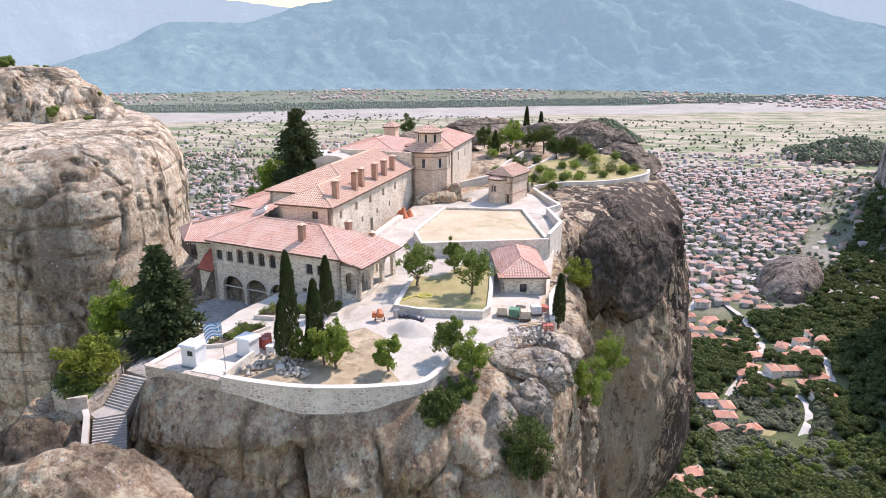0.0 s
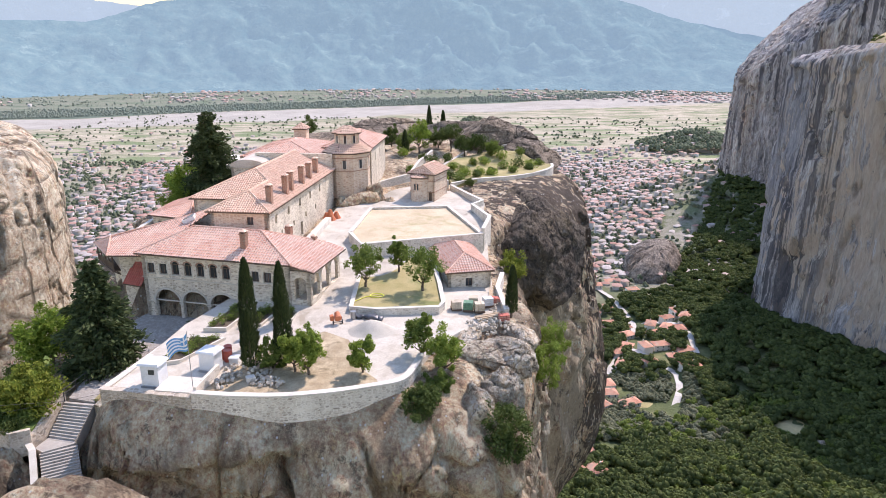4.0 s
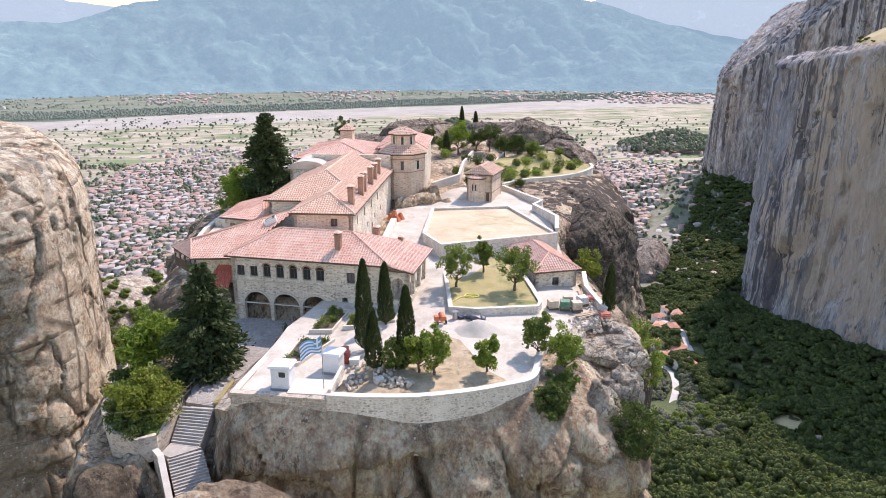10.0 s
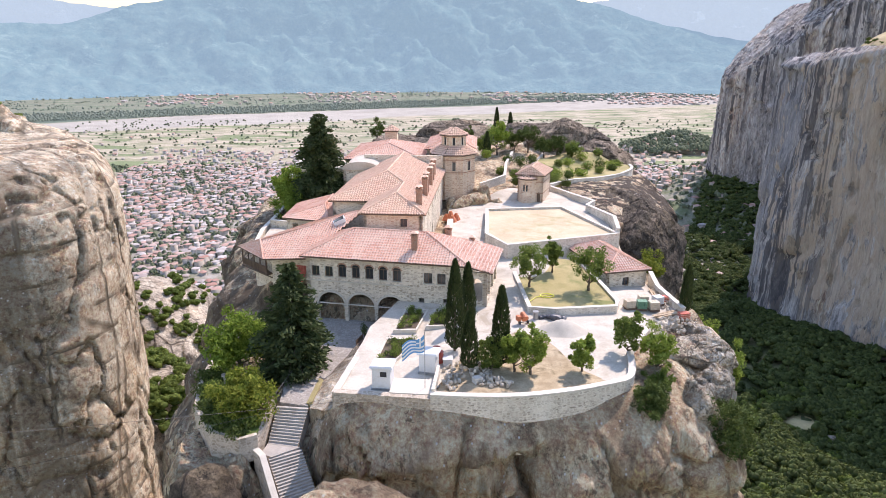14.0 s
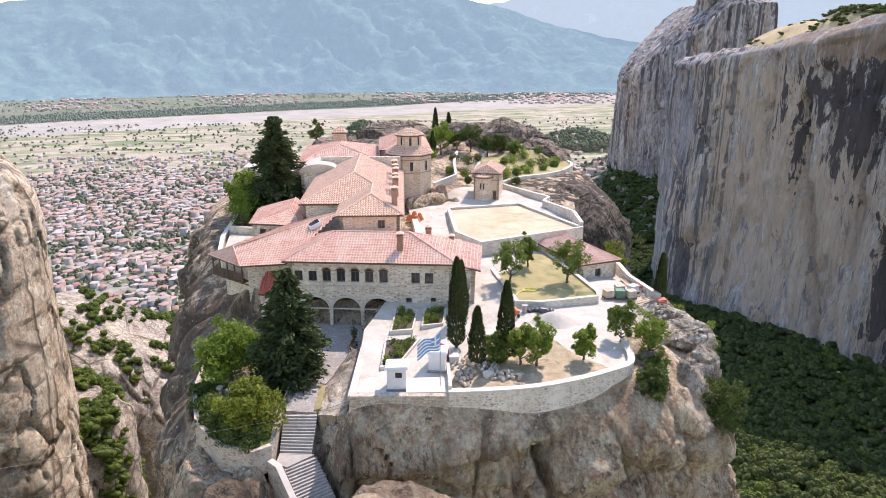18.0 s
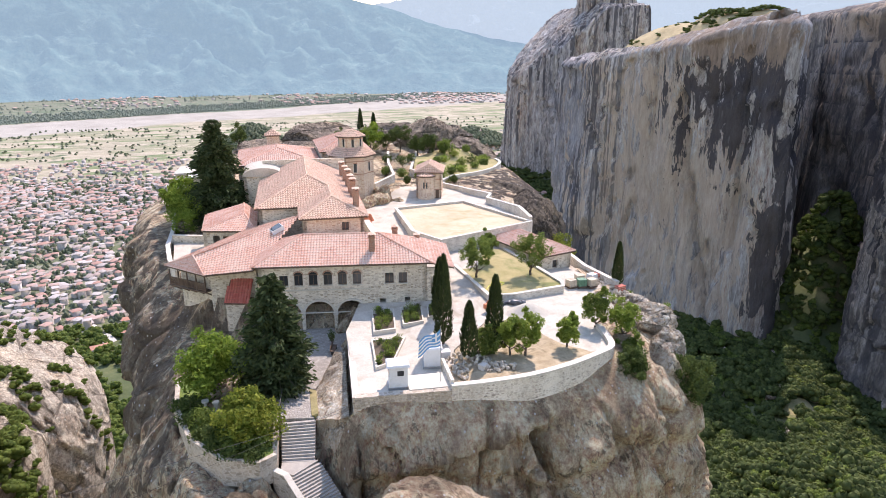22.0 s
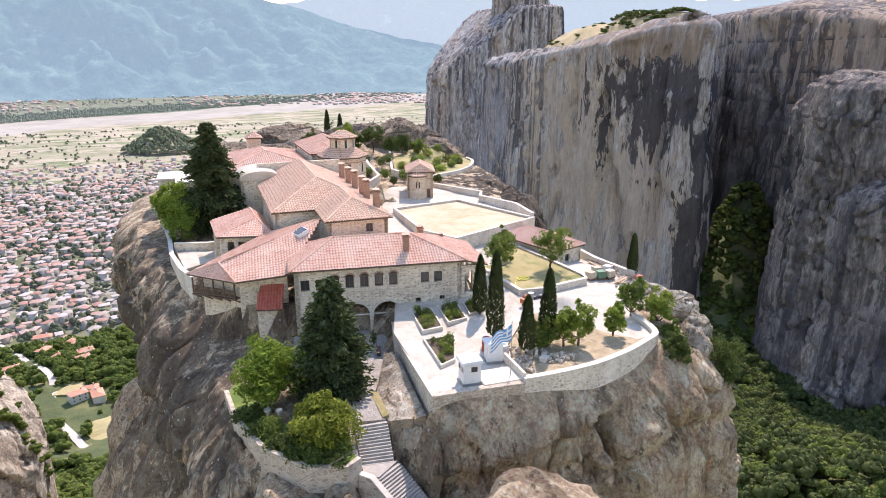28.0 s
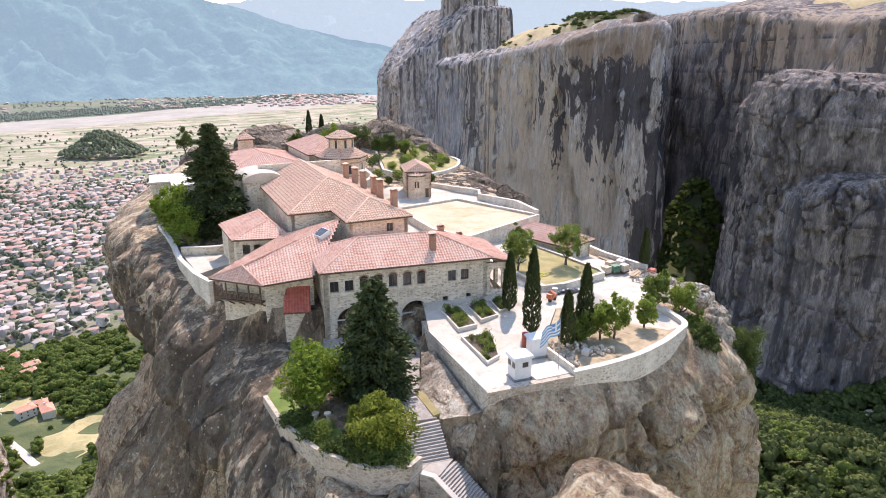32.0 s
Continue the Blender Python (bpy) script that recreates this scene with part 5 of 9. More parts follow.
GLASS, gn, gl, gp = nodes_of("dark_window_glass")
gp.inputs["Base Color"].default_value = (0.045, 0.05, 0.055, 1)
gp.inputs["Roughness"].default_value = 0.08
gp.inputs["Specular IOR Level"].default_value = 0.7
SILL = mottled("pale_cut_stone", (0.56, 0.51, 0.43), (0.66, 0.61, 0.53), 1.2, 10, 0.85, 0.25, 0.015)

# ---------------------------------------------------------------- front building with the arcade
FF = Frame2(-28.6, 17.65, -12.0)
front = thing("monastery_building", (-18, 20, -7.8), "two-storey rubble stone monastery wing with arcade and red tiled roof", "building", placed=True)
ARCH = [(1.35, 4.75, -8.6, -5.75, 1.6), (5.15, 8.55, -8.6, -5.75, 1.6), (8.95, 12.35, -8.6, -5.75, 1.6)]
UPPER = [1.75, 3.45] + [5.15, 6.85, 8.55, 10.25, 11.95] + [15.75, 17.35]
F_OPEN = ARCH + [(a - 0.5 - 0.55, a + 0.5 - 0.55, -2.15, -0.85, 0.0 if i in (0, 1, 7, 8) else 0.38) for i, a in enumerate(UPPER)] + [(14.05, 14.7, -4.6, -4.05, 0), (17.0, 17.6, -4.45, -3.95, 0)]
part("wall", wall_pile(FF, 0.55, 0.6, 20.2, 0.6, -9.2, 0.36, 0.55, F_OPEN), STONE, front)
part("wall", wall_pile(FF, 20.2, 0.6, 20.2, 9.4, -6.5, 0.36, 0.55, [(1.2, 2.2, -4.4, -2.2, 0.3), (4.2, 5.2, -4.4, -2.2, 0.3)]), STONE, front)
part("wall", wall_pile(FF, 20.2, 9.4, 0.55, 9.4, -6.5, 0.36, 0.55), STONE, front)
part("wall", wall_pile(FF, 0.55, 9.4, 0.55, 0.6, -10.5, 0.36, 0.55, [(6.6, 7.4, -2.2, -0.9, 0)]), STONE, front)
part("floor_slab", Pile().hexa([FF.p(1.2, 1.2, -3.6), FF.p(19.5, 1.2, -3.6), FF.p(19.5, 8.7, -3.6), FF.p(1.2, 8.7, -3.6)], [FF.p(1.2, 1.2, -3.3), FF.p(19.5, 1.2, -3.3), FF.p(19.5, 8.7, -3.3), FF.p(1.2, 8.7, -3.3)]), DARKIN, front)
part("porch_wall", wall_pile(FF, 1.1, 3.6, 13.2, 3.6, -8.6, -3.6, 0.3, [(5.6, 6.7, -7.8, -5.7, 0.0)]), SILL, front, "pale plastered wall inside the arcade")
for i, a in enumerate(UPPER):
    window_unit(FF, a, 0.6, -2.15, -0.85, 1.0, front, arch=0.0 if i in (0, 1, 7, 8) else 0.36)
hip_roof(FF, 0, 0, 20.75, 10.0, 0.4, 2.4, 5.4, 6.2, TILE_NEW, front)
# loggia on the east end
roof_slope([FF.p(23.4, 0.3, -0.35), FF.p(23.4, 10.2, -0.35), FF.p(20.5, 10.0, 0.46), FF.p(20.5, 0.0, 0.46)], TILE_NEW, front)

# ---------------------------------------------------------------- long cell building
FM = Frame2(-13.5, 24.3, -5.0)
cells = thing("monastery_building", (-18, 40, -3), "long stone cell building with weathered tiled roof and chimneys", "building", placed=True)
E, R1, R2 = 3.8, 5.7, 6.85
roof_slope([FM.p(0, 0, E), FM.p(0, 11.4, E), FM.p(-4.4, 11.4, R1), FM.p(-4.4, 4.4, R1)], TILE_OLD, cells)
roof_slope([FM.p(0, 11.4, E), FM.p(0, 32, E), FM.p(-7.25, 32, R2), FM.p(-7.25, 14.25, R2), FM.p(-4.4, 11.4, R1)], TILE_OLD, cells)
roof_slope([FM.p(-8.8, 0, E), FM.p(0, 0, E), FM.p(-4.4, 4.4, R1)], TILE_OLD, cells)
roof_slope([FM.p(-8.8, 11.4, E), FM.p(-8.8, 0, E), FM.p(-4.4, 4.4, R1), FM.p(-4.4, 11.4, R1)], TILE_OLD, cells)
roof_slope([FM.p(-14.5, 7, E), FM.p(-8.8, 7, E), FM.p(-4.4, 11.4, R1), FM.p(-7.25, 14.25, R2)], TILE_OLD, cells)
roof_slope([FM.p(-14.5, 32, E), FM.p(-14.5, 7, E), FM.p(-7.25, 14.25, R2), FM.p(-7.25, 32, R2)], TILE_OLD, cells)
for a, b in (((0, 0, E), (-4.4, 4.4, R1)), ((-8.8, 0, E), (-4.4, 4.4, R1)), ((-4.4, 4.4, R1), (-4.4, 11.4, R1)), ((-4.4, 11.4, R1), (-7.25, 14.25, R2)), ((-14.5, 7, E), (-7.25, 14.25, R2)), ((-7.25, 14.25, R2), (-7.25, 32, R2))):
    part("ridge_tiles", ridge_caps(FM.p(a[0], a[1], a[2] + 0.1), FM.p(b[0], b[1], b[2] + 0.1)), TILE_OLD, cells)
part("wall", wall_pile(FM, -0.5, 0.5, -0.5, 31.5, -4.0, 3.75, 0.5, [(b, b + 0.8, 1.6, 2.8, 0) for b in (2.5, 7.5, 12.5, 17.5, 22.5)] + [(b, b + 0.6, -0.6, 0.2, 0) for b in (4.5, 9.5, 15, 20)] + [(12.6, 13.6, -2.9, -0.8, 0)]), STONE, cells)
part("wall", wall_pile(FM, -8.3, 0.5, -0.5, 0.5, -3.0, 3.75, 0.5, [(4.9, 5.8, 2.0, 3.1, 0)]), BRICKY, cells, "pinkish rubble end wall")
part("wall", wall_pile(FM, -8.3, 7.5, -8.3, 0.5, -3.0, 3.75, 0.5), STONE, cells)
part("wall", wall_pile(FM, -14.0, 7.5, -8.3, 7.5, -3.0, 3.75, 0.5), STONE, cells)
part("wall", wall_pile(FM, -14.0, 31.5, -14.0, 7.5, -4.0, 3.75, 0.5), STONE, cells)
part("wall", wall_pile(FM, -0.5, 31.5, -14.0, 31.5, -4.0, 6.5, 0.5), STONE, cells)
window_unit(FM, -2.95, 0.5, 2.0, 3.1, 0.9, cells)

# ---------------------------------------------------------------- west wing with the timber balcony, and the annex
wing = thing("monastery_building", (-32, 26, -9), "stone corner wing with red tiled roof and timber balcony", "building", placed=True)
W0, W1, WA, WJ = (-38.7, 27.2, -1.25), (-34.0, 21.4, -1.2), (-35.2, 25.2, 0.25), (-21.8, 28.2, 3.4)
roof_slope([W1, (-28.4, 20.2, -0.75), WJ, WA], TILE_NEW, wing)
roof_slope([W0, W1, WA], TILE_NEW, wing)
roof_slope([(-28.0, 33.0, 1.17), W0, WA, WJ], TILE_NEW, wing)
for a, b in ((W0, WA), (W1, WA), (WA, WJ)):
    part("ridge_tiles", ridge_caps((a[0], a[1], a[2] + 0.1), (b[0], b[1], b[2] + 0.1)), TILE_NEW, wing)
GW = Frame2(0, 0, 0)
part("wall", wall_pile(GW, -33.3, 23.0, -28.0, 21.6, -13, -1.2, 0.5), STONE, wing)
part("wall", wall_pile(GW, -37.0, 28.2, -33.3, 23.0, -13, -1.7, 0.5), STONE, wing)
part("wall", wall_pile(GW, -27.5, 34.0, -37.0, 28.2, -13, -1.6, 0.5), STONE, wing)

annex = thing("monastery_building", (-31, 34, -3), "small stone annex with a hipped red tiled roof", "building", placed=True)
A0, A1, A2, A3, AR0, AR1 = (-34.0, 43.6, 0.9), (-34.3, 34.3, 0.9), (-27.3, 32.0, 0.9), (-26.6, 43.6, 0.9), (-28.6, 37.2, 2.3), (-28.4, 43.6, 2.3)
roof_slope([A0, A1, AR0, AR1], TILE_NEW, annex)
roof_slope([A1, A2, AR0], TILE_NEW, annex)
roof_slope([A2, A3, AR1, AR0], TILE_NEW, annex)
for a, b in ((A1, AR0), (A2, AR0), (AR0, AR1)):
    part("ridge_tiles", ridge_caps((a[0], a[1], a[2] + 0.1), (b[0], b[1], b[2] + 0.1)), TILE_NEW, annex)
part("wall", wall_pile(GW, -33.7, 43.2, -33.7, 34.8, -5, 0.8, 0.4, [(6.0, 7.0, -1.2, 0.1, 0)]), STONE, annex)
part("wall", wall_pile(GW, -33.7, 34.8, -27.5, 32.6, -5, 0.8, 0.4, [(0.8, 1.7, -1.2, 0.1, 0), (2.2, 3.1, -1.2, 0.1, 0)]), STONE, annex)
part("wall", wall_pile(GW, -27.4, 37.9, -34.3, 37.2, -5, 0.6, 0.4), STONE, annex)


# ---------------------------------------------------------------- church, chapel, rear buildings
def ring_pile(cx, cy, r, z0, z1, sides, turn=0.0, r2=None):
    p = Pile()
    lo, hi = [], []
    for i in range(sides):
        a = 2 * math.pi * i / sides + radians(turn)
        lo.append((cx + r * math.cos(a), cy + r * math.sin(a), z0))
        k = r if r2 is None else r2
        hi.append((cx + k * math.cos(a), cy + k * math.sin(a), z1))
    return p.hexa(lo, hi)


def cone_roof(cx, cy, r, z0, z1, sides, turn, material, parent, r2=0.0):
    for i in range(sides):
        a, b = (2 * math.pi * k / sides + radians(turn) for k in (i, i + 1))
        pts = [(cx + r * math.cos(a), cy + r * math.sin(a), z0), (cx + r * math.cos(b), cy + r * math.sin(b), z0)]
        if r2:
            pts += [(cx + r2 * math.cos(b), cy + r2 * math.sin(b), z1), (cx + r2 * math.cos(a), cy + r2 * math.sin(a), z1)]
        else:
            pts += [(cx, cy, z1)]
        roof_slope(pts, material, parent)


church = thing("church", (-9.3, 62, 0), "byzantine brick and stone church with an octagonal drum and tiled roofs", "church", placed=True)
part("apse", ring_pile(-9.3, 60.0, 4.0, -1.5, 6.5, 8, 22.5), BRICKY, church)
cone_roof(-9.3, 60.0, 4.5, 6.4, 7.7, 8, 22.5, TILE_OLD, church, 2.3)
part("drum", ring_pile(-9.3, 60.0, 2.2, 7.2, 9.7, 8, 22.5), BRICKY, church)
cone_roof(-9.3, 60.0, 2.7, 9.6, 10.95, 8, 22.5, TILE_OLD, church)
FC = Frame2(-14.5, 62.5, -3)
for a0, b0, a1, b1 in ((0.4, 0.4, 9.0, 0.4), (9.0, 0.4, 9.0, 15.6), (9.0, 15.6, 0.4, 15.6), (0.4, 15.6, 0.4, 0.4)):
    part("wall", wall_pile(FC, a0, b0, a1, b1, -2, 6.45, 0.5, [(4, 4.6, 3.6, 5.0, 0.2), (9, 9.6, 3.6, 5.0, 0.2)] if b1 - b0 > 9 else ()), STONE, church)
hip_roof(FC, 0, 0, 9.4, 16, 6.5, 2.0, 4.7, 4.7, TILE_NEW, church, axis="b")

rear = thing("monastery_building", (-23, 70, -1), "low rear monastery range with patched red tiled roofs", "building", placed=True)
FR_ = Frame2(-29, 61, -3)
for a0, b0, a1, b1 in ((0.4, 0.4, 14, 0.4), (14, 0.4, 14, 18), (14, 18, 0.4, 18), (0.4, 18, 0.4, 0.4)):
    part("wall", wall_pile(FR_, a0, b0, a1, b1, -4, 4.9, 0.5), STONE, rear)
hip_roof(FR_, 0, 0, 14.4, 18.4, 5.0, 1.9, 7.0, 7.0, TILE_NEW, rear, axis="b")
belfry = thing("cupola", (-21.5, 77.5, 6), "small brick cupola with a tiled cap on the rear roof", "cupola", placed=True)
part("body", ring_pile(-21.5, 77.5, 1.7, 5.2, 8.2, 4, 42), BRICKY, belfry)
cone_roof(-21.5, 77.5, 2.1, 8.1, 9.2, 4, 42, TILE_OLD, belfry)

FV = Frame2(-28.0, 53.0, -4)
vault = thing("vaulted_hall", (-25, 57, -2), "stone hall under a pale cement barrel vault", "building", placed=True)
for a0, b0, a1, b1 in ((0, 0, 6, 0), (6, 0, 6, 7), (6, 7, 0, 7), (0, 7, 0, 0)):
    part("wall", wall_pile(FV, a0, b0, a1, b1, -4, 4.6, 0.5), STONE, vault)
vp = Pile()
for i in range(12):
    t0, t1 = math.pi * i / 12, math.pi * (i + 1) / 12
    q = [(3 - 3.2 * math.cos(t), 4.6 + 1.35 * math.sin(t)) for t in (t0, t1)]
    vp.face(FV.p(q[0][0], -0.3, q[0][1]), FV.p(q[1][0], -0.3, q[1][1]), FV.p(q[1][0], 7.3, q[1][1]), FV.p(q[0][0], 7.3, q[0][1]))
    vp.face(FV.p(3, -0.3, 4.5), FV.p(q[1][0], -0.3, q[1][1]), FV.p(q[0][0], -0.3, q[0][1]))
part("vault_roof", vp, CEMENT, vault)

FH = Frame2(2.0, 57.6, -20)
chapel = thing("chapel", (5, 59, -1.8), "small round-fronted stone chapel with brick bands and a tiled roof", "chapel", placed=True)
for a0, b0, a1, b1 in ((0, 0, 4.5, 0), (4.5, 0, 4.5, 6.0), (4.5, 6.0, 0, 6.0), (0, 6.0, 0, 0)):
    part("wall", wall_pile(FH, a0, b0, a1, b1, -2.6, 3.0, 0.45, [(3.45, 4.1, -2.0, -0.4, 0.3)] if a1 - a0 > 4 else ()), BRICKY, chapel)
hip_roof(FH, -0.4, -0.4, 4.9, 6.4, 2.9, 1.3, 0.9, 0.9, TILE_OLD, chapel, axis="b")

FS = Frame2(9.2, 20.6, 14)
house = thing("house", (12, 26, -5.5), "small rendered stone outbuilding with a red hipped tile roof", "house", placed=True)
for a0, b0, a1, b1 in ((0.4, 0.5, 6.0, 0.5), (6.0, 0.5, 6.0, 11.5), (6.0, 11.5, 0.4, 11.5), (0.4, 11.5, 0.4, 0.5)):
    part("wall", wall_pile(FS, a0, b0, a1, b1, -6.6, -2.9, 0.4, [(2.3, 3.2, -4.9, -3.8, 0)] if a1 - a0 > 4 else ()), STONE, house)
window_unit(FS, 3.15, 0.5, -4.9, -3.8, 0.9, house)
hip_roof(FS, 0, 0, 6.4, 12, -2.85, 1.5, 3.2, 3.2, TILE_NEW, house, axis="b")

# ---------------------------------------------------------------- raised garden beside the path
GARDEN = [(-5.2, 34.2), (-2.5, 28.2), (14.2, 34.0), (8.9, 51.0), (-4.1, 49.4)]
strip_wall(GARDEN + [GARDEN[0]], lambda x, y: -1.3, lambda x, y: -6.5, 0.5, STONE_WALL, "wall_garden", "rubble wall round the raised garden", coping=CAP, cope=0.12)
gx, gy = 2.2, 40
tagged(part("garden_bed", sheet_pile([(gx + (x - gx) * 0.96, gy + (y - gy) * 0.97) for x, y in GARDEN], lambda x, y: -1.68 + 0.05 * fbm(x, y, 0, 3), 0.6), DRYGRASS), "raised bed of dry straw-coloured grass", "lawn", kind="structure")
LAWN_LINE = [(-2.2, 24.0), (-1.6, 12.2), (1.5, 11.6), (8.7, 12.4), (9.3, 14.0), (8.6, 20.2), (7.4, 28.4)]
strip_wall(LAWN_LINE, lambda x, y: -3.95 + 0.03 * (y - 12), lambda x, y: -6.5, 0.4, STONE_WALL, "wall_lawn", "low stone kerb wall round the lawn", coping=CAP, cope=0.12)
tagged(part("lawn", sheet_pile([(-2.0, 24.0), (-1.4, 12.5), (1.5, 11.9), (8.5, 12.7), (8.9, 14.0), (8.2, 20.2), (7.2, 28.4), (2, 30.6), (-2.6, 28.6)], lambda x, y: -4.2 + 0.03 * (y - 12), 0.6), LAWN), "patchy dry green lawn with two small trees", "lawn", kind="structure")


# ---------------------------------------------------------------- trees
def leaf_cloud(out, rng, centre, radius, count, size, squash=(1, 1, 1), shell=0.55):
    """Small folded leaf sprays scattered through a blob, thickest near its surface."""
    for _ in range(count):
        d = Vector((rng.gauss(0, 1), rng.gauss(0, 1), rng.gauss(0, 1))).normalized()
        r = radius * (shell + (1 - shell) * rng.random() ** 0.5)
        c = Vector(centre) + Vector((d.x * squash[0], d.y * squash[1], d.z * squash[2])) * r
        t = (d + Vector((rng.gauss(0, 1.3), rng.gauss(0, 1.3), rng.gauss(0.4, 1.3)))).normalized()
        u = t.orthogonal().normalized()
        u.rotate(Matrix.Rotation(rng.random() * 6.28, 3, t))
        w = t.cross(u)
        s = size * (0.6 + 0.8 * rng.random())
        k = len(out.v)
        out.v += [tuple(c - u * s), tuple(c + w * s * 0.45 + t * s * 0.18), tuple(c + u * s), tuple(c - w * s * 0.45 + t * s * 0.18)]
        out.f.append((k, k + 1, k + 2, k + 3))


def trunk_pile(rng, h, r, limbs, spread, lean=0.0):
    p = Pile()
    pts = [Vector((0, 0, -0.3))]
    for i in range(1, 5):
        pts.append(Vector((lean * h * i / 4 + rng.gauss(0, 0.03) * h, rng.gauss(0, 0.03) * h, h * i / 4)))
    for i in range(4):
        p.bar(pts[i], pts[i + 1], r * (1 - 0.16 * i), r * (1 - 0.16 * (i + 1)), 8)
    tips = []
    for i in range(limbs):
        a = 6.283 * i / limbs + rng.random()
        base = pts[2].lerp(pts[4], rng.random())
        tip = base + Vector((math.cos(a) * spread, math.sin(a) * spread, spread * (0.5 + 0.7 * rng.random())))
        mid = base.lerp(tip, 0.5) + Vector((0, 0, -0.1 * spread))
        p.bar(base, mid, r * 0.45, r * 0.3, 6)
        p.bar(mid, tip, r * 0.3, r * 0.12, 6)
        tips.append(tip)
    return p, pts[-1], tips


def broad_tree(x, y, z, h, crown, seed, leaf, name="tree", label="small leafy tree", group="", density=1.0, leafsize=0.13, trunk_h=0.28, squash=0.8, turn=0):
    rng = random.Random(seed)
    ob = thing(name, (x, y, z), label, "tree", group, turn=turn)
    th = h * trunk_h
    p, head, tips = trunk_pile(rng, th, 0.03 * h + 0.03, 6, crown * 0.55)
    part("trunk", p, BARK, ob, smooth=True)
    out = Pile()
    mid = Vector((0, 0, th + (h - th) * 0.46))
    half = (h - th) * 0.62
    for i in range(int(44 * density)):
        # clumps of leaves on boughs of unequal reach, with air between them
        d = Vector((rng.gauss(0, 1), rng.gauss(0, 1), rng.gauss(0.1, 0.85))).normalized()
        reach = (0.2 + 0.75 * rng.random() ** 0.6) * (1 + 0.45 * fbm(d.x * 1.6 + seed, d.y * 1.6, d.z * 1.6, 2))
        c = mid + Vector((d.x * crown * reach, d.y * crown * reach, d.z * half * reach))
        leaf_cloud(out, rng, c, crown * rng.uniform(0.16, 0.34), int(95 * rng.uniform(0.7, 1.2)), leafsize * 1.15, (1, 1, 1), 0.1)
    part("crown", out, leaf, ob)
    return ob


def cypress(x, y, z, h, r, seed, group="cypresses"):
    rng = random.Random(seed)
    ob = thing("cypress_tree", (x, y, z), "slender dark green columnar cypress", "tree", group)
    p = Pile()
    p.bar((0, 0, -0.3), (0, 0, h * 0.8), 0.16, 0.04, 8)
    part("trunk", p, BARK, ob)
    out = Pile()
    for i in range(int(2900 * h / 7)):
        k = rng.random() ** 0.85
        zz = 0.35 + (h - 0.35) * k
        prof = min(1, k / 0.10) ** 0.6 * (1 - k) ** 0.52 * 1.25
        prof = min(1.0, prof) * (1 + 0.14 * fbm(k * 9 + seed, 0, 0, 3))
        a = rng.random() * 6.283
        rad = r * prof * (0.72 + 0.3 * rng.random()) * (1 + 0.16 * fbm(math.cos(a) * 1.5 + seed, math.sin(a) * 1.5, zz * 0.8, 2))
        c = Vector((math.cos(a) * rad, math.sin(a) * rad, zz))
        t = Vector((math.cos(a) * 0.5, math.sin(a) * 0.5, 1)).normalized()
        w = Vector((-math.sin(a), math.cos(a), 0)).lerp(Vector((math.cos(a), math.sin(a), 0.2)), rng.random() * 0.8)
        s = 0.2 * (0.6 + 0.7 * rng.random())
        j = len(out.v)
        out.v += [tuple(c - t * s), tuple(c + w * s * 0.42), tuple(c + t * s * 1.2), tuple(c - w * s * 0.42)]
        out.f.append((j, j + 1, j + 2, j + 3))
    part("crown", out, LEAF_CYP, ob)
    return ob


def fir(x, y, z, h, r, seed, label, start=0.08, leaf=None, tiers=22, droop=0.25, fill=70):
    rng = random.Random(seed)
    ob = thing("fir_tree", (x, y, z), label, "tree")
    p = Pile()
    p.bar((0, 0, -0.4), (0, 0, h * 0.5), 0.36, 0.2, 10)
    p.bar((0, 0, h * 0.5), (0, 0, h * 0.98), 0.2, 0.03, 8)
    out = Pile()
    for i in range(tiers):
        k = start + (1 - start) * i / tiers
        zz = h * k
        length = r * min(1, 0.62 + 2.4 * k) * (1 - k) ** 0.55 * (0.6 + 0.6 * rng.random()) + 0.3
        n = max(5, int(9 * (1 - k) + 4))
        for j in range(n):
            a = 6.283 * (j + rng.random() * 0.7) / n + i * 0.7
            ln = length * (0.7 + 0.45 * rng.random())
            d = Vector((math.cos(a), math.sin(a), 0))
            tip = Vector((0, 0, zz)) + d * ln + Vector((0, 0, -droop * ln + 0.25 * ln * k))
            if ln > 0.8:
                p.bar((0, 0, zz), tip, 0.05, 0.015, 5)
            for _ in range(int(1.8 * fill * ln / r) + 16):
                q = rng.random() ** 0.6
                c = Vector((0, 0, zz)).lerp(tip, q) + Vector((rng.gauss(0, 0.16) * ln * 0.7, rng.gauss(0, 0.16) * ln * 0.7, rng.gauss(-0.12, 0.14) * (0.6 + ln * 0.3)))
                t = (d + Vector((rng.gauss(0, 0.5), rng.gauss(0, 0.5), rng.gauss(-0.1, 0.4)))).normalized()
                w = t.cross(Vector((rng.gauss(0, 1), rng.gauss(0, 1), rng.gauss(0, 1)))).normalized()
                s = 0.29 * (0.6 + 0.8 * rng.random())
                m = len(out.v)
                out.v += [tuple(c - t * s), tuple(c + w * s * 0.42), tuple(c + t * s), tuple(c - w * s * 0.42)]
                out.f.append((m, m + 1, m + 2, m + 3))
    part("trunk", p, BARK, ob)
    part("crown", out, leaf or LEAF_FIR, ob)
    return ob


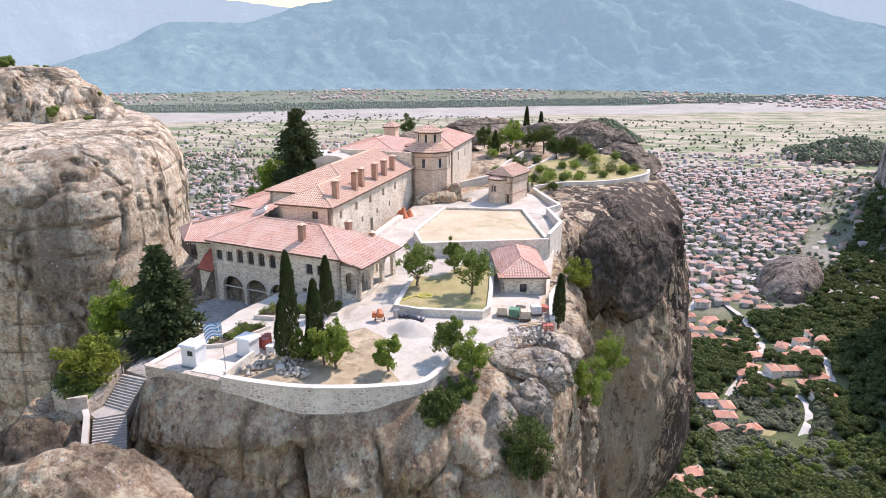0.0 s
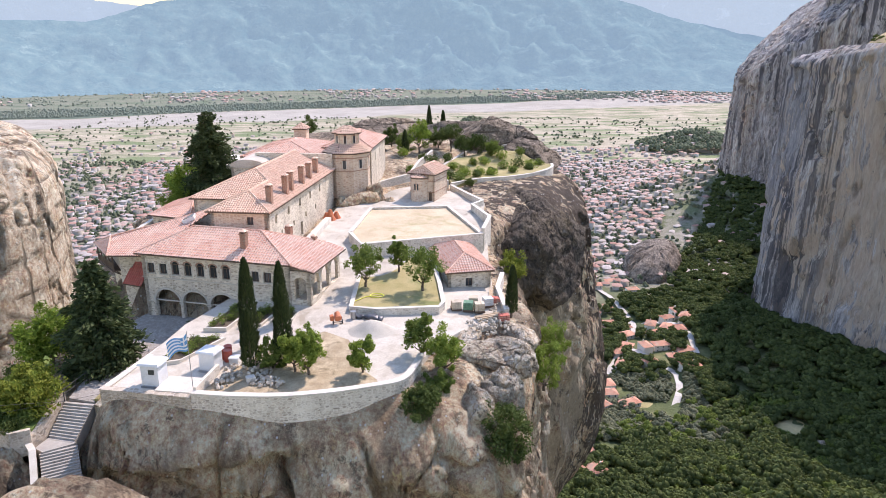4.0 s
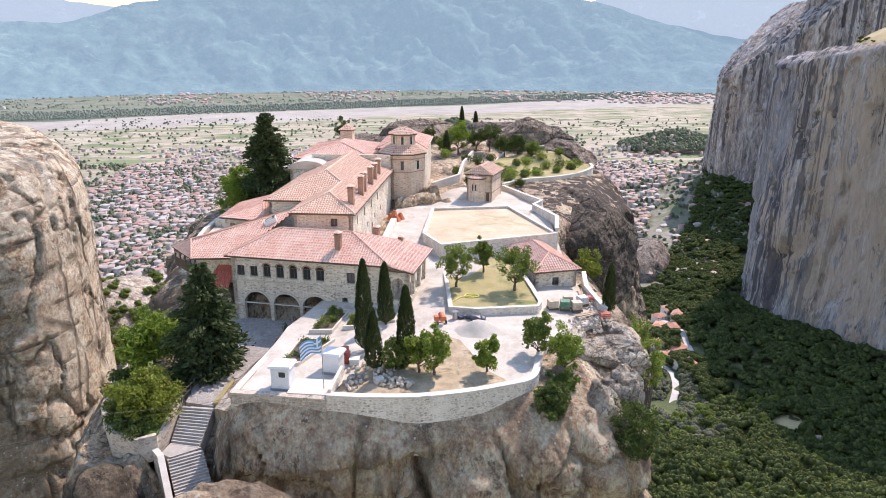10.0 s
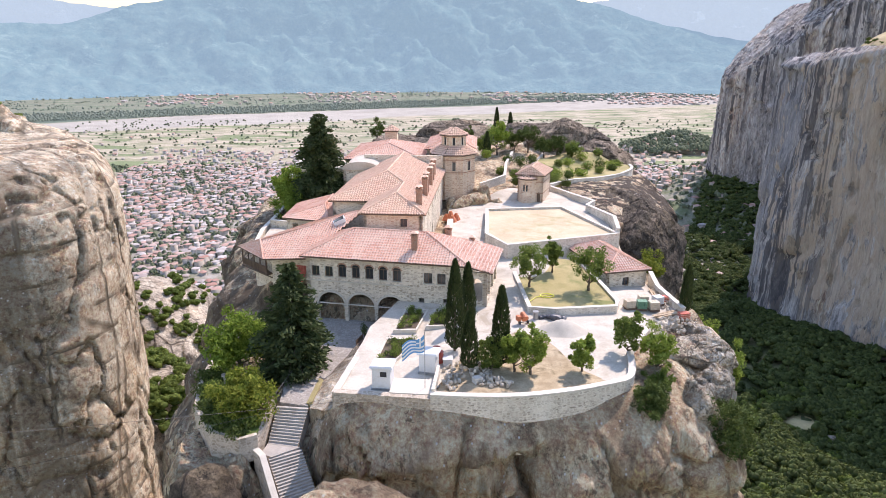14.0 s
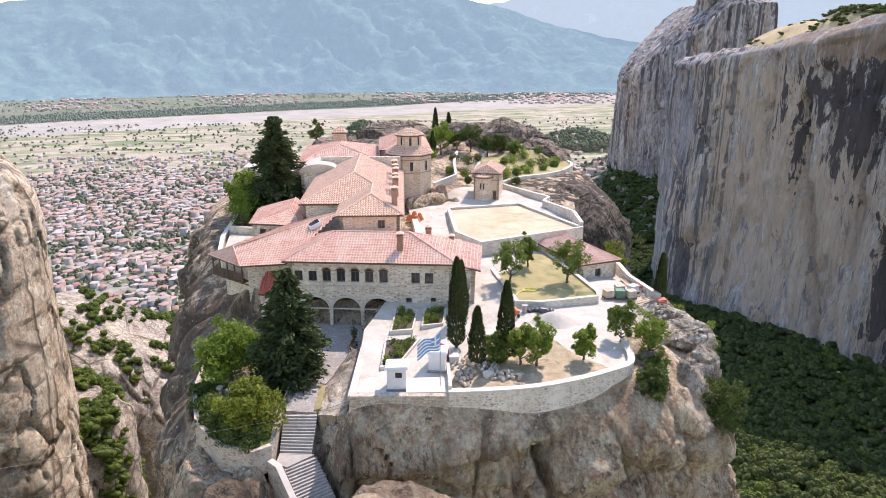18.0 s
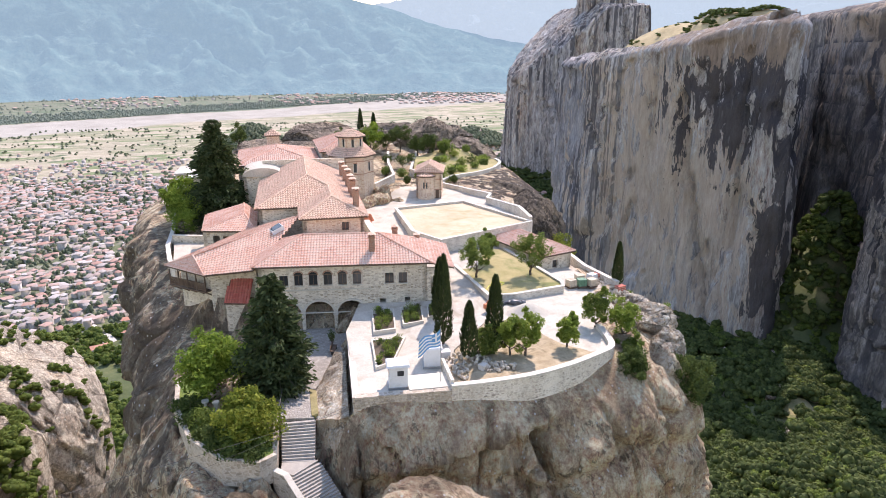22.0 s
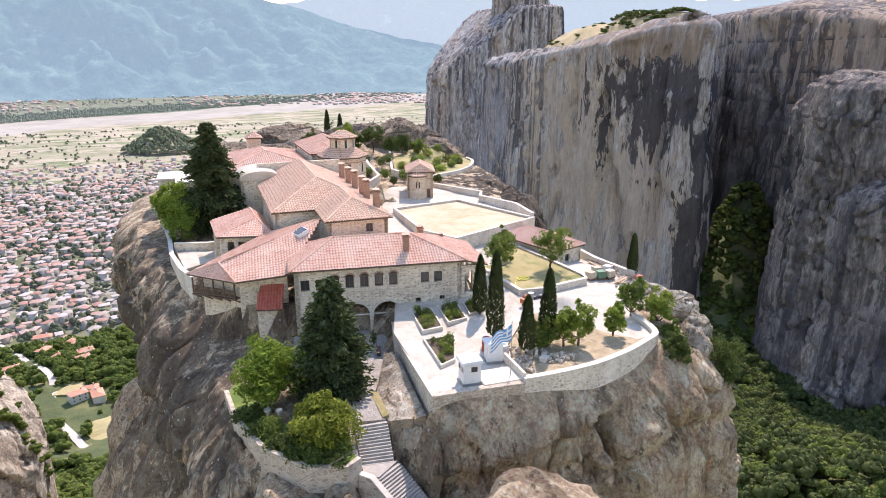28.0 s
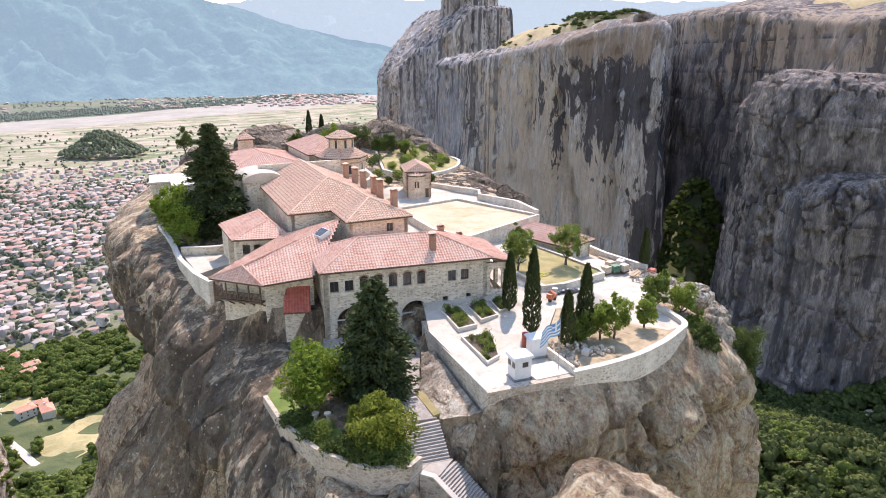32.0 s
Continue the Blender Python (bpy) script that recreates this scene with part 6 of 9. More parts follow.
cypress(-10.15, 3.0, -5.2, 9.8, 0.95, 1)
cypress(-8.6, 9.4, -5.0, 7.2, 0.85, 2)
cypress(-5.8, -0.4, -5.2, 8.3, 0.95, 3)
cypress(-8.85, -1.3, -5.2, 6.2, 0.85, 4)
cypress(17.0, 13.6, -5.4, 6.0, 0.7, 5)
fir(-27.2, 5.9, -8.6, 12.2, 3.9, 6, "tall dense dark conifer in the forecourt garden", 0.1, tiers=24, fill=110, droop=0.4)
fir(-32.0, 54.9, -2.6, 16.6, 5.2, 7, "broad dark fir towering beside the cell building", 0.05, tiers=28, fill=130, droop=0.3)
broad_tree(-0.6, 18.9, -4.0, 5.6, 2.2, 11, LEAF_MID, label="small round-headed tree on the lawn", group="lawn trees")
broad_tree(6.5, 17.7, -4.0, 5.8, 2.5, 12, LEAF_MID, label="small round-headed tree on the lawn", group="lawn trees")
broad_tree(-3.1, -2.2, -5.2, 4.7, 1.7, 13, LEAF_LIGHT, label="young fruit tree in the earth bed", group="young fruit trees")
broad_tree(1.9, -1.5, -5.2, 3.7, 1.4, 14, LEAF_LIGHT, label="young fruit tree in the earth bed", group="young fruit trees")
broad_tree(-33.4, 6.6, -9.6, 6.7, 3.5, 15, LEAF_LIME, label="leafy maple in the lower garden", density=1.8, leafsize=0.19, trunk_h=0.3)
broad_tree(-30.6, -2.6, -9.6, 5.0, 3.1, 16, LEAF_YEL, label="yellow-green flowering tree above the garden wall", density=1.8, leafsize=0.17, trunk_h=0.15)
broad_tree(-38.2, 57.5, -3.4, 7.6, 3.2, 17, LEAF_LIME, label="bright green tree beside the fir", density=1.6, leafsize=0.22, trunk_h=0.15)
broad_tree(1.2, 93.8, 0.5, 7.3, 3.2, 18, LEAF_LIME, label="round bright tree on the rear hill", leafsize=0.17)
broad_tree(7.5, -4.9, -8.2, 3.4, 1.9, 19, LEAF_DARK, name="shrub", label="dense dark shrub on the rock edge", trunk_h=0.1, density=1.7)
broad_tree(15.4, -4.2, -12.5, 5.4, 2.6, 20, LEAF_DARK, name="shrub", label="dense dark shrub on the rock edge", trunk_h=0.1, density=1.8)
for i, (x, y, z, h) in enumerate(((2.5, 112.9, 2.0, 7.4), (6.0, 113.5, 2.0, 6.2), (-1.5, 88.0, 1.0, 5.5))):
    cypress(x, y, z, h, 0.8, 40 + i)
boulder(16.5, 103, 0.5, 9, 5.5, 7.6, 21.0, 10, HROCK, 0.25, "bare weathered rock hump on the rear hill", "rear rocks", 4)
boulder(25.5, 99, -1.6, 5.5, 5, 6.0, 22.0, 10, HROCK, 0.25, "bare weathered rock hump on the rear hill", "rear rocks", 4)


# ---------------------------------------------------------------- the town in the valley, far woods
def stuff_mesh(name, verts, faces_n, material, label, category):
    """Many alike pieces as one mesh from arrays; all faces have the same number of corners."""
    me = bpy.data.meshes.new(name)
    nv, k = len(verts), faces_n.shape[1]
    me.vertices.add(nv)
    me.vertices.foreach_set("co", verts.astype(np.float32).ravel())
    me.loops.add(faces_n.size)
    me.loops.foreach_set("vertex_index", faces_n.astype(np.int32).ravel())
    me.polygons.add(len(faces_n))
    me.polygons.foreach_set("loop_start", np.arange(0, faces_n.size, k, dtype=np.int32))
    me.update()
    me.validate()
    me.materials.append(material)
    return tagged(new(name, me), label, category, kind="stuff")


def repeat(proto_v, proto_f, places, scales, turns):
    """Copies of a small prototype at many places, as arrays."""
    v, f = np.array(proto_v, float), np.array(proto_f, int)
    c, s = np.cos(turns)[:, None], np.sin(turns)[:, None]
    sv = v[None] * scales[:, None, :]
    x, y = sv[:, :, 0] * c - sv[:, :, 1] * s, sv[:, :, 0] * s + sv[:, :, 1] * c
    out = np.stack([x, y, sv[:, :, 2]], -1) + places[:, None, :]
    ff = f[None] + (np.arange(len(places)) * len(v))[:, None, None]
    return out.reshape(-1, 3), ff.reshape(-1, f.shape[1])


def town_mat(name, stops):
    m, n, l, p = nodes_of(name)
    g = n.new("ShaderNodeNewGeometry")
    r = ramp_node(n, stops)
    l.new(g.outputs["Random Per Island"], r.inputs[0])
    col = mix_node(n, l, 0.3, r.outputs[0], noise_node(n, l, coords(n, l), 0.4, 4, 0.7), "OVERLAY")
    l.new(col, p.inputs["Base Color"])
    p.inputs["Roughness"].default_value = 0.85
    return m


# roof and wall tones set close together, in place of haze over the town
TOWN_ROOF = town_mat("town_roof_tiles", [(0.0, (0.35, 0.185, 0.145)), (0.25, (0.42, 0.265, 0.22)), (0.5, (0.45, 0.33, 0.29)), (0.66, (0.32, 0.28, 0.26)), (0.8, (0.42, 0.375, 0.35)), (1.0, (0.48, 0.44, 0.42))])
TOWN_WALL = town_mat("town_render", [(0.0, (0.40, 0.36, 0.32)), (0.5, (0.52, 0.48, 0.44)), (0.8, (0.46, 0.39, 0.32)), (1.0, (0.57, 0.55, 0.53))])
rs = np.random.RandomState(5)


def in_town(x, y):
    if y < 640 or y > 1750:
        return 0.0
    mid = 0.9 if 660 < y < 1500 else 0.35
    if x < -620 - 0.1 * (y - 640) or x > 190 + 0.42 * (y - 640):
        mid *= 0.25
    if -150 < x < 100 and y < 700:
        mid *= 0.5
    return mid * (0.55 + 0.45 * min(1, max(0, 1.6 * (fbm(x / 170, y / 170, 4, 3) + 0.35))))


spots = []
for gy in range(640, 2300, 12):
    for gx in range(-1300, 1100, 12):
        x, y = gx + rs.uniform(-5, 5) + (gy % 2) * 8, gy + rs.uniform(-5, 5)
        k = in_town(x, y) if y < 1750 else (0.02 if y < 2150 else 0.0) * (fbm(x / 260, y / 260, 9, 2) > 0.1)
        if rs.rand() < k:
            spots.append((x, y))
spots = np.array(spots)
zs = np.array([land_z(x, y) for x, y in spots])
w, d, h = rs.uniform(5.5, 11.5, len(spots)), rs.uniform(5, 9, len(spots)), rs.choice([3.2, 4.6, 6.2, 9.0], len(spots), p=[0.35, 0.3, 0.25, 0.1])
turns = np.where(rs.rand(len(spots)) < 0.8, radians(18), radians(55)) + rs.normal(0, 0.3, len(spots))
cube_v = [(-0.5, -0.5, -0.6), (0.5, -0.5, -0.6), (0.5, 0.5, -0.6), (-0.5, 0.5, -0.6), (-0.5, -0.5, 1), (0.5, -0.5, 1), (0.5, 0.5, 1), (-0.5, 0.5, 1)]
cube_f = [(0, 1, 5, 4), (1, 2, 6, 5), (2, 3, 7, 6), (3, 0, 4, 7), (4, 5, 6, 7)]
pl = np.c_[spots, zs]
v, f = repeat(cube_v, cube_f, pl, np.c_[w, d, h], turns)
stuff_mesh("town_walls", v, f, TOWN_WALL, "pale rendered house walls of the valley town", "town")
roof_v = [(-0.6, -0.6, 0), (0.6, -0.6, 0), (0.6, 0.6, 0), (-0.6, 0.6, 0), (-0.22, 0, 1), (0.22, 0, 1)]
roof_f = [(0, 1, 5), (0, 5, 4), (2, 3, 4), (2, 4, 5), (1, 2, 5), (3, 0, 4)]
v, f = repeat(roof_v, roof_f, pl + np.c_[0 * h, 0 * h, h], np.c_[w, d, rs.choice([0.2, 1.4, 1.9, 2.4], len(w), p=[0.2, 0.2, 0.3, 0.3])], turns)
stuff_mesh("town_roofs", v, f, TOWN_ROOF, "pinkish tiled roofs of the valley town", "town")


fv = []
while len(fv) < 620:
    a, r = radians(rs.choice([17, 17, 17, 21, 6, -8, -20, -38]) + rs.normal(0, 2.4)), rs.uniform(3350, 4090)
    fv.append((r * math.sin(a), r * math.cos(a) - 60, -250.0))
fv, n_fv = np.array(fv), len(fv)
fw, fh, ft = rs.uniform(9, 20, (n_fv, 2)), rs.uniform(4, 9, n_fv), rs.uniform(0, 3.1, n_fv)
v, f = repeat(cube_v, cube_f, fv, np.c_[fw, fh], ft)
stuff_mesh("far_village_walls", v, f, TOWN_WALL, "pale houses of villages across the river", "village")
v, f = repeat(roof_v, roof_f, fv + np.c_[0 * fh, 0 * fh, fh], np.c_[fw, np.full(n_fv, 3.0)], ft)
stuff_mesh("far_village_roofs", v, f, TOWN_ROOF, "tiled roofs of villages across the river", "village")


def clump_proto(seed, sprays, size, flat=0.8):
    """A lumpy tree head of separate leaf sprays, one unit wide."""
    rng = random.Random(seed)
    lobes = [(rng.uniform(-0.28, 0.28), rng.uniform(-0.28, 0.28), rng.uniform(0.3, 0.72), rng.uniform(0.18, 0.32)) for _ in range(7)]
    vs, fs = [], []
    for lx, ly, lz, lr in lobes:
        k, side = len(vs), 5
        for j in range(4):
            th = math.pi * (0.14 + 0.72 * j / 3)
            for i in range(side):
                a = 2 * math.pi * (i + 0.5 * (j % 2)) / side
                g = lr * rng.uniform(0.8, 1.02)
                vs.append((lx + g * math.sin(th) * math.cos(a), ly + g * math.sin(th) * math.sin(a), lz + flat * g * math.cos(th)))
        for j in range(3):
            for i in range(side):
                fs.append((k + j * side + i, k + (j + 1) * side + i, k + (j + 1) * side + (i + 1) % side, k + j * side + (i + 1) % side))
        fs.append((k, k + 1, k + 2, k + 3))
    for i in range(sprays):
        lx, ly, lz, lr = lobes[i % 7]
        dv = Vector((rng.gauss(0, 1), rng.gauss(0, 1), rng.gauss(0.35, 1))).normalized()
        c = Vector((lx, ly, lz)) + Vector((dv.x, dv.y, dv.z * flat)) * lr
        t = (dv + Vector((rng.gauss(0, 0.22), rng.gauss(0, 0.22), rng.gauss(0, 0.22)))).normalized()
        u = t.orthogonal().normalized()
        u.rotate(Matrix.Rotation(rng.random() * 6.28, 3, t))
        q = t.cross(u)
        s = size * rng.uniform(0.6, 1.3)
        k = len(vs)
        vs += [tuple(c - u * s), tuple(c + q * s * 0.7 + t * s * 0.25), tuple(c + u * s), tuple(c - q * s * 0.7 + t * s * 0.25)]
        fs.append((k, k + 1, k + 2, k + 3))
    return vs, fs


def far_clump(seed):
    """A small lumpy tree head for the far plain."""
    rng = random.Random(seed)
    vs, fs = [], []
    for lx, ly, lz, lr in ((0, 0, 0.5, 0.42), (0.24, 0.1, 0.38, 0.3), (-0.2, 0.18, 0.36, 0.3), (0.02, -0.25, 0.42, 0.28)):
        k = len(vs)
        for th in (0.25, 1.0, 1.9):
            for i in range(6):
                a, g = 1.047 * i + th, lr * rng.uniform(0.75, 1.1)
                vs.append((lx + g * math.sin(th) * math.cos(a), ly + g * math.sin(th) * math.sin(a), lz + g * math.cos(th)))
        for j in range(2):
            for i in range(6):
                fs.append((k + j * 6 + i, k + j * 6 + 6 + i, k + j * 6 + 6 + (i + 1) % 6, k + j * 6 + (i + 1) % 6))
        fs += [(k, k + 1, k + 2, k + 3), (k, k + 3, k + 4, k + 5)]
    return vs, fs


WOOD_DARK = leaf_mat("oak_wood_foliage", (0.048, 0.073, 0.023), (0.14, 0.177, 0.054), 0.32)
WOOD_OLIVE = leaf_mat("olive_grove_foliage", (0.13, 0.145, 0.085), (0.23, 0.24, 0.15), 0.2)
# leaf tones of the far plain lightened to stand for haze
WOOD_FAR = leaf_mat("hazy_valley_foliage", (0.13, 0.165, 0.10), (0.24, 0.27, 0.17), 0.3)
# river-bank trees paled towards grey, the haze put into the leaf colour
WOOD_RIVER = leaf_mat("haze_paled_river_foliage", (0.22, 0.27, 0.22), (0.32, 0.36, 0.29), 0.3)
CLEAR = [((96, 312), 13), ((128, 408), 14), ((176, 470), 18), ((196, 545), 24), ((135, 585), 30), ((150, 650), 38), ((170, 505), 12), ((210, 470), 14), ((-110, 470), 22), ((-85, 390), 20), ((-165, 520), 26), ((-60, 440), 16)]


ROADS = ([(160, 800), (150, 709), (172, 640), (181, 574), (170, 530), (157, 498), (170, 461), (182, 440), (176, 405), (160, 372)], [(181, 574), (200, 560), (215, 520), (210, 470)], [(150, 709), (128, 650), (120, 590), (150, 560), (181, 574)], [(157, 498), (128, 440), (112, 420)], [(-200, 700), (-130, 560), (-120, 480), (-90, 400)])
FIELDS = ((152, 385, 15, 10), (72, 298, 13, 16), (-98, 388, 18, 13), (-70, 440, 24, 34), (-110, 520, 16, 10), (300, 236, 12, 9), (225, 330, 10, 16))


def woods(name, count, xr, yr, seed, size, proto, material, label, keep):
    r = np.random.RandomState(seed)
    got = []
    while len(got) < count:
        x, y = r.uniform(*xr), r.uniform(*yr)
        if r.rand() > keep(x, y) or any((x - cx) ** 2 + (y - cy) ** 2 < rad * rad for (cx, cy), rad in CLEAR):
            continue
        if any(line_gap(rd, x, y) < 5.5 for rd in ROADS if abs(x) < 330 and y < 900) or any(((x - cx) / rx) ** 2 + ((y - cy) / ry) ** 2 < 1 for cx, cy, rx, ry in FIELDS):
            continue
        got.append((x, y, land_z(x, y) - 0.6))
    got = np.array(got)
    sc = r.uniform(*size, len(got))
    v, f = repeat(*proto, got, np.c_[sc, sc, sc * r.uniform(0.8, 1.15, len(got))], r.uniform(0, 6.28, len(got)))
    stuff_mesh(name, v, f, material, label, "woods")


def east_keep(x, y):
    if x < 40 or math.hypot(x, y - 50) < 60:
        return 0
    if y < 760 and y > 100 and x > 366:
        return 0.0
    if y > 640 and x < 60 + 0.5 * (y - 300):
        return 0.0
    olive = 100 < x < 190 and 330 < y < 440
    return 0.03 if olive else 0.45 + 0.55 * (fbm(x / 50, y / 50, 1, 3) > -0.25)


woods("oak_woods", 8600, (40, 520), (60, 1060), 3, (6.5, 12.5), clump_proto(1, 80, 0.085), WOOD_DARK, "dense dark green oak woods on the valley slopes", east_keep)
woods("olive_grove", 1000, (100, 190), (325, 445), 4, (5.0, 7.5), clump_proto(2, 60, 0.09), WOOD_OLIVE, "grey-green olive grove on the valley slope", lambda x, y: 1.0)
woods("scrub_woods", 5600, (-420, 20), (200, 640), 5, (4.5, 11), clump_proto(3, 64, 0.09), LEAF_MID, "green scrub and trees on the western slopes", lambda x, y: 0.12 + 0.88 * (fbm(x / 60, y / 60, 7, 3) > -0.16))
woods("ravine_woods", 4600, (120, 460), (-160, 385), 6, (4.5, 9.5), clump_proto(4, 110, 0.075), LEAF_MID, "green trees in the ravine below the cliffs", lambda x, y: 0.3 + 0.7 * (fbm(x / 40, y / 40, 3, 3) > -0.1))
woods("gully_woods", 300, (375, 455), (312, 388), 16, (6, 12), clump_proto(4, 110, 0.075), LEAF_DARK, "green trees in the gully between the cliffs", lambda x, y: 1.0)
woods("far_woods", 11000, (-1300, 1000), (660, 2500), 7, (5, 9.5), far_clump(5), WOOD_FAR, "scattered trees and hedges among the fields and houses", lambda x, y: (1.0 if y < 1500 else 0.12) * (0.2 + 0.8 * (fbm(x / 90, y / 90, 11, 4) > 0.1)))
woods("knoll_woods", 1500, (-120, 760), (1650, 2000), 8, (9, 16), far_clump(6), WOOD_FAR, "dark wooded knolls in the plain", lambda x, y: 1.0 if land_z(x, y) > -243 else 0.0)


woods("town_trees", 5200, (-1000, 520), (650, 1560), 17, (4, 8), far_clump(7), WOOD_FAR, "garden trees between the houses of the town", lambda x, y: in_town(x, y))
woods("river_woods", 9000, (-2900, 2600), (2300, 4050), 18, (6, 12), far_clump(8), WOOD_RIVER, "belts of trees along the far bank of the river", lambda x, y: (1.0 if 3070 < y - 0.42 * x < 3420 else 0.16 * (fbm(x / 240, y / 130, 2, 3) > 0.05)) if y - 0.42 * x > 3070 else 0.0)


# the nearer hamlet: one house after another
def hamlet_house(x, y, turn, w, d, h, seed):
    ob = thing("village_house", (x, y, land_z(x, y)), "white rendered village house with an orange tiled roof", "house", "hamlet houses", turn=turn)
    part("wall", Pile().box(-w / 2, -d / 2, -4, w / 2, d / 2, h), HAM_WALL, ob)
    e, r = 0.6, 2.2
    x0, x1, y0, y1 = -w / 2 - e, w / 2 + e, -d / 2 - e, d / 2 + e
    p = Pile()
    g = (y1 - y0) / 2
    a, b = (x0 + g, 0, h + r), (x1 - g, 0, h + r)
    p.face((x0, y0, h), (x1, y0, h), b, a).face((x1, y1, h), (x0, y1, h), a, b).face((x1, y0, h), (x1, y1, h), b).face((x0, y1, h), (x0, y0, h), a).face((x0, y0, h - 0.05), (x0, y1, h - 0.05), (x1, y1, h - 0.05), (x1, y0, h - 0.05))
    part("roof", p, HAM_ROOF, ob)
    part("chimney", Pile().box(w * 0.2, 0.4, h + 0.8, w * 0.2 + 0.8, 1.2, h + r + 0.9), HAM_WALL, ob)
    for i in range(3):
        for fl in range(int(h // 2.9)):
            xx = -w / 2 + w * (i + 0.5) / 3
            part("window", Pile().box(xx - 0.5, -d / 2 - 0.05, 0.9 + fl * 2.9, xx + 0.5, -d / 2 + 0.1, 2.2 + fl * 2.9), GLASS, ob)


HAM_WALL = mottled("hamlet_render", (0.62, 0.57, 0.50), (0.76, 0.73, 0.68), 0.1, 2, 0.9, 0.1, 0.02, vary=0.15)
HAM_ROOF = mottled("hamlet_roof_tiles", (0.48, 0.20, 0.13), (0.60, 0.32, 0.22), 0.15, 1.6, 0.8, 0.4, 0.08, (0.42, 0.3, 0.22), 0.1, vary=0.2)
hr = random.Random(8)
for cx, cy, n, spread in ((84, 284, 3, 10), (128, 408, 5, 14), (166, 470, 10, 20), (190, 530, 10, 24), (135, 585, 12, 32), (150, 655, 14, 40), (-95, 490, 3, 12), (-120, 600, 8, 30)):
    done = []
    while len(done) < n:
        x, y = cx + hr.gauss(0, spread * 0.7), cy + hr.gauss(0, spread * 0.7)
        if all(math.hypot(x - a, y - b) > 14 for a, b in done):
            done.append((x, y))
            hamlet_house(x, y, hr.choice((10, 25, 60, 100)) + hr.uniform(-8, 8), hr.uniform(10, 16), hr.uniform(8, 10.5), hr.choice((3.2, 6.0, 6.0)), len(done))

ROADM = mottled("pale_road_surface", (0.48, 0.45, 0.41), (0.60, 0.57, 0.52), 0.05, 1, 0.9, 0.1, 0.05)
for pts in ROADS:
    p = Pile()
    ln = spline_open([(*q, 0) for q in pts], 8)
    for (xa, ya, _), (xb, yb, _) in zip(ln, ln[1:]):
        dd = math.hypot(xb - xa, yb - ya) or 1
        nx, ny = -(yb - ya) / dd * 2.6, (xb - xa) / dd * 2.6
        p.face((xa - nx, ya - ny, land_z(xa, ya) + 0.8), (xb - nx, yb - ny, land_z(xb, yb) + 0.8), (xb + nx, yb + ny, land_z(xb, yb) + 0.8), (xa + nx, ya + ny, land_z(xa, ya) + 0.8))
    tagged(part("road", p, ROADM), "narrow pale road through the hamlet", "road", kind="structure")

# shrubs on the low rocks west of the pillar
r4 = np.random.RandomState(41)
for rock, n, zmin in (("rock_low", 900, -110), ("rock_shoulder", 300, -130), ("rock_west_tall", 40, 0)):
    at = np.array([v.co[:] for v in bpy.data.objects[rock].data.vertices if v.co.z > zmin and fbm(v.co.x / 14, v.co.y / 14, 6, 3) > 0.02])
    at = at[r4.choice(len(at), n)] - np.array([0, 0, 0.5])
    sc = r4.uniform(2.0, 5.5, n)
    v, f = repeat(*clump_proto(9, 110, 0.07), at, np.c_[sc, sc, sc * 0.85], r4.uniform(0, 6.28, n))
    stuff_mesh("rock_shrubs", v, f, LEAF_MID, "green shrubs growing over the low rocks", "shrubs")

# shrubs on the cliff tops and ledges
r9 = np.random.RandomState(12)
HUMPS = ((376, 396, 32, 19, 42, 20), (396, 510, 8, 66, 96, 36), (382, 448, 22, 36, 58, 31), (580, 280, 44, 92, 190, 30))
tops = []
while len(tops) < 520:
    cx, cy, cz, rx, ry, rz = HUMPS[(0, 1, 2, 2, 0, 3)[len(tops) % 6]]
    a, q = r9.uniform(0, 6.28), r9.uniform(0, 0.86) ** 0.5
    x, y = cx + rx * q * math.cos(a), cy + ry * q * math.sin(a)
    if fbm(x / 24, y / 24, 3, 3) > 0.0:
        z = max(hz + hr_ * (1 - math.hypot((x - hx) / ha, (y - hy) / hb) ** 2.2) if math.hypot((x - hx) / ha, (y - hy) / hb) < 1 else -99 for hx, hy, hz, ha, hb, hr_ in HUMPS)
        tops.append((x, y, z - 0.5))
tops = np.array(tops)
sc = r9.uniform(3, 6.5, len(tops))
v, f = repeat(*clump_proto(7, 50, 0.10), tops, np.c_[sc, sc, sc * 0.7], r9.uniform(0, 6.28, len(tops)))
stuff_mesh("cliff_top_shrubs", v, f, LEAF_DARK, "low green shrubs on the grassy cliff top", "shrubs")

FIELD = mottled("dry_field", (0.34, 0.30, 0.14), (0.50, 0.41, 0.22), 0.06, 1.0, 0.95, 0.8, 0.3, (0.22, 0.24, 0.09), 0.05)
for cx, cy, rx, ry in FIELDS:
    ring = [(cx + rx * (1 + 0.2 * math.sin(3 * a + cx)) * math.cos(a), cy + ry * (1 + 0.2 * math.sin(2 * a + cy)) * math.sin(a)) for a in (6.283 * i / 20 for i in range(20))]
    tagged(part("field", sheet_pile(ring, lambda x, y: land_z(x, y) + 0.7, 3.0, 4.0), FIELD), "dry tan field between the trees", "field", kind="structure")

rk = np.random.RandomState(31)
bm = bmesh.new()
bmesh.ops.create_icosphere(bm, subdivisions=2, radius=0.5)
for vt in bm.verts:
    vt.co *= 1 + 0.35 * fbm(vt.co.x * 2.2, vt.co.y * 2.2, vt.co.z * 2.2, 3)
pv, pf = [tuple(vt.co) for vt in bm.verts], [tuple(vt.index for vt in fc.verts) for fc in bm.faces]
bm.free()
spot3 = []
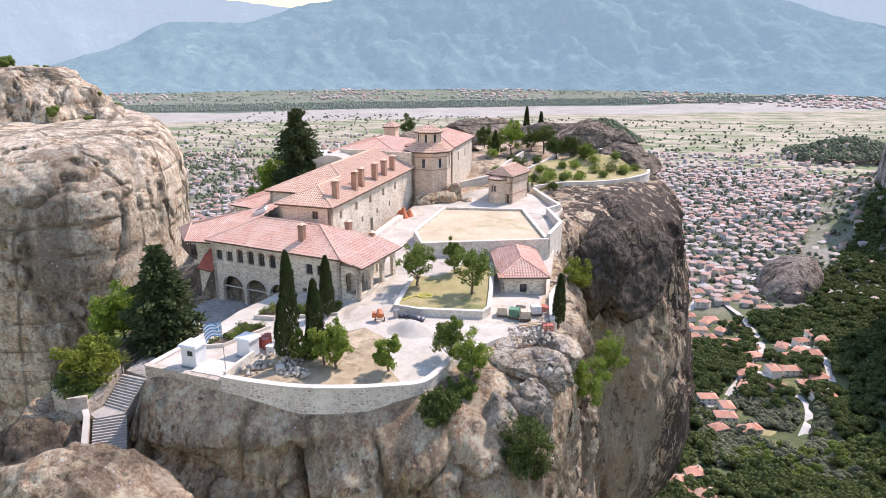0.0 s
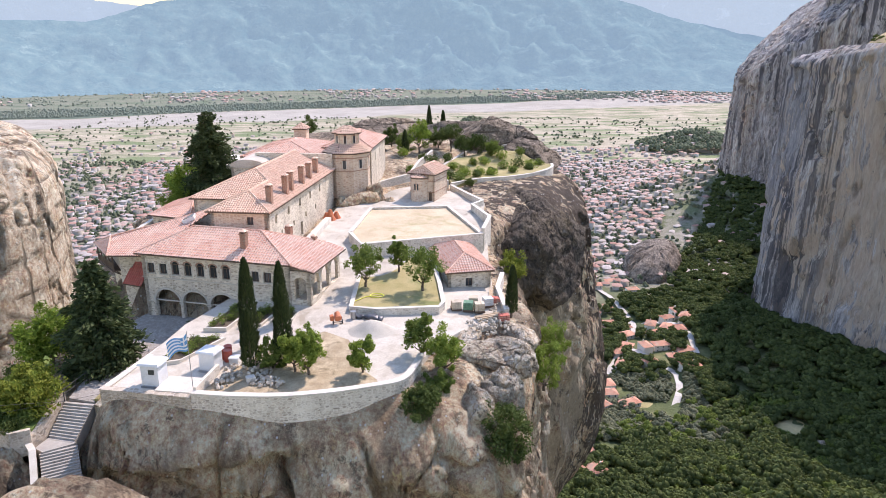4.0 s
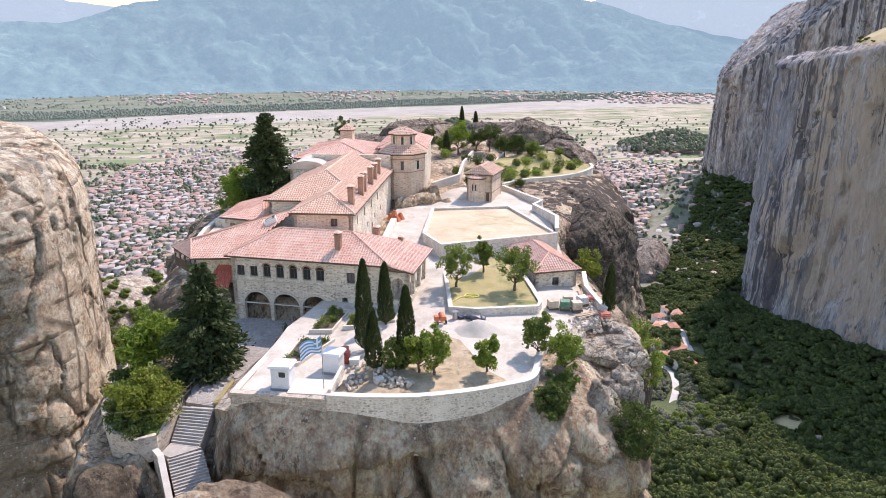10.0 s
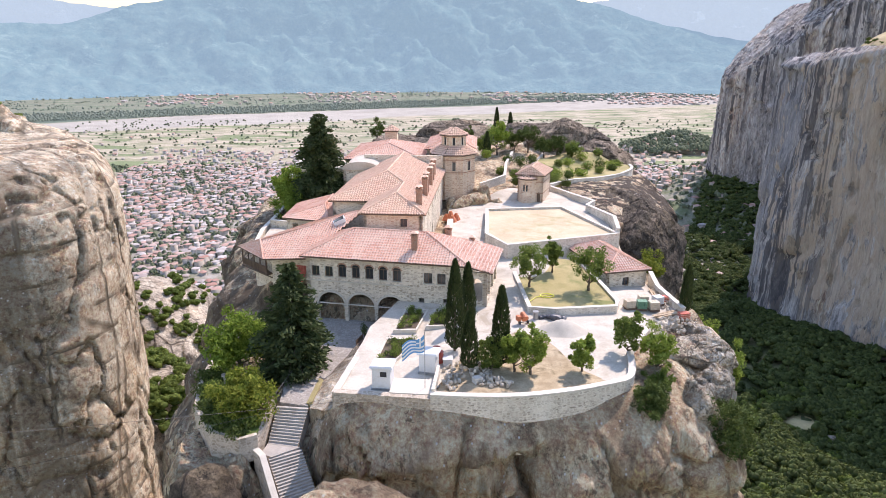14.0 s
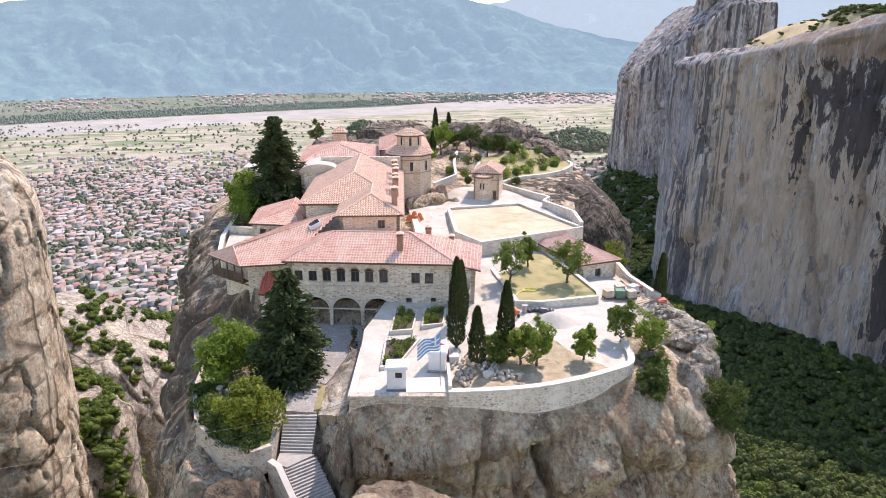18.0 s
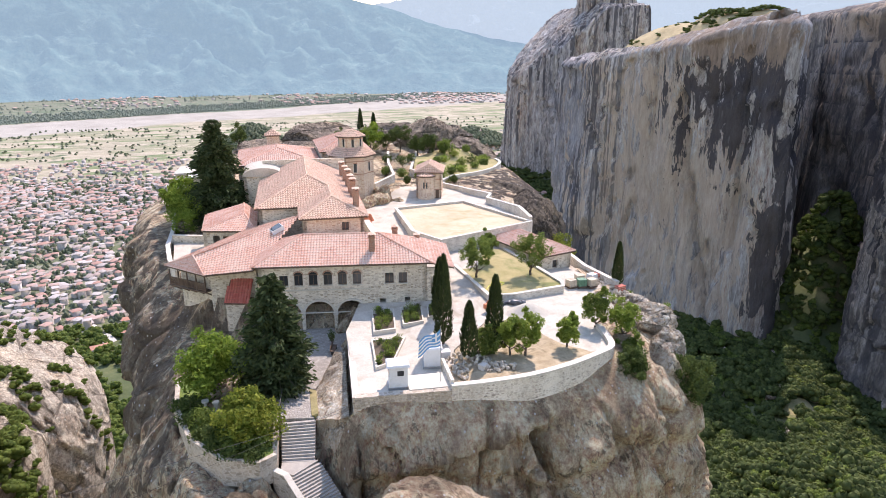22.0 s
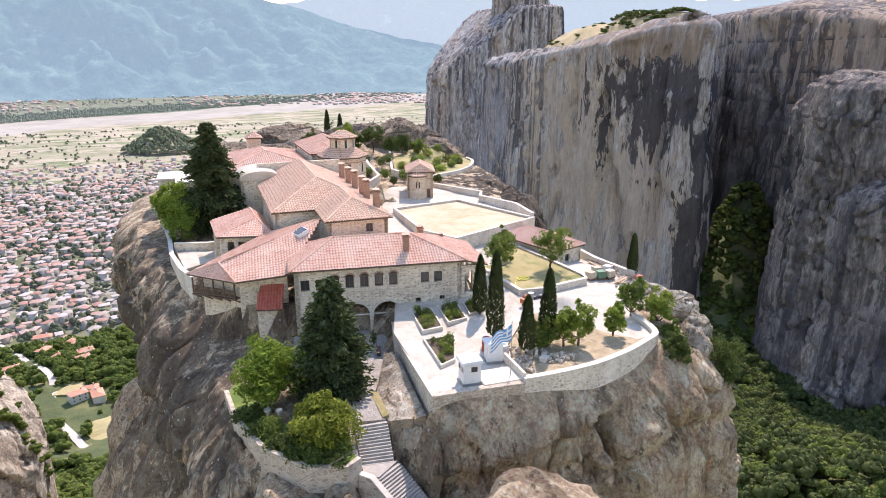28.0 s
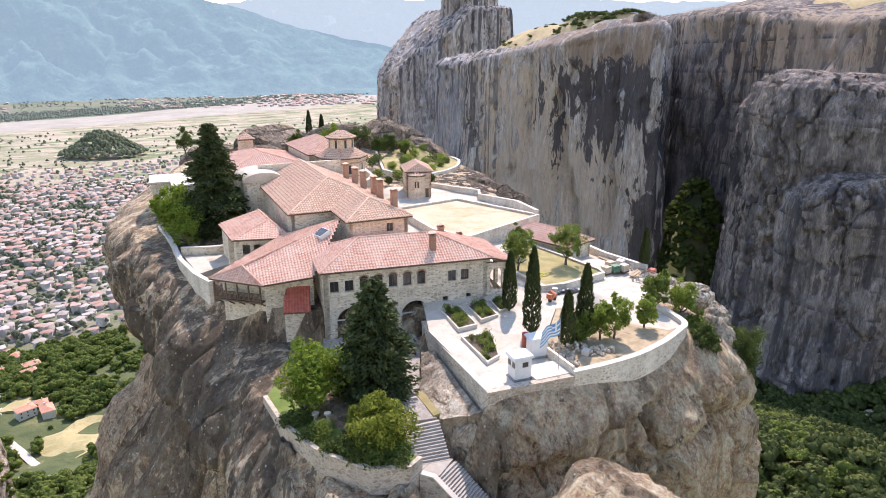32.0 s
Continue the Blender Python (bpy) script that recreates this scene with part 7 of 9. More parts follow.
while len(spot3) < 260:
    x, y = rk.uniform(230, 350), rk.uniform(120, 330)
    if fbm(x / 30, y / 30, 21, 3) > 0.05:
        spot3.append((x, y, land_z(x, y) + 0.8))
s3 = rk.uniform(3, 11, len(spot3))
v, f = repeat(pv, pf, np.array(spot3), np.c_[s3, s3 * rk.uniform(0.7, 1.2, len(s3)), s3 * 0.75], rk.uniform(0, 6.28, len(s3)))
stuff_mesh("scree", v, f, BOULDER, "fallen grey boulders in the ravine below the cliffs", "rocks")


# ---------------------------------------------------------------- chimneys
BRICK = masonry_mat("red_chimney_brick", (0.36, 0.17, 0.11), (0.48, 0.25, 0.17), (0.42, 0.32, 0.25), 0.24, 0.08)


def chimney(x, y, z0, z1, turn=-5, w=0.75, group="chimneys"):
    ob = thing("chimney", (x, y, z0), "square red brick chimney with a tiled cap", "chimney", group, turn=turn)
    h, a = z1 - z0, w / 2
    part("shaft", Pile().box(-a, -a, -0.8, a, a, h - 0.55), BRICK, ob)
    part("band", Pile().box(-a - 0.08, -a - 0.08, h - 0.55, a + 0.08, a + 0.08, h - 0.43), BRICK, ob)
    for sx, sy in ((-1, -1), (1, -1), (1, 1), (-1, 1)):
        part("post", Pile().box(sx * (a - 0.1) - 0.09, sy * (a - 0.1) - 0.09, h - 0.43, sx * (a - 0.1) + 0.09, sy * (a - 0.1) + 0.09, h - 0.18), BRICK, ob)
    p = Pile()
    b = a + 0.12
    p.hexa([(-b, -b, h - 0.18), (b, -b, h - 0.18), (b, b, h - 0.18), (-b, b, h - 0.18)], [(-0.06, -0.06, h + 0.05), (0.06, -0.06, h + 0.05), (0.06, 0.06, h + 0.05), (-0.06, 0.06, h + 0.05)])
    part("cap", p, TILE_OLD, ob)
    return ob


chimney(-14.65, 16.95, 1.3, 3.7, -12, 0.7)
for x, y, z in ((-14.43, 27.9, 7.0), (-13.79, 33.8, 7.2), (-13.67, 36.2, 7.25), (-13.2, 41.1, 7.2), (-12.97, 45.0, 7.05), (-12.79, 49.1, 7.05)):
    chimney(x, y, 4.2, z)
chimney(-10.6, 22.2, 0.6, 3.0, -12, 0.7)
chimney(-7.6, 22.6, 0.2, 1.6, -12, 0.6)


def skylight(x, y, z, turn, tilt, w=1.0, l=1.5):
    ob = thing("skylight", (x, y, z), "pale metal roof hatch set in the tiles", "skylight", "roof hatches", turn=turn)
    ob.matrix_basis = pose(x, y, z, 0, tilt, turn)
    part("frame", Pile().box(-w / 2, -l / 2, -0.35, w / 2, l / 2, 0.16), WHITE, ob)
    part("pane", Pile().box(-w / 2 + 0.12, -l / 2 + 0.12, 0.16, w / 2 - 0.12, l / 2 - 0.12, 0.2), GLASS, ob)


skylight(-18.9, 53.4, 6.3, -5, -20)
skylight(-20.3, 41.0, 6.0, -5, -20)
skylight(-25.0, 26.6, 2.55, 12, -22, 1.6, 1.8)

# ---------------------------------------------------------------- timber balcony of the wing
bal = thing("balcony", (-36, 25, -3.6), "weathered timber balcony with turned rails under the eaves", "balcony", placed=True)
FB = Frame2(-38.3, 26.9, math.degrees(math.atan2(-4.4, 4.3)))
BL = 6.2
part("floor", Pile().hexa([FB.p(0, -0.1, -3.75), FB.p(BL, -0.1, -3.75), FB.p(BL, 1.7, -3.75), FB.p(0, 1.7, -3.75)], [FB.p(0, -0.1, -3.6), FB.p(BL, -0.1, -3.6), FB.p(BL, 1.7, -3.6), FB.p(0, 1.7, -3.6)]), WOOD, bal)
for i in range(5):
    a = 0.1 + (BL - 0.2) * i / 4
    part("post", Pile().hexa([FB.p(a - 0.07, 0, -3.6), FB.p(a + 0.07, 0, -3.6), FB.p(a + 0.07, 0.14, -3.6), FB.p(a - 0.07, 0.14, -3.6)], [FB.p(a - 0.07, 0, -1.7), FB.p(a + 0.07, 0, -1.45), FB.p(a + 0.07, 0.14, -1.7), FB.p(a - 0.07, 0.14, -1.7)]), WOOD, bal)
    part("brace", Pile().bar(FB.p(a, 0.1, -3.75), FB.p(a, 1.5, -4.7), 0.08, seg=6), WOOD, bal)
for z in (-2.65, -3.5):
    part("rail", Pile().hexa([FB.p(0, 0.02, z), FB.p(BL, 0.02, z), FB.p(BL, 0.12, z), FB.p(0, 0.12, z)], [FB.p(0, 0.02, z + 0.08), FB.p(BL, 0.02, z + 0.08), FB.p(BL, 0.12, z + 0.08), FB.p(0, 0.12, z + 0.08)]), WOOD, bal)
for i in range(36):
    a = 0.2 + (BL - 0.4) * i / 35
    part("baluster", Pile().hexa([FB.p(a - 0.05, 0.04, -3.42), FB.p(a + 0.05, 0.04, -3.42), FB.p(a + 0.05, 0.09, -3.42), FB.p(a - 0.05, 0.09, -3.42)], [FB.p(a - 0.05, 0.04, -2.65), FB.p(a + 0.05, 0.04, -2.65), FB.p(a + 0.05, 0.09, -2.65), FB.p(a - 0.05, 0.09, -2.65)]), WOOD, bal)
lean = thing("lean_to", (-30, 22, -5), "small lean-to with a bright red tiled roof", "lean-to", placed=True)
roof_slope([(-32.0, 20.6, -4.6), (-29.3, 19.6, -4.6), (-28.4, 21.6, -2.2), (-31.0, 22.6, -2.2)], TILE_RED, lean)
part("wall", wall_pile(GW, -31.8, 20.9, -29.4, 20.0, -10, -4.7, 0.4), STONE, lean)
# arcade tie beams, cornice, window surrounds, porch benches
for s0, s1, *_ in ARCH:
    part("tie_beam", Pile().hexa([FF.p(s0 + 0.55, 0.75, -5.72), FF.p(s1 + 0.55, 0.75, -5.72), FF.p(s1 + 0.55, 0.9, -5.72), FF.p(s0 + 0.55, 0.9, -5.72)], [FF.p(s0 + 0.55, 0.75, -5.58), FF.p(s1 + 0.55, 0.75, -5.58), FF.p(s1 + 0.55, 0.9, -5.58), FF.p(s0 + 0.55, 0.9, -5.58)]), SILL, front)
    c, r = (s0 + s1) / 2 + 0.55, (s1 - s0) / 2
    for i in range(14):
        t0, t1 = math.pi * i / 14, math.pi * (i + 1) / 14 - 0.02
        q = [(c - math.cos(t) * k * r, -5.75 + math.sin(t) * (1.6 if k == 1.0 else 1.6 + 0.16 * r)) for t, k in ((t0, 1.0), (t1, 1.0), (t1, 1.16), (t0, 1.16))]
        p = Pile().hexa([FF.p(q[0][0], 0.55, q[0][1]), FF.p(q[1][0], 0.55, q[1][1]), FF.p(q[1][0], 0.62, q[1][1]), FF.p(q[0][0], 0.62, q[0][1])], [FF.p(q[3][0], 0.55, q[3][1]), FF.p(q[2][0], 0.55, q[2][1]), FF.p(q[2][0], 0.62, q[2][1]), FF.p(q[3][0], 0.62, q[3][1])])
        part("arch_stone", p, SILL, front)
    part("bench", Pile().hexa([FF.p(s0 + 0.7, 2.9, -7.9), FF.p(s1 + 0.4, 2.9, -7.9), FF.p(s1 + 0.4, 3.5, -7.9), FF.p(s0 + 0.7, 3.5, -7.9)], [FF.p(s0 + 0.7, 2.9, -7.3), FF.p(s1 + 0.4, 2.9, -7.3), FF.p(s1 + 0.4, 3.5, -7.3), FF.p(s0 + 0.7, 3.5, -7.3)]), STONE, front)
for s in (1.1, 5.5, 9.3, 13.1):
    part("capital", Pile().hexa([FF.p(s - 0.3, 0.5, -5.9), FF.p(s + 0.3, 0.5, -5.9), FF.p(s + 0.3, 1.2, -5.9), FF.p(s - 0.3, 1.2, -5.9)], [FF.p(s - 0.34, 0.48, -5.72), FF.p(s + 0.34, 0.48, -5.72), FF.p(s + 0.34, 1.22, -5.72), FF.p(s - 0.34, 1.22, -5.72)]), SILL, front)
part("cornice", Pile().hexa([FF.p(0.5, 0.5, -2.75), FF.p(13.6, 0.5, -2.75), FF.p(13.6, 0.62, -2.75), FF.p(0.5, 0.62, -2.75)], [FF.p(0.5, 0.46, -2.62), FF.p(13.6, 0.46, -2.62), FF.p(13.6, 0.62, -2.62), FF.p(0.5, 0.62, -2.62)]), SILL, front)
for i, a in enumerate(UPPER):
    part("window_sill", Pile().hexa([FF.p(a - 0.62, 0.5, -2.25), FF.p(a + 0.62, 0.5, -2.25), FF.p(a + 0.62, 0.65, -2.25), FF.p(a - 0.62, 0.65, -2.25)], [FF.p(a - 0.62, 0.5, -2.15), FF.p(a + 0.62, 0.5, -2.15), FF.p(a + 0.62, 0.65, -2.15), FF.p(a - 0.62, 0.65, -2.15)]), SILL, front)
    for sx in (-0.6, 0.5):
        part("window_jamb", Pile().hexa([FF.p(a + sx, 0.56, -2.15), FF.p(a + sx + 0.1, 0.56, -2.15), FF.p(a + sx + 0.1, 0.62, -2.15), FF.p(a + sx, 0.62, -2.15)], [FF.p(a + sx, 0.56, -0.85), FF.p(a + sx + 0.1, 0.56, -0.85), FF.p(a + sx + 0.1, 0.62, -0.85), FF.p(a + sx, 0.62, -0.85)]), SILL, front)
# brick heads over the arched windows
for i, a in enumerate(UPPER[2:7]):
    for k in range(9):
        t0, t1 = math.pi * k / 9 + 0.02, math.pi * (k + 1) / 9 - 0.02
        q = [(a - math.cos(t) * 0.5 * m, -0.85 + math.sin(t) * (0.38 if m == 1.0 else 0.56)) for t, m in ((t0, 1.0), (t1, 1.0), (t1, 1.28), (t0, 1.28))]
        part("brick", Pile().hexa([FF.p(q[0][0], 0.56, q[0][1]), FF.p(q[1][0], 0.56, q[1][1]), FF.p(q[1][0], 0.62, q[1][1]), FF.p(q[0][0], 0.62, q[0][1])], [FF.p(q[3][0], 0.56, q[3][1]), FF.p(q[2][0], 0.56, q[2][1]), FF.p(q[2][0], 0.62, q[2][1]), FF.p(q[3][0], 0.62, q[3][1])]), BRICK, front)
# loggia at the east end: piers, arches, low wall
part("loggia_wall", wall_pile(FF, 22.7, 0.7, 22.7, 9.6, -5.2, -0.45, 0.4, [(0.5, 2.6, -3.9, -1.9, 0.9), (3.2, 5.4, -3.9, -1.9, 0.9), (6.0, 8.2, -3.9, -1.9, 0.9)]), STONE, front)
part("loggia_wall", wall_pile(FF, 20.2, 0.7, 22.7, 0.7, -6.2, -0.45, 0.4, [(0.45, 2.0, -3.9, -1.9, 0.75)]), STONE, front)

# ---------------------------------------------------------------- church and chapel openings
for i in range(8):
    a = 2 * math.pi * (i + 0.5) / 8 + radians(22.5)
    for z0, z1, rad, w in ((7.9, 9.2, 2.06, 0.42), (3.7, 5.2, 3.72, 0.55)):
        f2 = Frame2(-9.3 + rad * math.cos(a), 60.0 + rad * math.sin(a), math.degrees(a) + 90)
        win = part("window", Pile().hexa([f2.p(-w / 2, -0.03, z0), f2.p(w / 2, -0.03, z0), f2.p(w / 2, 0.1, z0), f2.p(-w / 2, 0.1, z0)], [f2.p(-w / 2, -0.03, z1), f2.p(w / 2, -0.03, z1), f2.p(w / 2, 0.1, z1), f2.p(-w / 2, 0.1, z1)]), GLASS, church)
        for s in (-w / 2 - 0.1, w / 2):
            part("jamb", Pile().hexa([f2.p(s, -0.08, z0), f2.p(s + 0.1, -0.08, z0), f2.p(s + 0.1, 0.05, z0), f2.p(s, 0.05, z0)], [f2.p(s, -0.08, z1), f2.p(s + 0.1, -0.08, z1), f2.p(s + 0.1, 0.05, z1), f2.p(s, 0.05, z1)]), SILL, church)
        part("lintel", Pile().hexa([f2.p(-w / 2 - 0.1, -0.08, z1), f2.p(w / 2 + 0.1, -0.08, z1), f2.p(w / 2 + 0.1, 0.05, z1), f2.p(-w / 2 - 0.1, 0.05, z1)], [f2.p(-w / 2, -0.08, z1 + 0.18), f2.p(w / 2, -0.08, z1 + 0.18), f2.p(w / 2, 0.05, z1 + 0.18), f2.p(-w / 2, 0.05, z1 + 0.18)]), BRICK, church)
for z in (3.3, 5.5, 6.3):
    part("brick_band", ring_pile(-9.3, 60.0, 4.06, z, z + 0.14, 8, 22.5), BRICK, church)
part("apse", ring_pile(*FH.p(1.75, 0.2, 0)[:2], 1.6, -2.6, 2.3, 10, 0), BRICKY, chapel)
cone_roof(*FH.p(1.75, 0.2, 0)[:2], 1.82, 2.3, 3.1, 10, 0, TILE_OLD, chapel)
for a, w, z0, z1 in ((1.45, 0.26, 0.2, 1.3), (1.95, 0.26, 0.2, 1.3)):
    part("window", Pile().hexa([FH.p(a - w / 2, -1.4, z0), FH.p(a + w / 2, -1.4, z0), FH.p(a + w / 2, -1.1, z0), FH.p(a - w / 2, -1.1, z0)], [FH.p(a - w / 2, -1.4, z1), FH.p(a + w / 2, -1.4, z1), FH.p(a + w / 2, -1.1, z1), FH.p(a - w / 2, -1.1, z1)]), GLASS, chapel)
part("door", Pile().hexa([FH.p(3.45, 0.2, -2.0), FH.p(4.1, 0.2, -2.0), FH.p(4.1, 0.28, -2.0), FH.p(3.45, 0.28, -2.0)], [FH.p(3.45, 0.2, -0.1), FH.p(4.1, 0.2, -0.1), FH.p(4.1, 0.28, -0.1), FH.p(3.45, 0.28, -0.1)]), WOOD, chapel)
for z in (-0.3, 1.6):
    part("brick_band", Pile().hexa([FH.p(-0.04, -0.04, z), FH.p(4.54, -0.04, z), FH.p(4.54, 6.04, z), FH.p(-0.04, 6.04, z)], [FH.p(-0.04, -0.04, z + 0.12), FH.p(4.54, -0.04, z + 0.12), FH.p(4.54, 6.04, z + 0.12), FH.p(-0.04, 6.04, z + 0.12)]), BRICK, chapel)
strip_wall([(14.4, 34.6), (15.6, 42.0), (13.0, 50.0), (14.8, 53.0), (12.2, 58.5), (9.2, 65.5)], lambda x, y: -0.75, lambda x, y: -5.5, 0.45, STONE_WALL, "wall_east", "low rubble parapet along the east edge", coping=CAP, cope=0.12)
REAR = [(9.2, 66.0), (14.0, 71.0), (20.0, 74.5), (26.0, 80.0), (30.5, 87.0), (31.2, 92.0)]
strip_wall(fine_line(REAR, 1.5), lambda x, y: -0.6 - 0.6 * smooth01((x - 10) / 20), lambda x, y: -5.5, 0.5, STONE_WALL, "wall_rear", "curved rubble terrace wall of the rear garden", coping=CAP, cope=0.12)
strip_wall([(-4.2, 64.0), (1.0, 70.0), (2.2, 80.0), (4.5, 90.0)], lambda x, y: 0.0 + 0.075 * (y - 64), lambda x, y: -3, 0.4, STONE_WALL, "wall_hill", "rubble wall of the ramp up the rear hill", coping=CAP, cope=0.12)
strip_wall([(8.5, 66.5), (6.0, 76.0), (9.5, 86.0), (12.0, 93.0)], lambda x, y: -0.25 + 0.055 * (y - 66), lambda x, y: -3, 0.4, STONE_WALL, "wall_hill_lower", "rubble wall of the ramp up the rear hill", coping=CAP, cope=0.12)
tagged(part("rear_terrace", sheet_pile([(9.5, 66.3), (14.2, 71.2), (20.0, 74.9), (25.8, 80.3), (30.2, 87.2), (30.8, 92), (20, 96), (10, 88), (6.5, 76)], lambda x, y: level_z(x, y) + 0.1, 0.6, 1.5), LAWN), "grassy rear garden terrace with shrubs", "garden", kind="structure")
tank = thing("water_tank", (21.6, 99.2, 0.3), "low white concrete water tank", "tank", turn=-24)
part("body", Pile().box(-3.2, -1.6, -1.6, 3.2, 2.0, 1.45), CAP, tank)
part("rim", Pile().box(-3.35, -1.75, 1.45, 3.35, 2.15, 1.65), CAP, tank)
strip_wall([(-39.4, 61.5), (-39.0, 52.0), (-39.3, 43.0), (-38.6, 36.0), (-37.5, 32.0)][::-1], lambda x, y: -2.6 - 0.02 * (61 - y), lambda x, y: -8, 0.5, STONE_WALL, "wall_west", "rubble parapet along the western cliff edge", coping=CAP, cope=0.12)
strip_wall([(-39, 45.5), (-34.5, 43.8), (-31, 44)], lambda x, y: -2.2, lambda x, y: -6, 0.4, STONE, "wall_yard", "rubble wall of the small western yard", coping=CAP, cope=0.1)
tagged(part("yard", sheet_pile([(-38.4, 36), (-34.6, 38.2), (-27.5, 39), (-28, 44), (-34.5, 43.6), (-38.8, 45)], lambda x, y: -3.35, 0.8), CEMENT), "pale cement yard above the western cliff", "paving", kind="structure")
for x, y, z, w, d in ((-33, 66, 3.4, 7, 6), (-36.0, 73, 3.0, 6, 7)):
    sh = thing("flat_roof_shed", (x, y, z - 3), "low store with a pale flat roof", "shed", "rear stores", turn=-6)
    part("wall", Pile().box(-w / 2, -d / 2, -5, w / 2, d / 2, 2.6), STONE, sh)
    part("roof", Pile().box(-w / 2 - 0.25, -d / 2 - 0.25, 2.6, w / 2 + 0.25, d / 2 + 0.25, 2.85), CAP, sh)

# ---------------------------------------------------------------- stair to the terrace
stair = thing("stairway", (-26, -4, -11), "worn grey stone stairway climbing to the forecourt", "stairs", placed=True)
up0, up1 = (Vector((-27.4, -1.6)), Vector((-24.3, -2.0))), (Vector((-27.75, -4.7)), Vector((-24.9, -5.3)))
N1 = 13
for i in range(N1):
    k0, k1 = i / N1, (i + 1) / N1
    a, b, c, d = up0[0].lerp(up1[0], k0), up0[1].lerp(up1[1], k0), up0[1].lerp(up1[1], k1 + 0.012), up0[0].lerp(up1[0], k1 + 0.012)
    z = -8.55 - 0.18 * (i + 1)
    part("step", Pile().hexa([(*d, z - 1.5), (*c, z - 1.5), (*b, z - 1.5), (*a, z - 1.5)], [(*d, z), (*c, z), (*b, z), (*a, z)]), STEP, stair)
lz = -8.55 - 0.18 * N1
part("landing", Pile().hexa([(-28.0, -6.3, lz - 2.2), (-26.9, -6.9, lz - 2.2), (-24.6, -5.3, lz - 2.2), (-27.75, -4.7, lz - 2.2)], [(-28.0, -6.3, lz - 0.02), (-26.9, -6.9, lz - 0.02), (-24.6, -5.3, lz - 0.02), (-27.75, -4.7, lz - 0.02)]), STEP, stair)
lo0, lo1 = (Vector((-27.2, -6.9)), Vector((-24.5, -5.4))), (Vector((-24.6, -11.4)), Vector((-21.9, -9.6)))
N2 = 22
for i in range(N2):
    k0, k1 = i / N2, (i + 1) / N2
    a, b, c, d = lo0[0].lerp(lo1[0], k0), lo0[1].lerp(lo1[1], k0), lo0[1].lerp(lo1[1], k1 + 0.012), lo0[0].lerp(lo1[0], k1 + 0.012)
    z = lz - 0.18 * (i + 1)
    part("step", Pile().hexa([(*d, z - 2.0), (*c, z - 2.0), (*b, z - 2.0), (*a, z - 2.0)], [(*d, z), (*c, z), (*b, z), (*a, z)]), STEP, stair)
strip_wall([(-24.7, -11.9), (-27.4, -7.1), (-28.3, -6.2)], lambda x, y: lz + 0.55 - 0.75 * max(0, (-6.9 - y)), lambda x, y: -22, 0.45, OLD_WALL, "wall_stair", "rubble wall beside the lower stair with pale coping", coping=SILL, cope=0.12)
strip_wall([(-28.3, -6.3), (-27.6, -1.2)], lambda x, y: -8.0 - 1.9 * smooth01((-2.0 - y) / 3.6), lambda x, y: -14, 0.4, OLD_WALL, "wall_stair_upper", "rubble wall beside the upper stair")

# ---------------------------------------------------------------- lower garden west of the forecourt
LOWG = [(-37.0, 11.0), (-36.9, 5.0), (-35.4, -1.0), (-32.6, -5.2), (-29.8, -6.6), (-28.5, -5.6), (-28.0, -0.5), (-28.0, 8.5), (-29.6, 14.0), (-33, 17)]
tagged(part("lower_lawn", sheet_pile(LOWG, lambda x, y: -9.35 + 0.05 * fbm(x, y, 0, 2), 0.8), GRASS), "small green lawn of the lower garden", "lawn", kind="structure")
strip_wall([(-37.3, 11.0), (-37.2, 5.0), (-35.7, -1.2), (-32.8, -5.6), (-29.7, -7.0), (-28.2, -6.2)], lambda x, y: -9.05, lambda x, y: -11.6, 0.45, OLD_WALL, "wall_garden_low", "rubble wall below the lower garden")


def bush(x, y, z, r, seed, leaf, h=None, name="shrub", label="low leafy garden shrub", group="garden shrubs", size=0.12, n=420):
    rng = random.Random(seed)
    ob = thing(name, (x, y, z), label, "shrub", group)
    out, wood = Pile(), Pile()
    h = h or r * 1.3
    for i in range(7):
        a = rng.random() * 6.28
        wood.bar((0, 0, -0.2), (math.cos(a) * r * 0.5, math.sin(a) * r * 0.5, h * 0.6), 0.03, 0.012, 5)
        leaf_cloud(out, rng, (math.cos(a) * r * 0.5 * rng.random(), math.sin(a) * r * 0.5 * rng.random(), h * (0.3 + 0.35 * rng.random())), r * 0.58, n // 7, size, (1, 1, h / r * 0.7), 0.4)
    part("woody_base", wood, BARK, ob)
    part("foliage", out, leaf, ob)
    return ob


for i, (x, y) in enumerate(((-35.9, 1.6), (-34.6, -1.2), (-33.3, -3.4), (-31.9, -5.0), (-36.6, 4.6), (-30.2, -5.9))):
    bush(x, y, -9.6, 1.35, 60 + i, LEAF_DARK, 1.5, label="trailing dark ivy over the garden wall", group="wall ivy", size=0.15, n=520)
for x, y in ((-34.2, 4.0), (-33.2, 3.4)):
    st = thing("stone_stool", (x, y, -9.35), "mushroom-shaped pale stone garden stool", "stool", "garden stools")
    part("stem", ring_pile(0, 0, 0.16, 0, 0.9, 8), SILL, st)
    part("seat", ring_pile(0, 0, 0.34, 0.9, 1.1, 10), SILL, st)
fence = thing("handrail", (-26.8, 4, -8.4), "dark timber and iron handrail along the ramp", "railing", placed=True)
ra, rb = Vector((-27.55, -1.5, -8.55)), Vector((-25.6, 10.4, -7.95))
for i in range(8):
    q = ra.lerp(rb, i / 7)
    part("post", Pile().bar(q - Vector((0, 0, 0.3)), q + Vector((0, 0, 1.1)), 0.05, seg=6), BLACKIRON, fence)
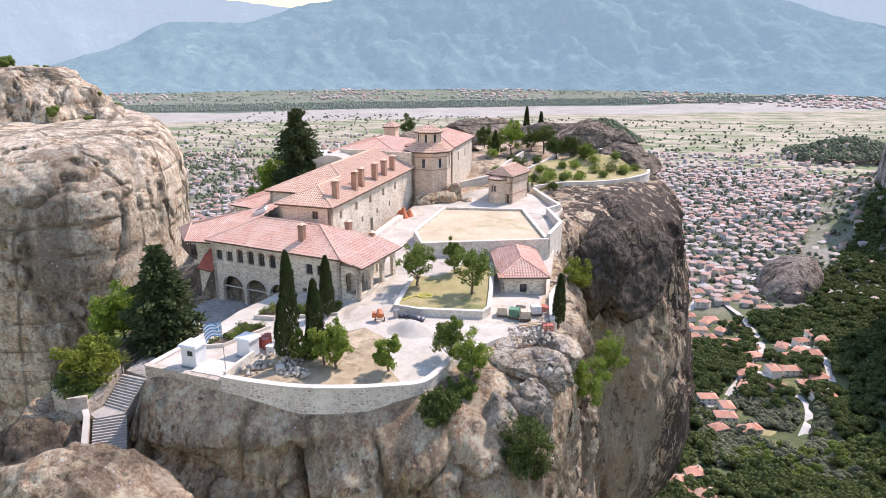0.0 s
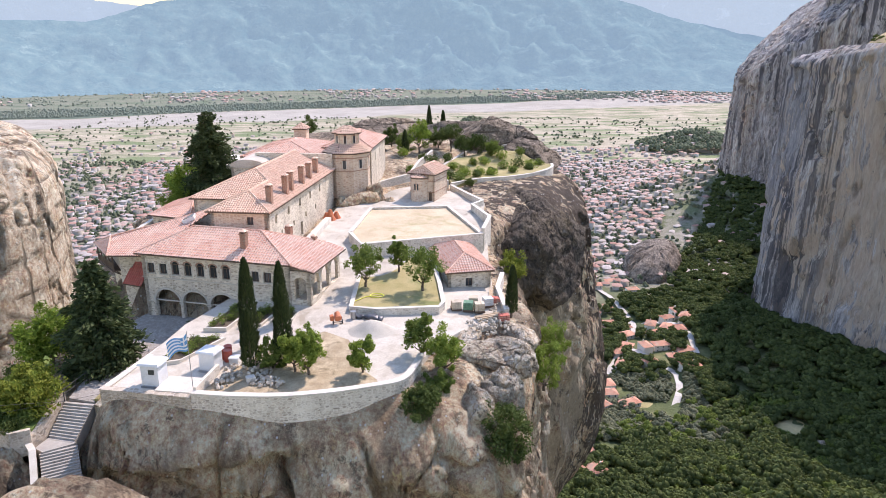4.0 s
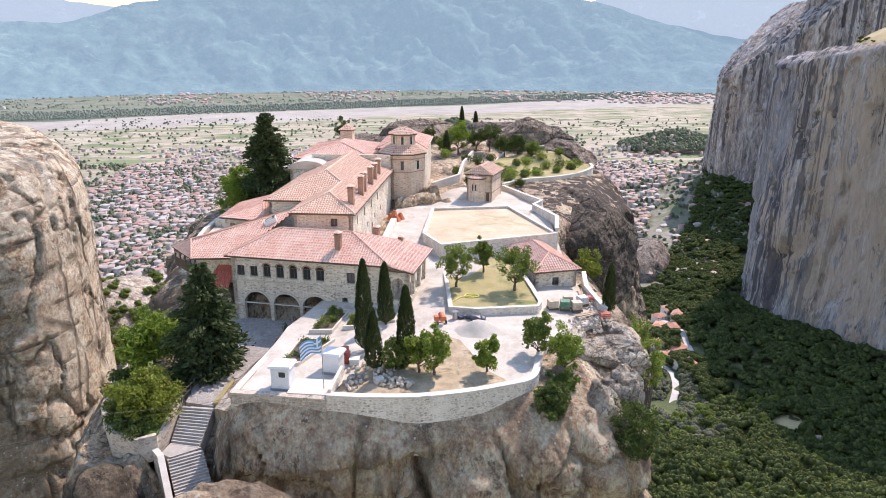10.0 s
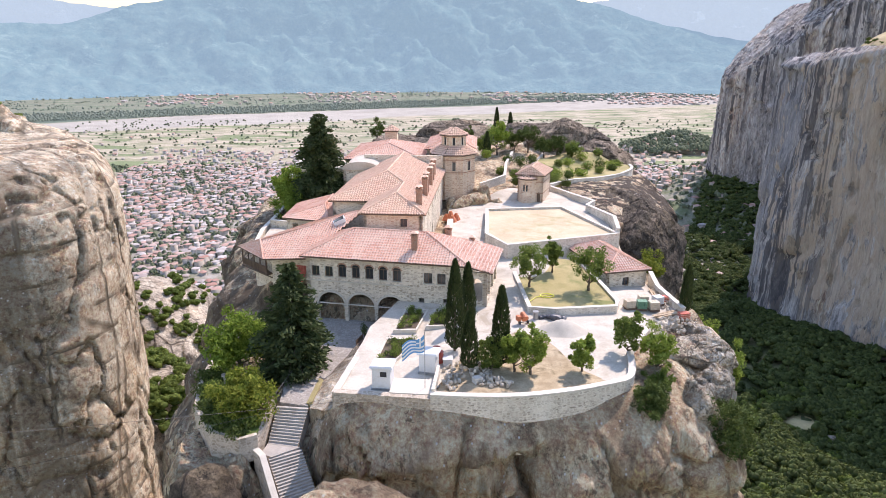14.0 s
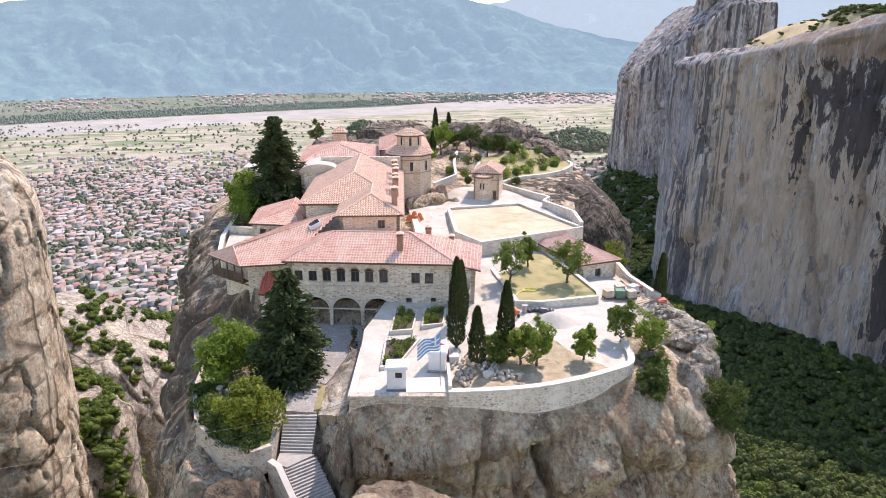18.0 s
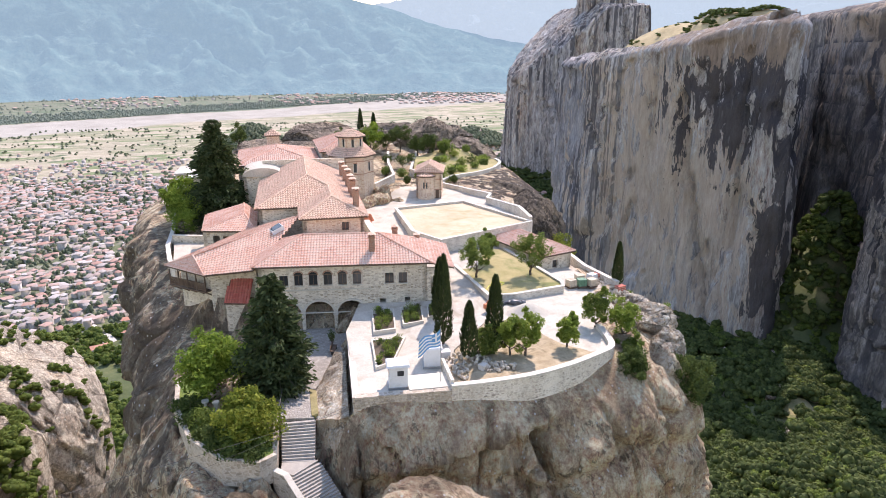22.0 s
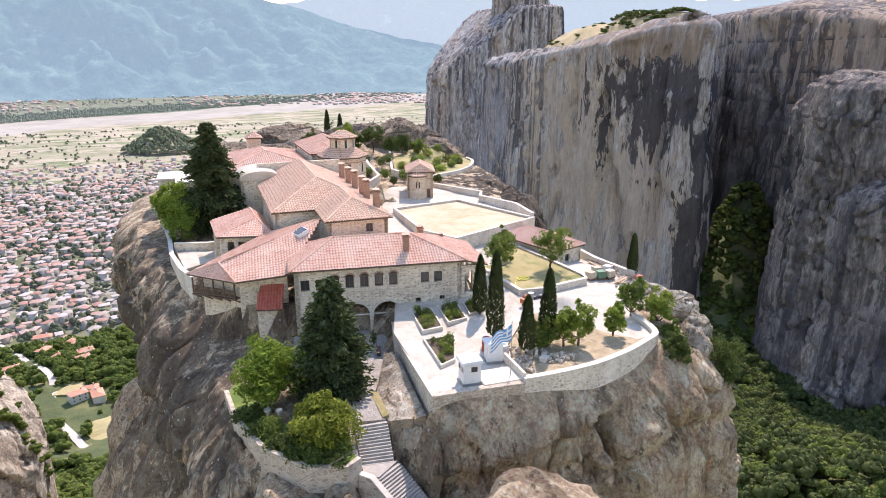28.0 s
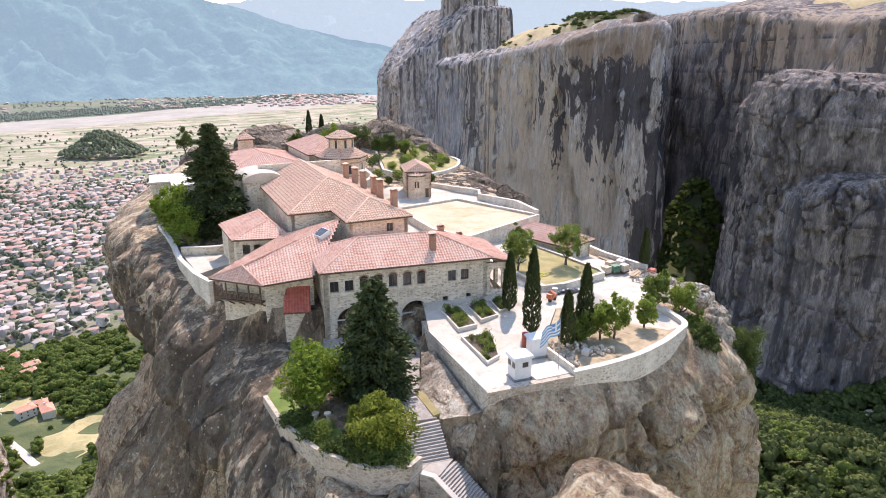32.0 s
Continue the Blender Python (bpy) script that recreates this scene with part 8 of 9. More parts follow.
for h in (0.55, 1.05):
    part("rail", Pile().bar(ra + Vector((0, 0, h)), rb + Vector((0, 0, h)), 0.045, seg=6), BLACKIRON, fence)
boulder(-22.1, 2.0, -9.4, 1.5, 5.4, 1.7, 33.0, -8, BOULDER, 0.3, "bare pale rock slope beside the ramp", "forecourt rocks", 4)
boulder(-22.0, -3.4, -10.2, 1.6, 2.6, 2.2, 34.0, 0, BOULDER, 0.25, "bare pale rock slope beside the ramp", "forecourt rocks", 4)
bench = thing("bench", (-20.6, 10.6, -8.0), "dark slatted bench against the terrace wall", "bench", turn=72)
part("seat", Pile().box(-0.9, -0.25, 0.4, 0.9, 0.25, 0.47), WOOD, bench)
part("backrest", Pile().box(-0.9, 0.22, 0.5, 0.9, 0.28, 0.95), WOOD, bench)
for sx in (-0.7, 0.7):
    part("leg", Pile().box(sx - 0.05, -0.22, 0, sx + 0.05, 0.22, 0.4), BLACKIRON, bench)
bush(-20.5, 12.6, -7.8, 0.55, 71, LEAF_DARK, 1.7, label="clipped dark bush beside the arcade", size=0.09, n=350)

# ---------------------------------------------------------------- planters on the terrace
BEDSOIL = mottled("dark_garden_soil", (0.085, 0.062, 0.042), (0.16, 0.12, 0.082), 1.2, 10, 0.95, 0.7, 0.05)
for i, (pts, z) in enumerate((([(-18.2, -0.8), (-16.3, -0.1), (-13.6, 5.4), (-17.3, 5.8)], -4.85), ([(-16.7, 7.3), (-14.2, 7.4), (-13.0, 13.2), (-15.6, 13.7)], -4.7), ([(-13.2, 8.2), (-10.7, 8.5), (-9.7, 12.9), (-12.3, 13.3)], -4.65), ([(-10.0, 9.3), (-7.6, 9.9), (-7.4, 12.4), (-9.1, 12.8)], -4.6))):
    bed = thing("planter", (*pts[0], -5.2), "stone-kerbed planting bed full of herbs", "planter", "terrace planters", placed=True)
    cx, cy = sum(p[0] for p in pts) / 4, sum(p[1] for p in pts) / 4
    inn = [(cx + (x - cx) * 0.86, cy + (y - cy) * 0.9) for x, y in pts]
    for j in range(4):
        a, b, c, d = pts[j], pts[(j + 1) % 4], inn[(j + 1) % 4], inn[j]
        part("kerb", slab_pile([a, b, c, d], z, 1.0), SILL, bed)
    part("soil", slab_pile(inn, z - 0.12, 0.8), BEDSOIL, bed)
    rr = random.Random(90 + i)
    for j in range(26 if i < 3 else 12):
        s, t = rr.random(), rr.random()
        e0, e1 = Vector(inn[0]).lerp(Vector(inn[3]), s), Vector(inn[1]).lerp(Vector(inn[2]), s)
        q = e0.lerp(e1, 0.1 + 0.8 * t)
        bush(q.x, q.y, z - 0.12, 0.36 + 0.36 * rr.random(), 200 + 40 * i + j, rr.choice((LEAF_DARK, LEAF_MID, LEAF_LIGHT)), None, label="low herb clump in the planting bed", group="bed herbs", size=0.07, n=140)

# ---------------------------------------------------------------- booths, flag, barrels and building clutter

def booth(x, y, z, turn, label, w=1.7, d=1.5, h=2.15, windows=True):
    ob = thing("guard_booth", (x, y, z), label, "booth", turn=turn)
    part("base", Pile().box(-w / 2 - 0.1, -d / 2 - 0.1, -0.1, w / 2 + 0.1, d / 2 + 0.1, 0.12), METAL, ob)
    part("body", Pile().box(-w / 2, -d / 2, 0.12, w / 2, d / 2, h), WHITE, ob)
    e = 0.22
    p = Pile()
    p.hexa([(-w / 2 - e, -d / 2 - e, h), (w / 2 + e, -d / 2 - e, h), (w / 2 + e, d / 2 + e, h), (-w / 2 - e, d / 2 + e, h)], [(-w / 2 - e + 0.1, -d / 2 - e + 0.1, h + 0.16), (w / 2 + e - 0.1, -d / 2 - e + 0.1, h + 0.22), (w / 2 + e - 0.1, d / 2 + e - 0.1, h + 0.22), (-w / 2 - e + 0.1, d / 2 + e - 0.1, h + 0.16)])
    part("roof", p, WHITE, ob)
    if windows:
        for sx in (-0.42, 0.42):
            part("window", Pile().box(-w / 2 - 0.02, sx - 0.26, 1.2, -w / 2 + 0.03, sx + 0.26, 1.75), GLASS, ob)
        part("window", Pile().box(-0.1, -d / 2 - 0.02, 1.25, 0.5, -d / 2 + 0.03, 1.75), GLASS, ob)
    return ob


booth(-16.85, -4.25, -5.15, -8, "small white metal guard booth with dark windows")
booth(-12.7, -1.3, -5.1, -14, "white metal booth below the flag", 1.6, 1.4, 1.9, False)
base = thing("terrace_podium", (-14.4, -4.3, -5.2), "low stone-paved podium with steps beside the booth", "podium", turn=-6)
part("slab", Pile().box(-1.6, -1.9, -0.3, 2.2, 0.9, 0.32), SILL, base)
part("step", Pile().box(-2.1, -1.0, -0.3, -1.6, 0.4, 0.16), SILL, base)
part("parapet", Pile().box(2.2, -2.0, -0.3, 2.5, 2.6, 0.95), STONE_WALL, base)
flag = thing("flagpole", (-13.0, -5.2, -5.0), "thin white flagpole with a blue and white striped flag", "flag")
part("pole", Pile().bar((0, 0, -0.3), (0, 0, 5.6), 0.04, 0.03, 8), METAL, flag)
BLUE = mottled("blue_flag_cloth", (0.10, 0.30, 0.58), (0.14, 0.36, 0.64), 2, 14, 0.8, 0.1, 0.01)
WHT = mottled("white_flag_cloth", (0.72, 0.73, 0.75), (0.80, 0.80, 0.80), 2, 14, 0.8, 0.1, 0.01)


def flag_pt(s, t):
    x = -0.05 - 2.2 * s * 0.9
    return (x, 0.35 * math.sin(s * 5.0 + t) * s + 0.5 * s, 5.3 - 1.45 * t - 1.15 * s - 0.22 * math.sin(s * 6 + 1.2 * t))


for k in range(9):
    p = Pile()
    for i in range(14):
        for j in range(2):
            t0, t1 = (k + j / 2) / 9, (k + (j + 1) / 2) / 9
            p.face(flag_pt(i / 14, t0), flag_pt((i + 1) / 14, t0), flag_pt((i + 1) / 14, t1), flag_pt(i / 14, t1))
    part("stripe", p, BLUE if k % 2 == 0 else WHT, flag)
canton, cross = Pile(), Pile()
for i in range(5):
    for j in range(5):
        bit = canton if i != 2 and j != 2 else cross
        s0, s1, t0, t1 = 0.36 * i / 5, 0.36 * (i + 1) / 5, 0.555 * j / 5, 0.555 * (j + 1) / 5
        for off in (-0.012, 0.012):
            bit.face(*[(q[0], q[1] + off, q[2]) for q in (flag_pt(s0, t0), flag_pt(s1, t0), flag_pt(s1, t1), flag_pt(s0, t1))])
part("canton", canton, BLUE, flag)
part("cross", cross, WHT, flag)
RED = mottled("red_painted_drum", (0.34, 0.055, 0.035), (0.46, 0.09, 0.06), 1.5, 12, 0.5, 0.1, 0.01, (0.2, 0.08, 0.05), 1.5)
for x, y, t in ((-12.4, 0.9, 0), (-11.7, 0.5, 20), (-12.0, 1.5, 40)):
    b = thing("drum", (x, y, -5.15), "red painted steel drum on the terrace", "drum", "red drums", turn=t)
    part("body", ring_pile(0, 0, 0.38, 0, 1.15, 16), RED, b)
    for z in (0.36, 0.76, 1.12):
        part("hoop", ring_pile(0, 0, 0.405, z, z + 0.04, 16), RED, b)
crate = thing("crate", (-10.9, 0.1, -5.15), "white plastic crate on the terrace", "crate")
part("body", Pile().box(-0.45, -0.4, 0, 0.45, 0.4, 0.6), WHITE, crate)
part("rim", Pile().box(-0.5, -0.45, 0.6, 0.5, 0.45, 0.68), WHITE, crate)
block = thing("stone_block", (-8.2, -3.6, -5.2), "cut white stone block on the earth", "block", turn=30)
part("body", Pile().box(-0.4, -0.35, -0.05, 0.4, 0.35, 0.55), CAP, block)


def stone_heap(x, y, z, rx, ry, h, count, seed, label, size=(0.12, 0.3)):
    """Loose stones heaped up: one mesh each, sharing a few shapes."""
    rng = random.Random(seed)
    ob = thing("stone_heap", (x, y, z), label, "stones")
    for i in range(count):
        a, r = rng.random() * 6.28, rng.random() ** 0.6
        px, py = math.cos(a) * rx * r, math.sin(a) * ry * r
        s = rng.uniform(*size)
        me = STONES[i % len(STONES)]
        st = new("stone", me)
        st.parent = ob
        st.matrix_basis = Matrix.LocRotScale((px, py, h * max(0, 1 - r * r) * rng.random() + s * 0.5), Euler((rng.random() * 6, rng.random() * 6, rng.random() * 6)), (s, s * 0.8, s * 0.7))
    return ob


STONEM = mottled("pale_loose_stone", (0.40, 0.345, 0.275), (0.58, 0.515, 0.425), 1.5, 9, 0.9, 0.4, 0.02, vary=0.25)
STONES = []
for k in range(5):
    bm = bmesh.new()
    bmesh.ops.create_icosphere(bm, subdivisions=1, radius=1.0)
    for q in bm.verts:
        q.co *= 1 + 0.45 * noise.noise(q.co * 1.4 + Vector((k * 3.1, 0, 0)))
    me = bpy.data.meshes.new("stone")
    bm.to_mesh(me)
    bm.free()
    me.materials.append(STONEM)
    STONES.append(me)
stone_heap(-9.0, -1.6, -5.2, 2.3, 2.0, 0.7, 90, 301, "heap of loose pale building stones under the cypress")
stone_heap(-6.4, -3.9, -5.15, 1.8, 0.9, 0.35, 60, 302, "scatter of loose pale stones on the earth")
stone_heap(-10.6, -3.6, -5.15, 0.8, 1.6, 0.3, 40, 303, "scatter of loose pale stones on the earth")
stone_heap(14.3, 9.2, -5.1, 3.0, 2.2, 0.7, 75, 304, "heap of rubble and stones at the terrace edge", (0.1, 0.27))
stone_heap(15.6, 15.5, -5.2, 1.6, 2.6, 0.5, 55, 305, "heap of rubble beside the outbuilding", (0.1, 0.26))
p = Pile()
for j in range(9):
    for i in range(24):
        a, r = 6.283 * i / 24, 2.5 * j / 8
        p.v.append((math.cos(a) * r * 1.3, math.sin(a) * r, 1.35 * (1 - smooth01(j / 8)) + 0.12 * fbm(math.cos(a) * r, math.sin(a) * r, 2, 3) - 0.05))
for j in range(8):
    for i in range(24):
        k = (i + 1) % 24
        p.f.append((j * 24 + i, (j + 1) * 24 + i, (j + 1) * 24 + k, j * 24 + k))
SAND = mottled("grey_builders_sand", (0.44, 0.40, 0.34), (0.54, 0.50, 0.43), 0.8, 14, 0.95, 0.4, 0.02)
sp = part("sand_mound", p, SAND, smooth=True)
sp.matrix_basis = pose(1.6, 7.6, -4.95)
tagged(sp, "mound of grey building sand on the terrace", "sand")
mixer = thing("cement_mixer", (-2.4, 9.3, -4.9), "small orange cement mixer", "mixer", turn=20)
part("drum", Pile().bar((0, -0.35, 0.75), (0, 0.4, 1.15), 0.42, 0.3, 14), ORANGE, mixer)
part("motor_box", Pile().box(-0.85, -0.3, 0.55, -0.45, 0.3, 1.1), ORANGE, mixer)
part("axle", Pile().bar((-0.6, 0, 0.25), (0.6, 0, 0.25), 0.04, seg=6), BLACKIRON, mixer)
for sx in (-0.5, 0.5):
    part("wheel", Pile().bar((sx - 0.05, 0, 0.25), (sx + 0.05, 0, 0.25), 0.25, seg=14), BLACKIRON, mixer)
    part("leg", Pile().bar((sx, 0, 0.2), (sx * 0.8, 0, 0.9), 0.035, seg=6), BLACKIRON, mixer)
for i, (x, y, r) in enumerate(((-0.2, 10.8, 0.5), (0.6, 10.9, 0.42), (1.4, 10.6, 0.5), (2.1, 10.4, 0.36))):
    s = boulder(x, y, -4.65, r * 1.2, r, r * 0.6, 80 + i, 15 * i, BLACKPLASTIC, 0.3, "dark plastic sack of builders' waste", "waste sacks", 2)
    s.name = "sack"
    s["category"] = "sack"
bar = thing("barrel", (-0.9, 10.7, -4.9), "grey plastic barrel beside the sand", "barrel")
part("body", ring_pile(0, 0, 0.33, 0, 0.95, 14), METAL, bar)
part("rim", ring_pile(0, 0, 0.36, 0.9, 0.98, 14), METAL, bar)
hose = Pile()
pts = [Vector((1.1 + math.cos(t * 0.45) * (0.75 + 0.04 * (t % 5)), 15.9 + math.sin(t * 0.45) * (0.6 + 0.05 * (t % 3)), -4.02)) for t in range(30)] + [Vector((-0.2 - 0.25 * k, 15.4 - 0.35 * k, -4.02)) for k in range(6)]
for a, b in zip(pts, pts[1:]):
    hose.bar(a, b, 0.05, seg=6)
tagged(part("garden_hose", hose, YELLOW), "coiled bright yellow garden hose on the lawn", "hose")
for i, (x, y, t, mat, lab) in enumerate(((10.6, 14.2, 10, PALLET, "pallet of pale building stone"), (12.0, 14.0, -5, GREENNET, "pallet of stone under green netting"), (13.3, 13.7, 8, PALLET, "pallet of pale building stone"), (14.3, 15.4, 20, WHITE, "pallet of bagged lime under white sheet"), (12.6, 15.6, 0, PALLET, "pallet of pale building stone"))):
    ob = thing("pallet_stack", (x, y, -4.95), lab, "pallet", "pallets", turn=t)
    for k in (-0.45, 0, 0.45):
        part("runner", Pile().box(-0.6, k - 0.05, -0.1, 0.6, k + 0.05, 0.1), WOOD, ob)
    part("deck", Pile().box(-0.6, -0.55, 0.1, 0.6, 0.55, 0.16), WOOD, ob)
    for row in range(4):
        for k in range(3):
            part("stone_block", Pile().box(-0.55 + 0.37 * k, -0.5, 0.16 + 0.22 * row, -0.2 + 0.37 * k, 0.5, 0.36 + 0.22 * row), mat, ob)
strip_wall([(16.6, 12.5), (15.9, 20.0), (16.8, 26.0)], lambda x, y: -4.2 if y < 24 else -4.4, lambda x, y: -8, 0.45, STONE_WALL, "wall_outbuilding", "low rubble parapet beside the outbuilding", coping=CAP, cope=0.12)
PLANKW = mottled("sawn_pale_planks", (0.42, 0.31, 0.20), (0.58, 0.45, 0.31), 1.5, 14, 0.85, 0.3, 0.01, vary=0.2)
for x, y, t, n, lab in ((15.2, 18.6, 82, 9, "stack of sawn building planks beside the outbuilding"), (14.6, 12.2, 24, 6, "loose building planks at the terrace edge")):
    ob = thing("plank_stack", (x, y, -4.95), lab, "planks", "plank stacks", turn=t)
    rp = random.Random(n)
    for k in range(n):
        yy, zz, sk = -0.45 + 0.3 * (k % 4), 0.08 * (k // 4), rp.uniform(-0.12, 0.12)
        part("plank", Pile().hexa([(-1.9, yy + sk, zz), (1.9, yy - sk, zz), (1.9, yy + 0.22 - sk, zz), (-1.9, yy + 0.22 + sk, zz)], [(-1.9, yy + sk, zz + 0.06), (1.9, yy - sk, zz + 0.06), (1.9, yy + 0.22 - sk, zz + 0.06), (-1.9, yy + 0.22 + sk, zz + 0.06)]), PLANKW, ob)
for x, y, t in ((16.0, 11.2, 12), (15.4, 16.4, -10)):
    ob = thing("tile_stack", (x, y, -5.0), "stack of new red roof tiles awaiting use", "tiles", "tile stacks", turn=t)
    for k in range(6):
        for q in range(3):
            part("tile_row", Pile().box(-0.6 + 0.4 * q, -0.42, 0.12 * k, -0.24 + 0.4 * q, 0.42, 0.12 * k + 0.1), TILE_RED if k % 2 else TILE_NEW, ob)
tar = thing("orange_netting", (-10.0, 45.6, -2.35), "bundled orange safety netting in the plaza", "netting")
for k, (dx, dy, r, h) in enumerate(((0, 0, 0.9, 1.5), (0.9, 0.3, 0.8, 1.1), (-0.7, 0.4, 0.7, 0.9), (0.3, -0.6, 0.8, 0.9))):
    part("bundle", ring_pile(dx, dy, r, -0.1, h, 9, 20 * k, 0.22), ORANGE, tar)
strip_wall([(-10.2, 30.5), (-9.6, 44.0)], lambda x, y: -1.7, lambda x, y: -4, 0.9, CAP, "bench_wall", "pale built-in bench along the cell building")

# ---------------------------------------------------------------- cables slung from the terrace
for k, (a, b) in enumerate((((-20.6, -5.6, -5.4), (-38.6, -14.3, -4.6)), ((-20.9, -5.7, -6.0), (-40.9, -25.3, 3.6)))):
    p = Pile()
    A, B = Vector(a), Vector(b) + (Vector(b) - Vector(a)) * 1.6
    for i in range(16):
        q0, q1 = A.lerp(B, i / 16), A.lerp(B, (i + 1) / 16)
        q0.z -= 0.9 * math.sin(math.pi * i / 16)
        q1.z -= 0.9 * math.sin(math.pi * (i + 1) / 16)
        p.bar(q0, q1, 0.012, seg=5)
    tagged(part("cable", p, BLACKIRON), "thin steel goods cable slung from the terrace corner", "cable")

# ---------------------------------------------------------------- more planting
broad_tree(7.2, 2.0, -5.4, 4.6, 1.7, 101, LEAF_MID, label="small leafy tree at the wall's end", group="edge trees")
broad_tree(9.7, 0.4, -6.6, 5.2, 2.0, 102, LEAF_LIGHT, label="airy light green tree on the rock edge", group="edge trees")
broad_tree(9.0, -2.2, -7.6, 3.0, 1.3, 103, LEAF_MID, name="shrub", label="loose green shrub on the rock edge", trunk_h=0.1)
broad_tree(18.6, 31.5, -8.5, 5.0, 2.3, 104, LEAF_YEL, label="yellowish tree behind the outbuilding")
broad_tree(3.0, 24.0, -3.9, 4.6, 1.4, 105, LEAF_MID, label="small round-headed tree on the lawn", group="lawn trees")
broad_tree(22.6, 22.0, -15.5, 6.0, 2.6, 106, LEAF_LIGHT, name="shrub", label="bright bush rooted in the cliff side", trunk_h=0.1)
broad_tree(20.6, 9.5, -12.5, 5.5, 2.3, 107, LEAF_LIGHT, name="shrub", label="bright bush rooted in the cliff side", trunk_h=0.1)
broad_tree(8.3, 94.9, 0.8, 6.0, 2.8, 108, LEAF_DARK, label="dark spreading pine on the rear hill", trunk_h=0.5)
broad_tree(11.5, 91.0, 0.6, 4.4, 2.3, 109, LEAF_DARK, label="dark spreading pine on the rear hill", trunk_h=0.3)
broad_tree(-37.4, 51.0, -3.8, 6.2, 3.0, 110, LEAF_LIME, label="bright green tree beside the fir", trunk_h=0.15)
broad_tree(-27.5, 110, 1.0, 6, 2.2, 111, LEAF_DARK, label="tree on the rear rocks")
broad_tree(-6.8, -1.0, -5.2, 3.4, 1.5, 112, LEAF_MID, name="shrub", label="leafy fig bush under the cypress", trunk_h=0.12)
broad_tree(-4.6, -1.6, -5.2, 4.2, 1.5, 113, LEAF_LIGHT, label="young fruit tree in the earth bed", group="young fruit trees")
for i, (x, y, r) in enumerate(((5.6, 69, 1.6), (8.5, 71, 1.5), (11.5, 73.5, 1.7), (3.2, 73, 1.5), (5.0, 80, 1.8), (14.5, 76, 1.5), (20, 84, 1.8), (23, 87, 2.0), (26, 88, 1.8), (28, 91, 1.5), (17, 79, 1.2), (9, 79, 1.4), (13, 82, 1.3), (2.5, 66.5, 1.2), (-2.0, 86, 1.6), (24, 93, 1.6), (12.5, 67.8, 1.2))):
    bush(x, y, level_z(x, y) - 0.2, r, 140 + i, (LEAF_MID, LEAF_DARK, LEAF_LIGHT)[i % 3], r * 1.3, label="leafy shrub in the rear garden", group="rear garden shrubs", size=0.17, n=520)
for i, (x, y, z, rx, ry, rz) in enumerate(((-5.2, 55.8, -1.6, 1.8, 1.4, 1.5), (-7.6, 54.6, -1.9, 2.0, 1.2, 1.6), (-4.2, 57.6, -1.2, 1.5, 1.6, 1.8), (-9.8, 55.0, -2.0, 1.8, 1.0, 1.4), (-1.5, 56.5, -2.2, 1.4, 1.0, 0.8))):
    boulder(x, y, z, rx, ry, rz, 50 + i, 25 * i, ROCK, 0.4, "broken dark rock outcrop below the church", "church outcrop", 3)
for i, (x, y, z, rx, ry, rz) in enumerate(((13.4, 4.6, -6.3, 3.0, 2.6, 1.6), (16.2, 5.6, -6.4, 2.2, 3.4, 2.0), (12.6, -2.4, -10.6, 2.6, 3.0, 4.4), (15.4, 0.4, -8.4, 2.0, 2.6, 2.8), (8.6, -4.6, -11.2, 2.2, 1.8, 3.0), (17.6, 10.5, -7.0, 1.8, 3.6, 1.9), (12.2, 8.2, -5.7, 1.8, 1.2, 0.7))):
    boulder(x, y, z, rx, ry, rz, 70 + i, 40 * i, None, 0.22, res=4)
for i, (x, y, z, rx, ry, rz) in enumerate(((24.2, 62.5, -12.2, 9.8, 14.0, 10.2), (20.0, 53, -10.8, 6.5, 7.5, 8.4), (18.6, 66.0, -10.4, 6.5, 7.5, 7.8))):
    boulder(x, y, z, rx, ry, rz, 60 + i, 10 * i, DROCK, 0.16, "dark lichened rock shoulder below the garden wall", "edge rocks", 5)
for i, (x, y, z, rx, ry, rz) in enumerate(((8, 112, 0.5, 11, 6, 5.4), (-8, 110, 0.0, 12, 6, 6.2), (-22, 106, -1, 12, 7, 3.8), (28, 101, -2, 6, 6, 4.0), (-14, 97, 0.5, 9, 6, 3.2), (21, 107, 1.2, 9, 5, 4.4))):
    boulder(x, y, z, rx, ry, rz, 90 + i, 30 * i, HROCK, 0.2, "bare dark weathered rock hump on the pillar's edge", "edge rocks", 5)
tagged(part("grass_patch", sheet_pile([(27.0, 67.5), (29.6, 66.8), (32.0, 70.5), (32.4, 75.5), (30.6, 76.5), (28.2, 72.5)], lambda x, y: -4.6 - 0.3 * (x - 27) - 0.06 * abs(y - 71) + 0.3 * fbm(x / 2, y / 2, 0, 3), 1.4, 0.7), DRYGRASS), "tan patch of dry grass on the rock shoulder", "grass", kind="structure")
for i, (x, y, z, rx, ry, rz) in enumerate(((-115, 125, -5.0, 4.6, 3.6, 5.0), (-121, 122, -2, 5, 5, 4.5), (-128, 128, 0, 6, 5, 5))):
    boulder(x, y, z, rx, ry, rz, 30 + i, 30 * i, WROCK, 0.2, "rounded knob of rock on the western cliff", "western knobs", 4)


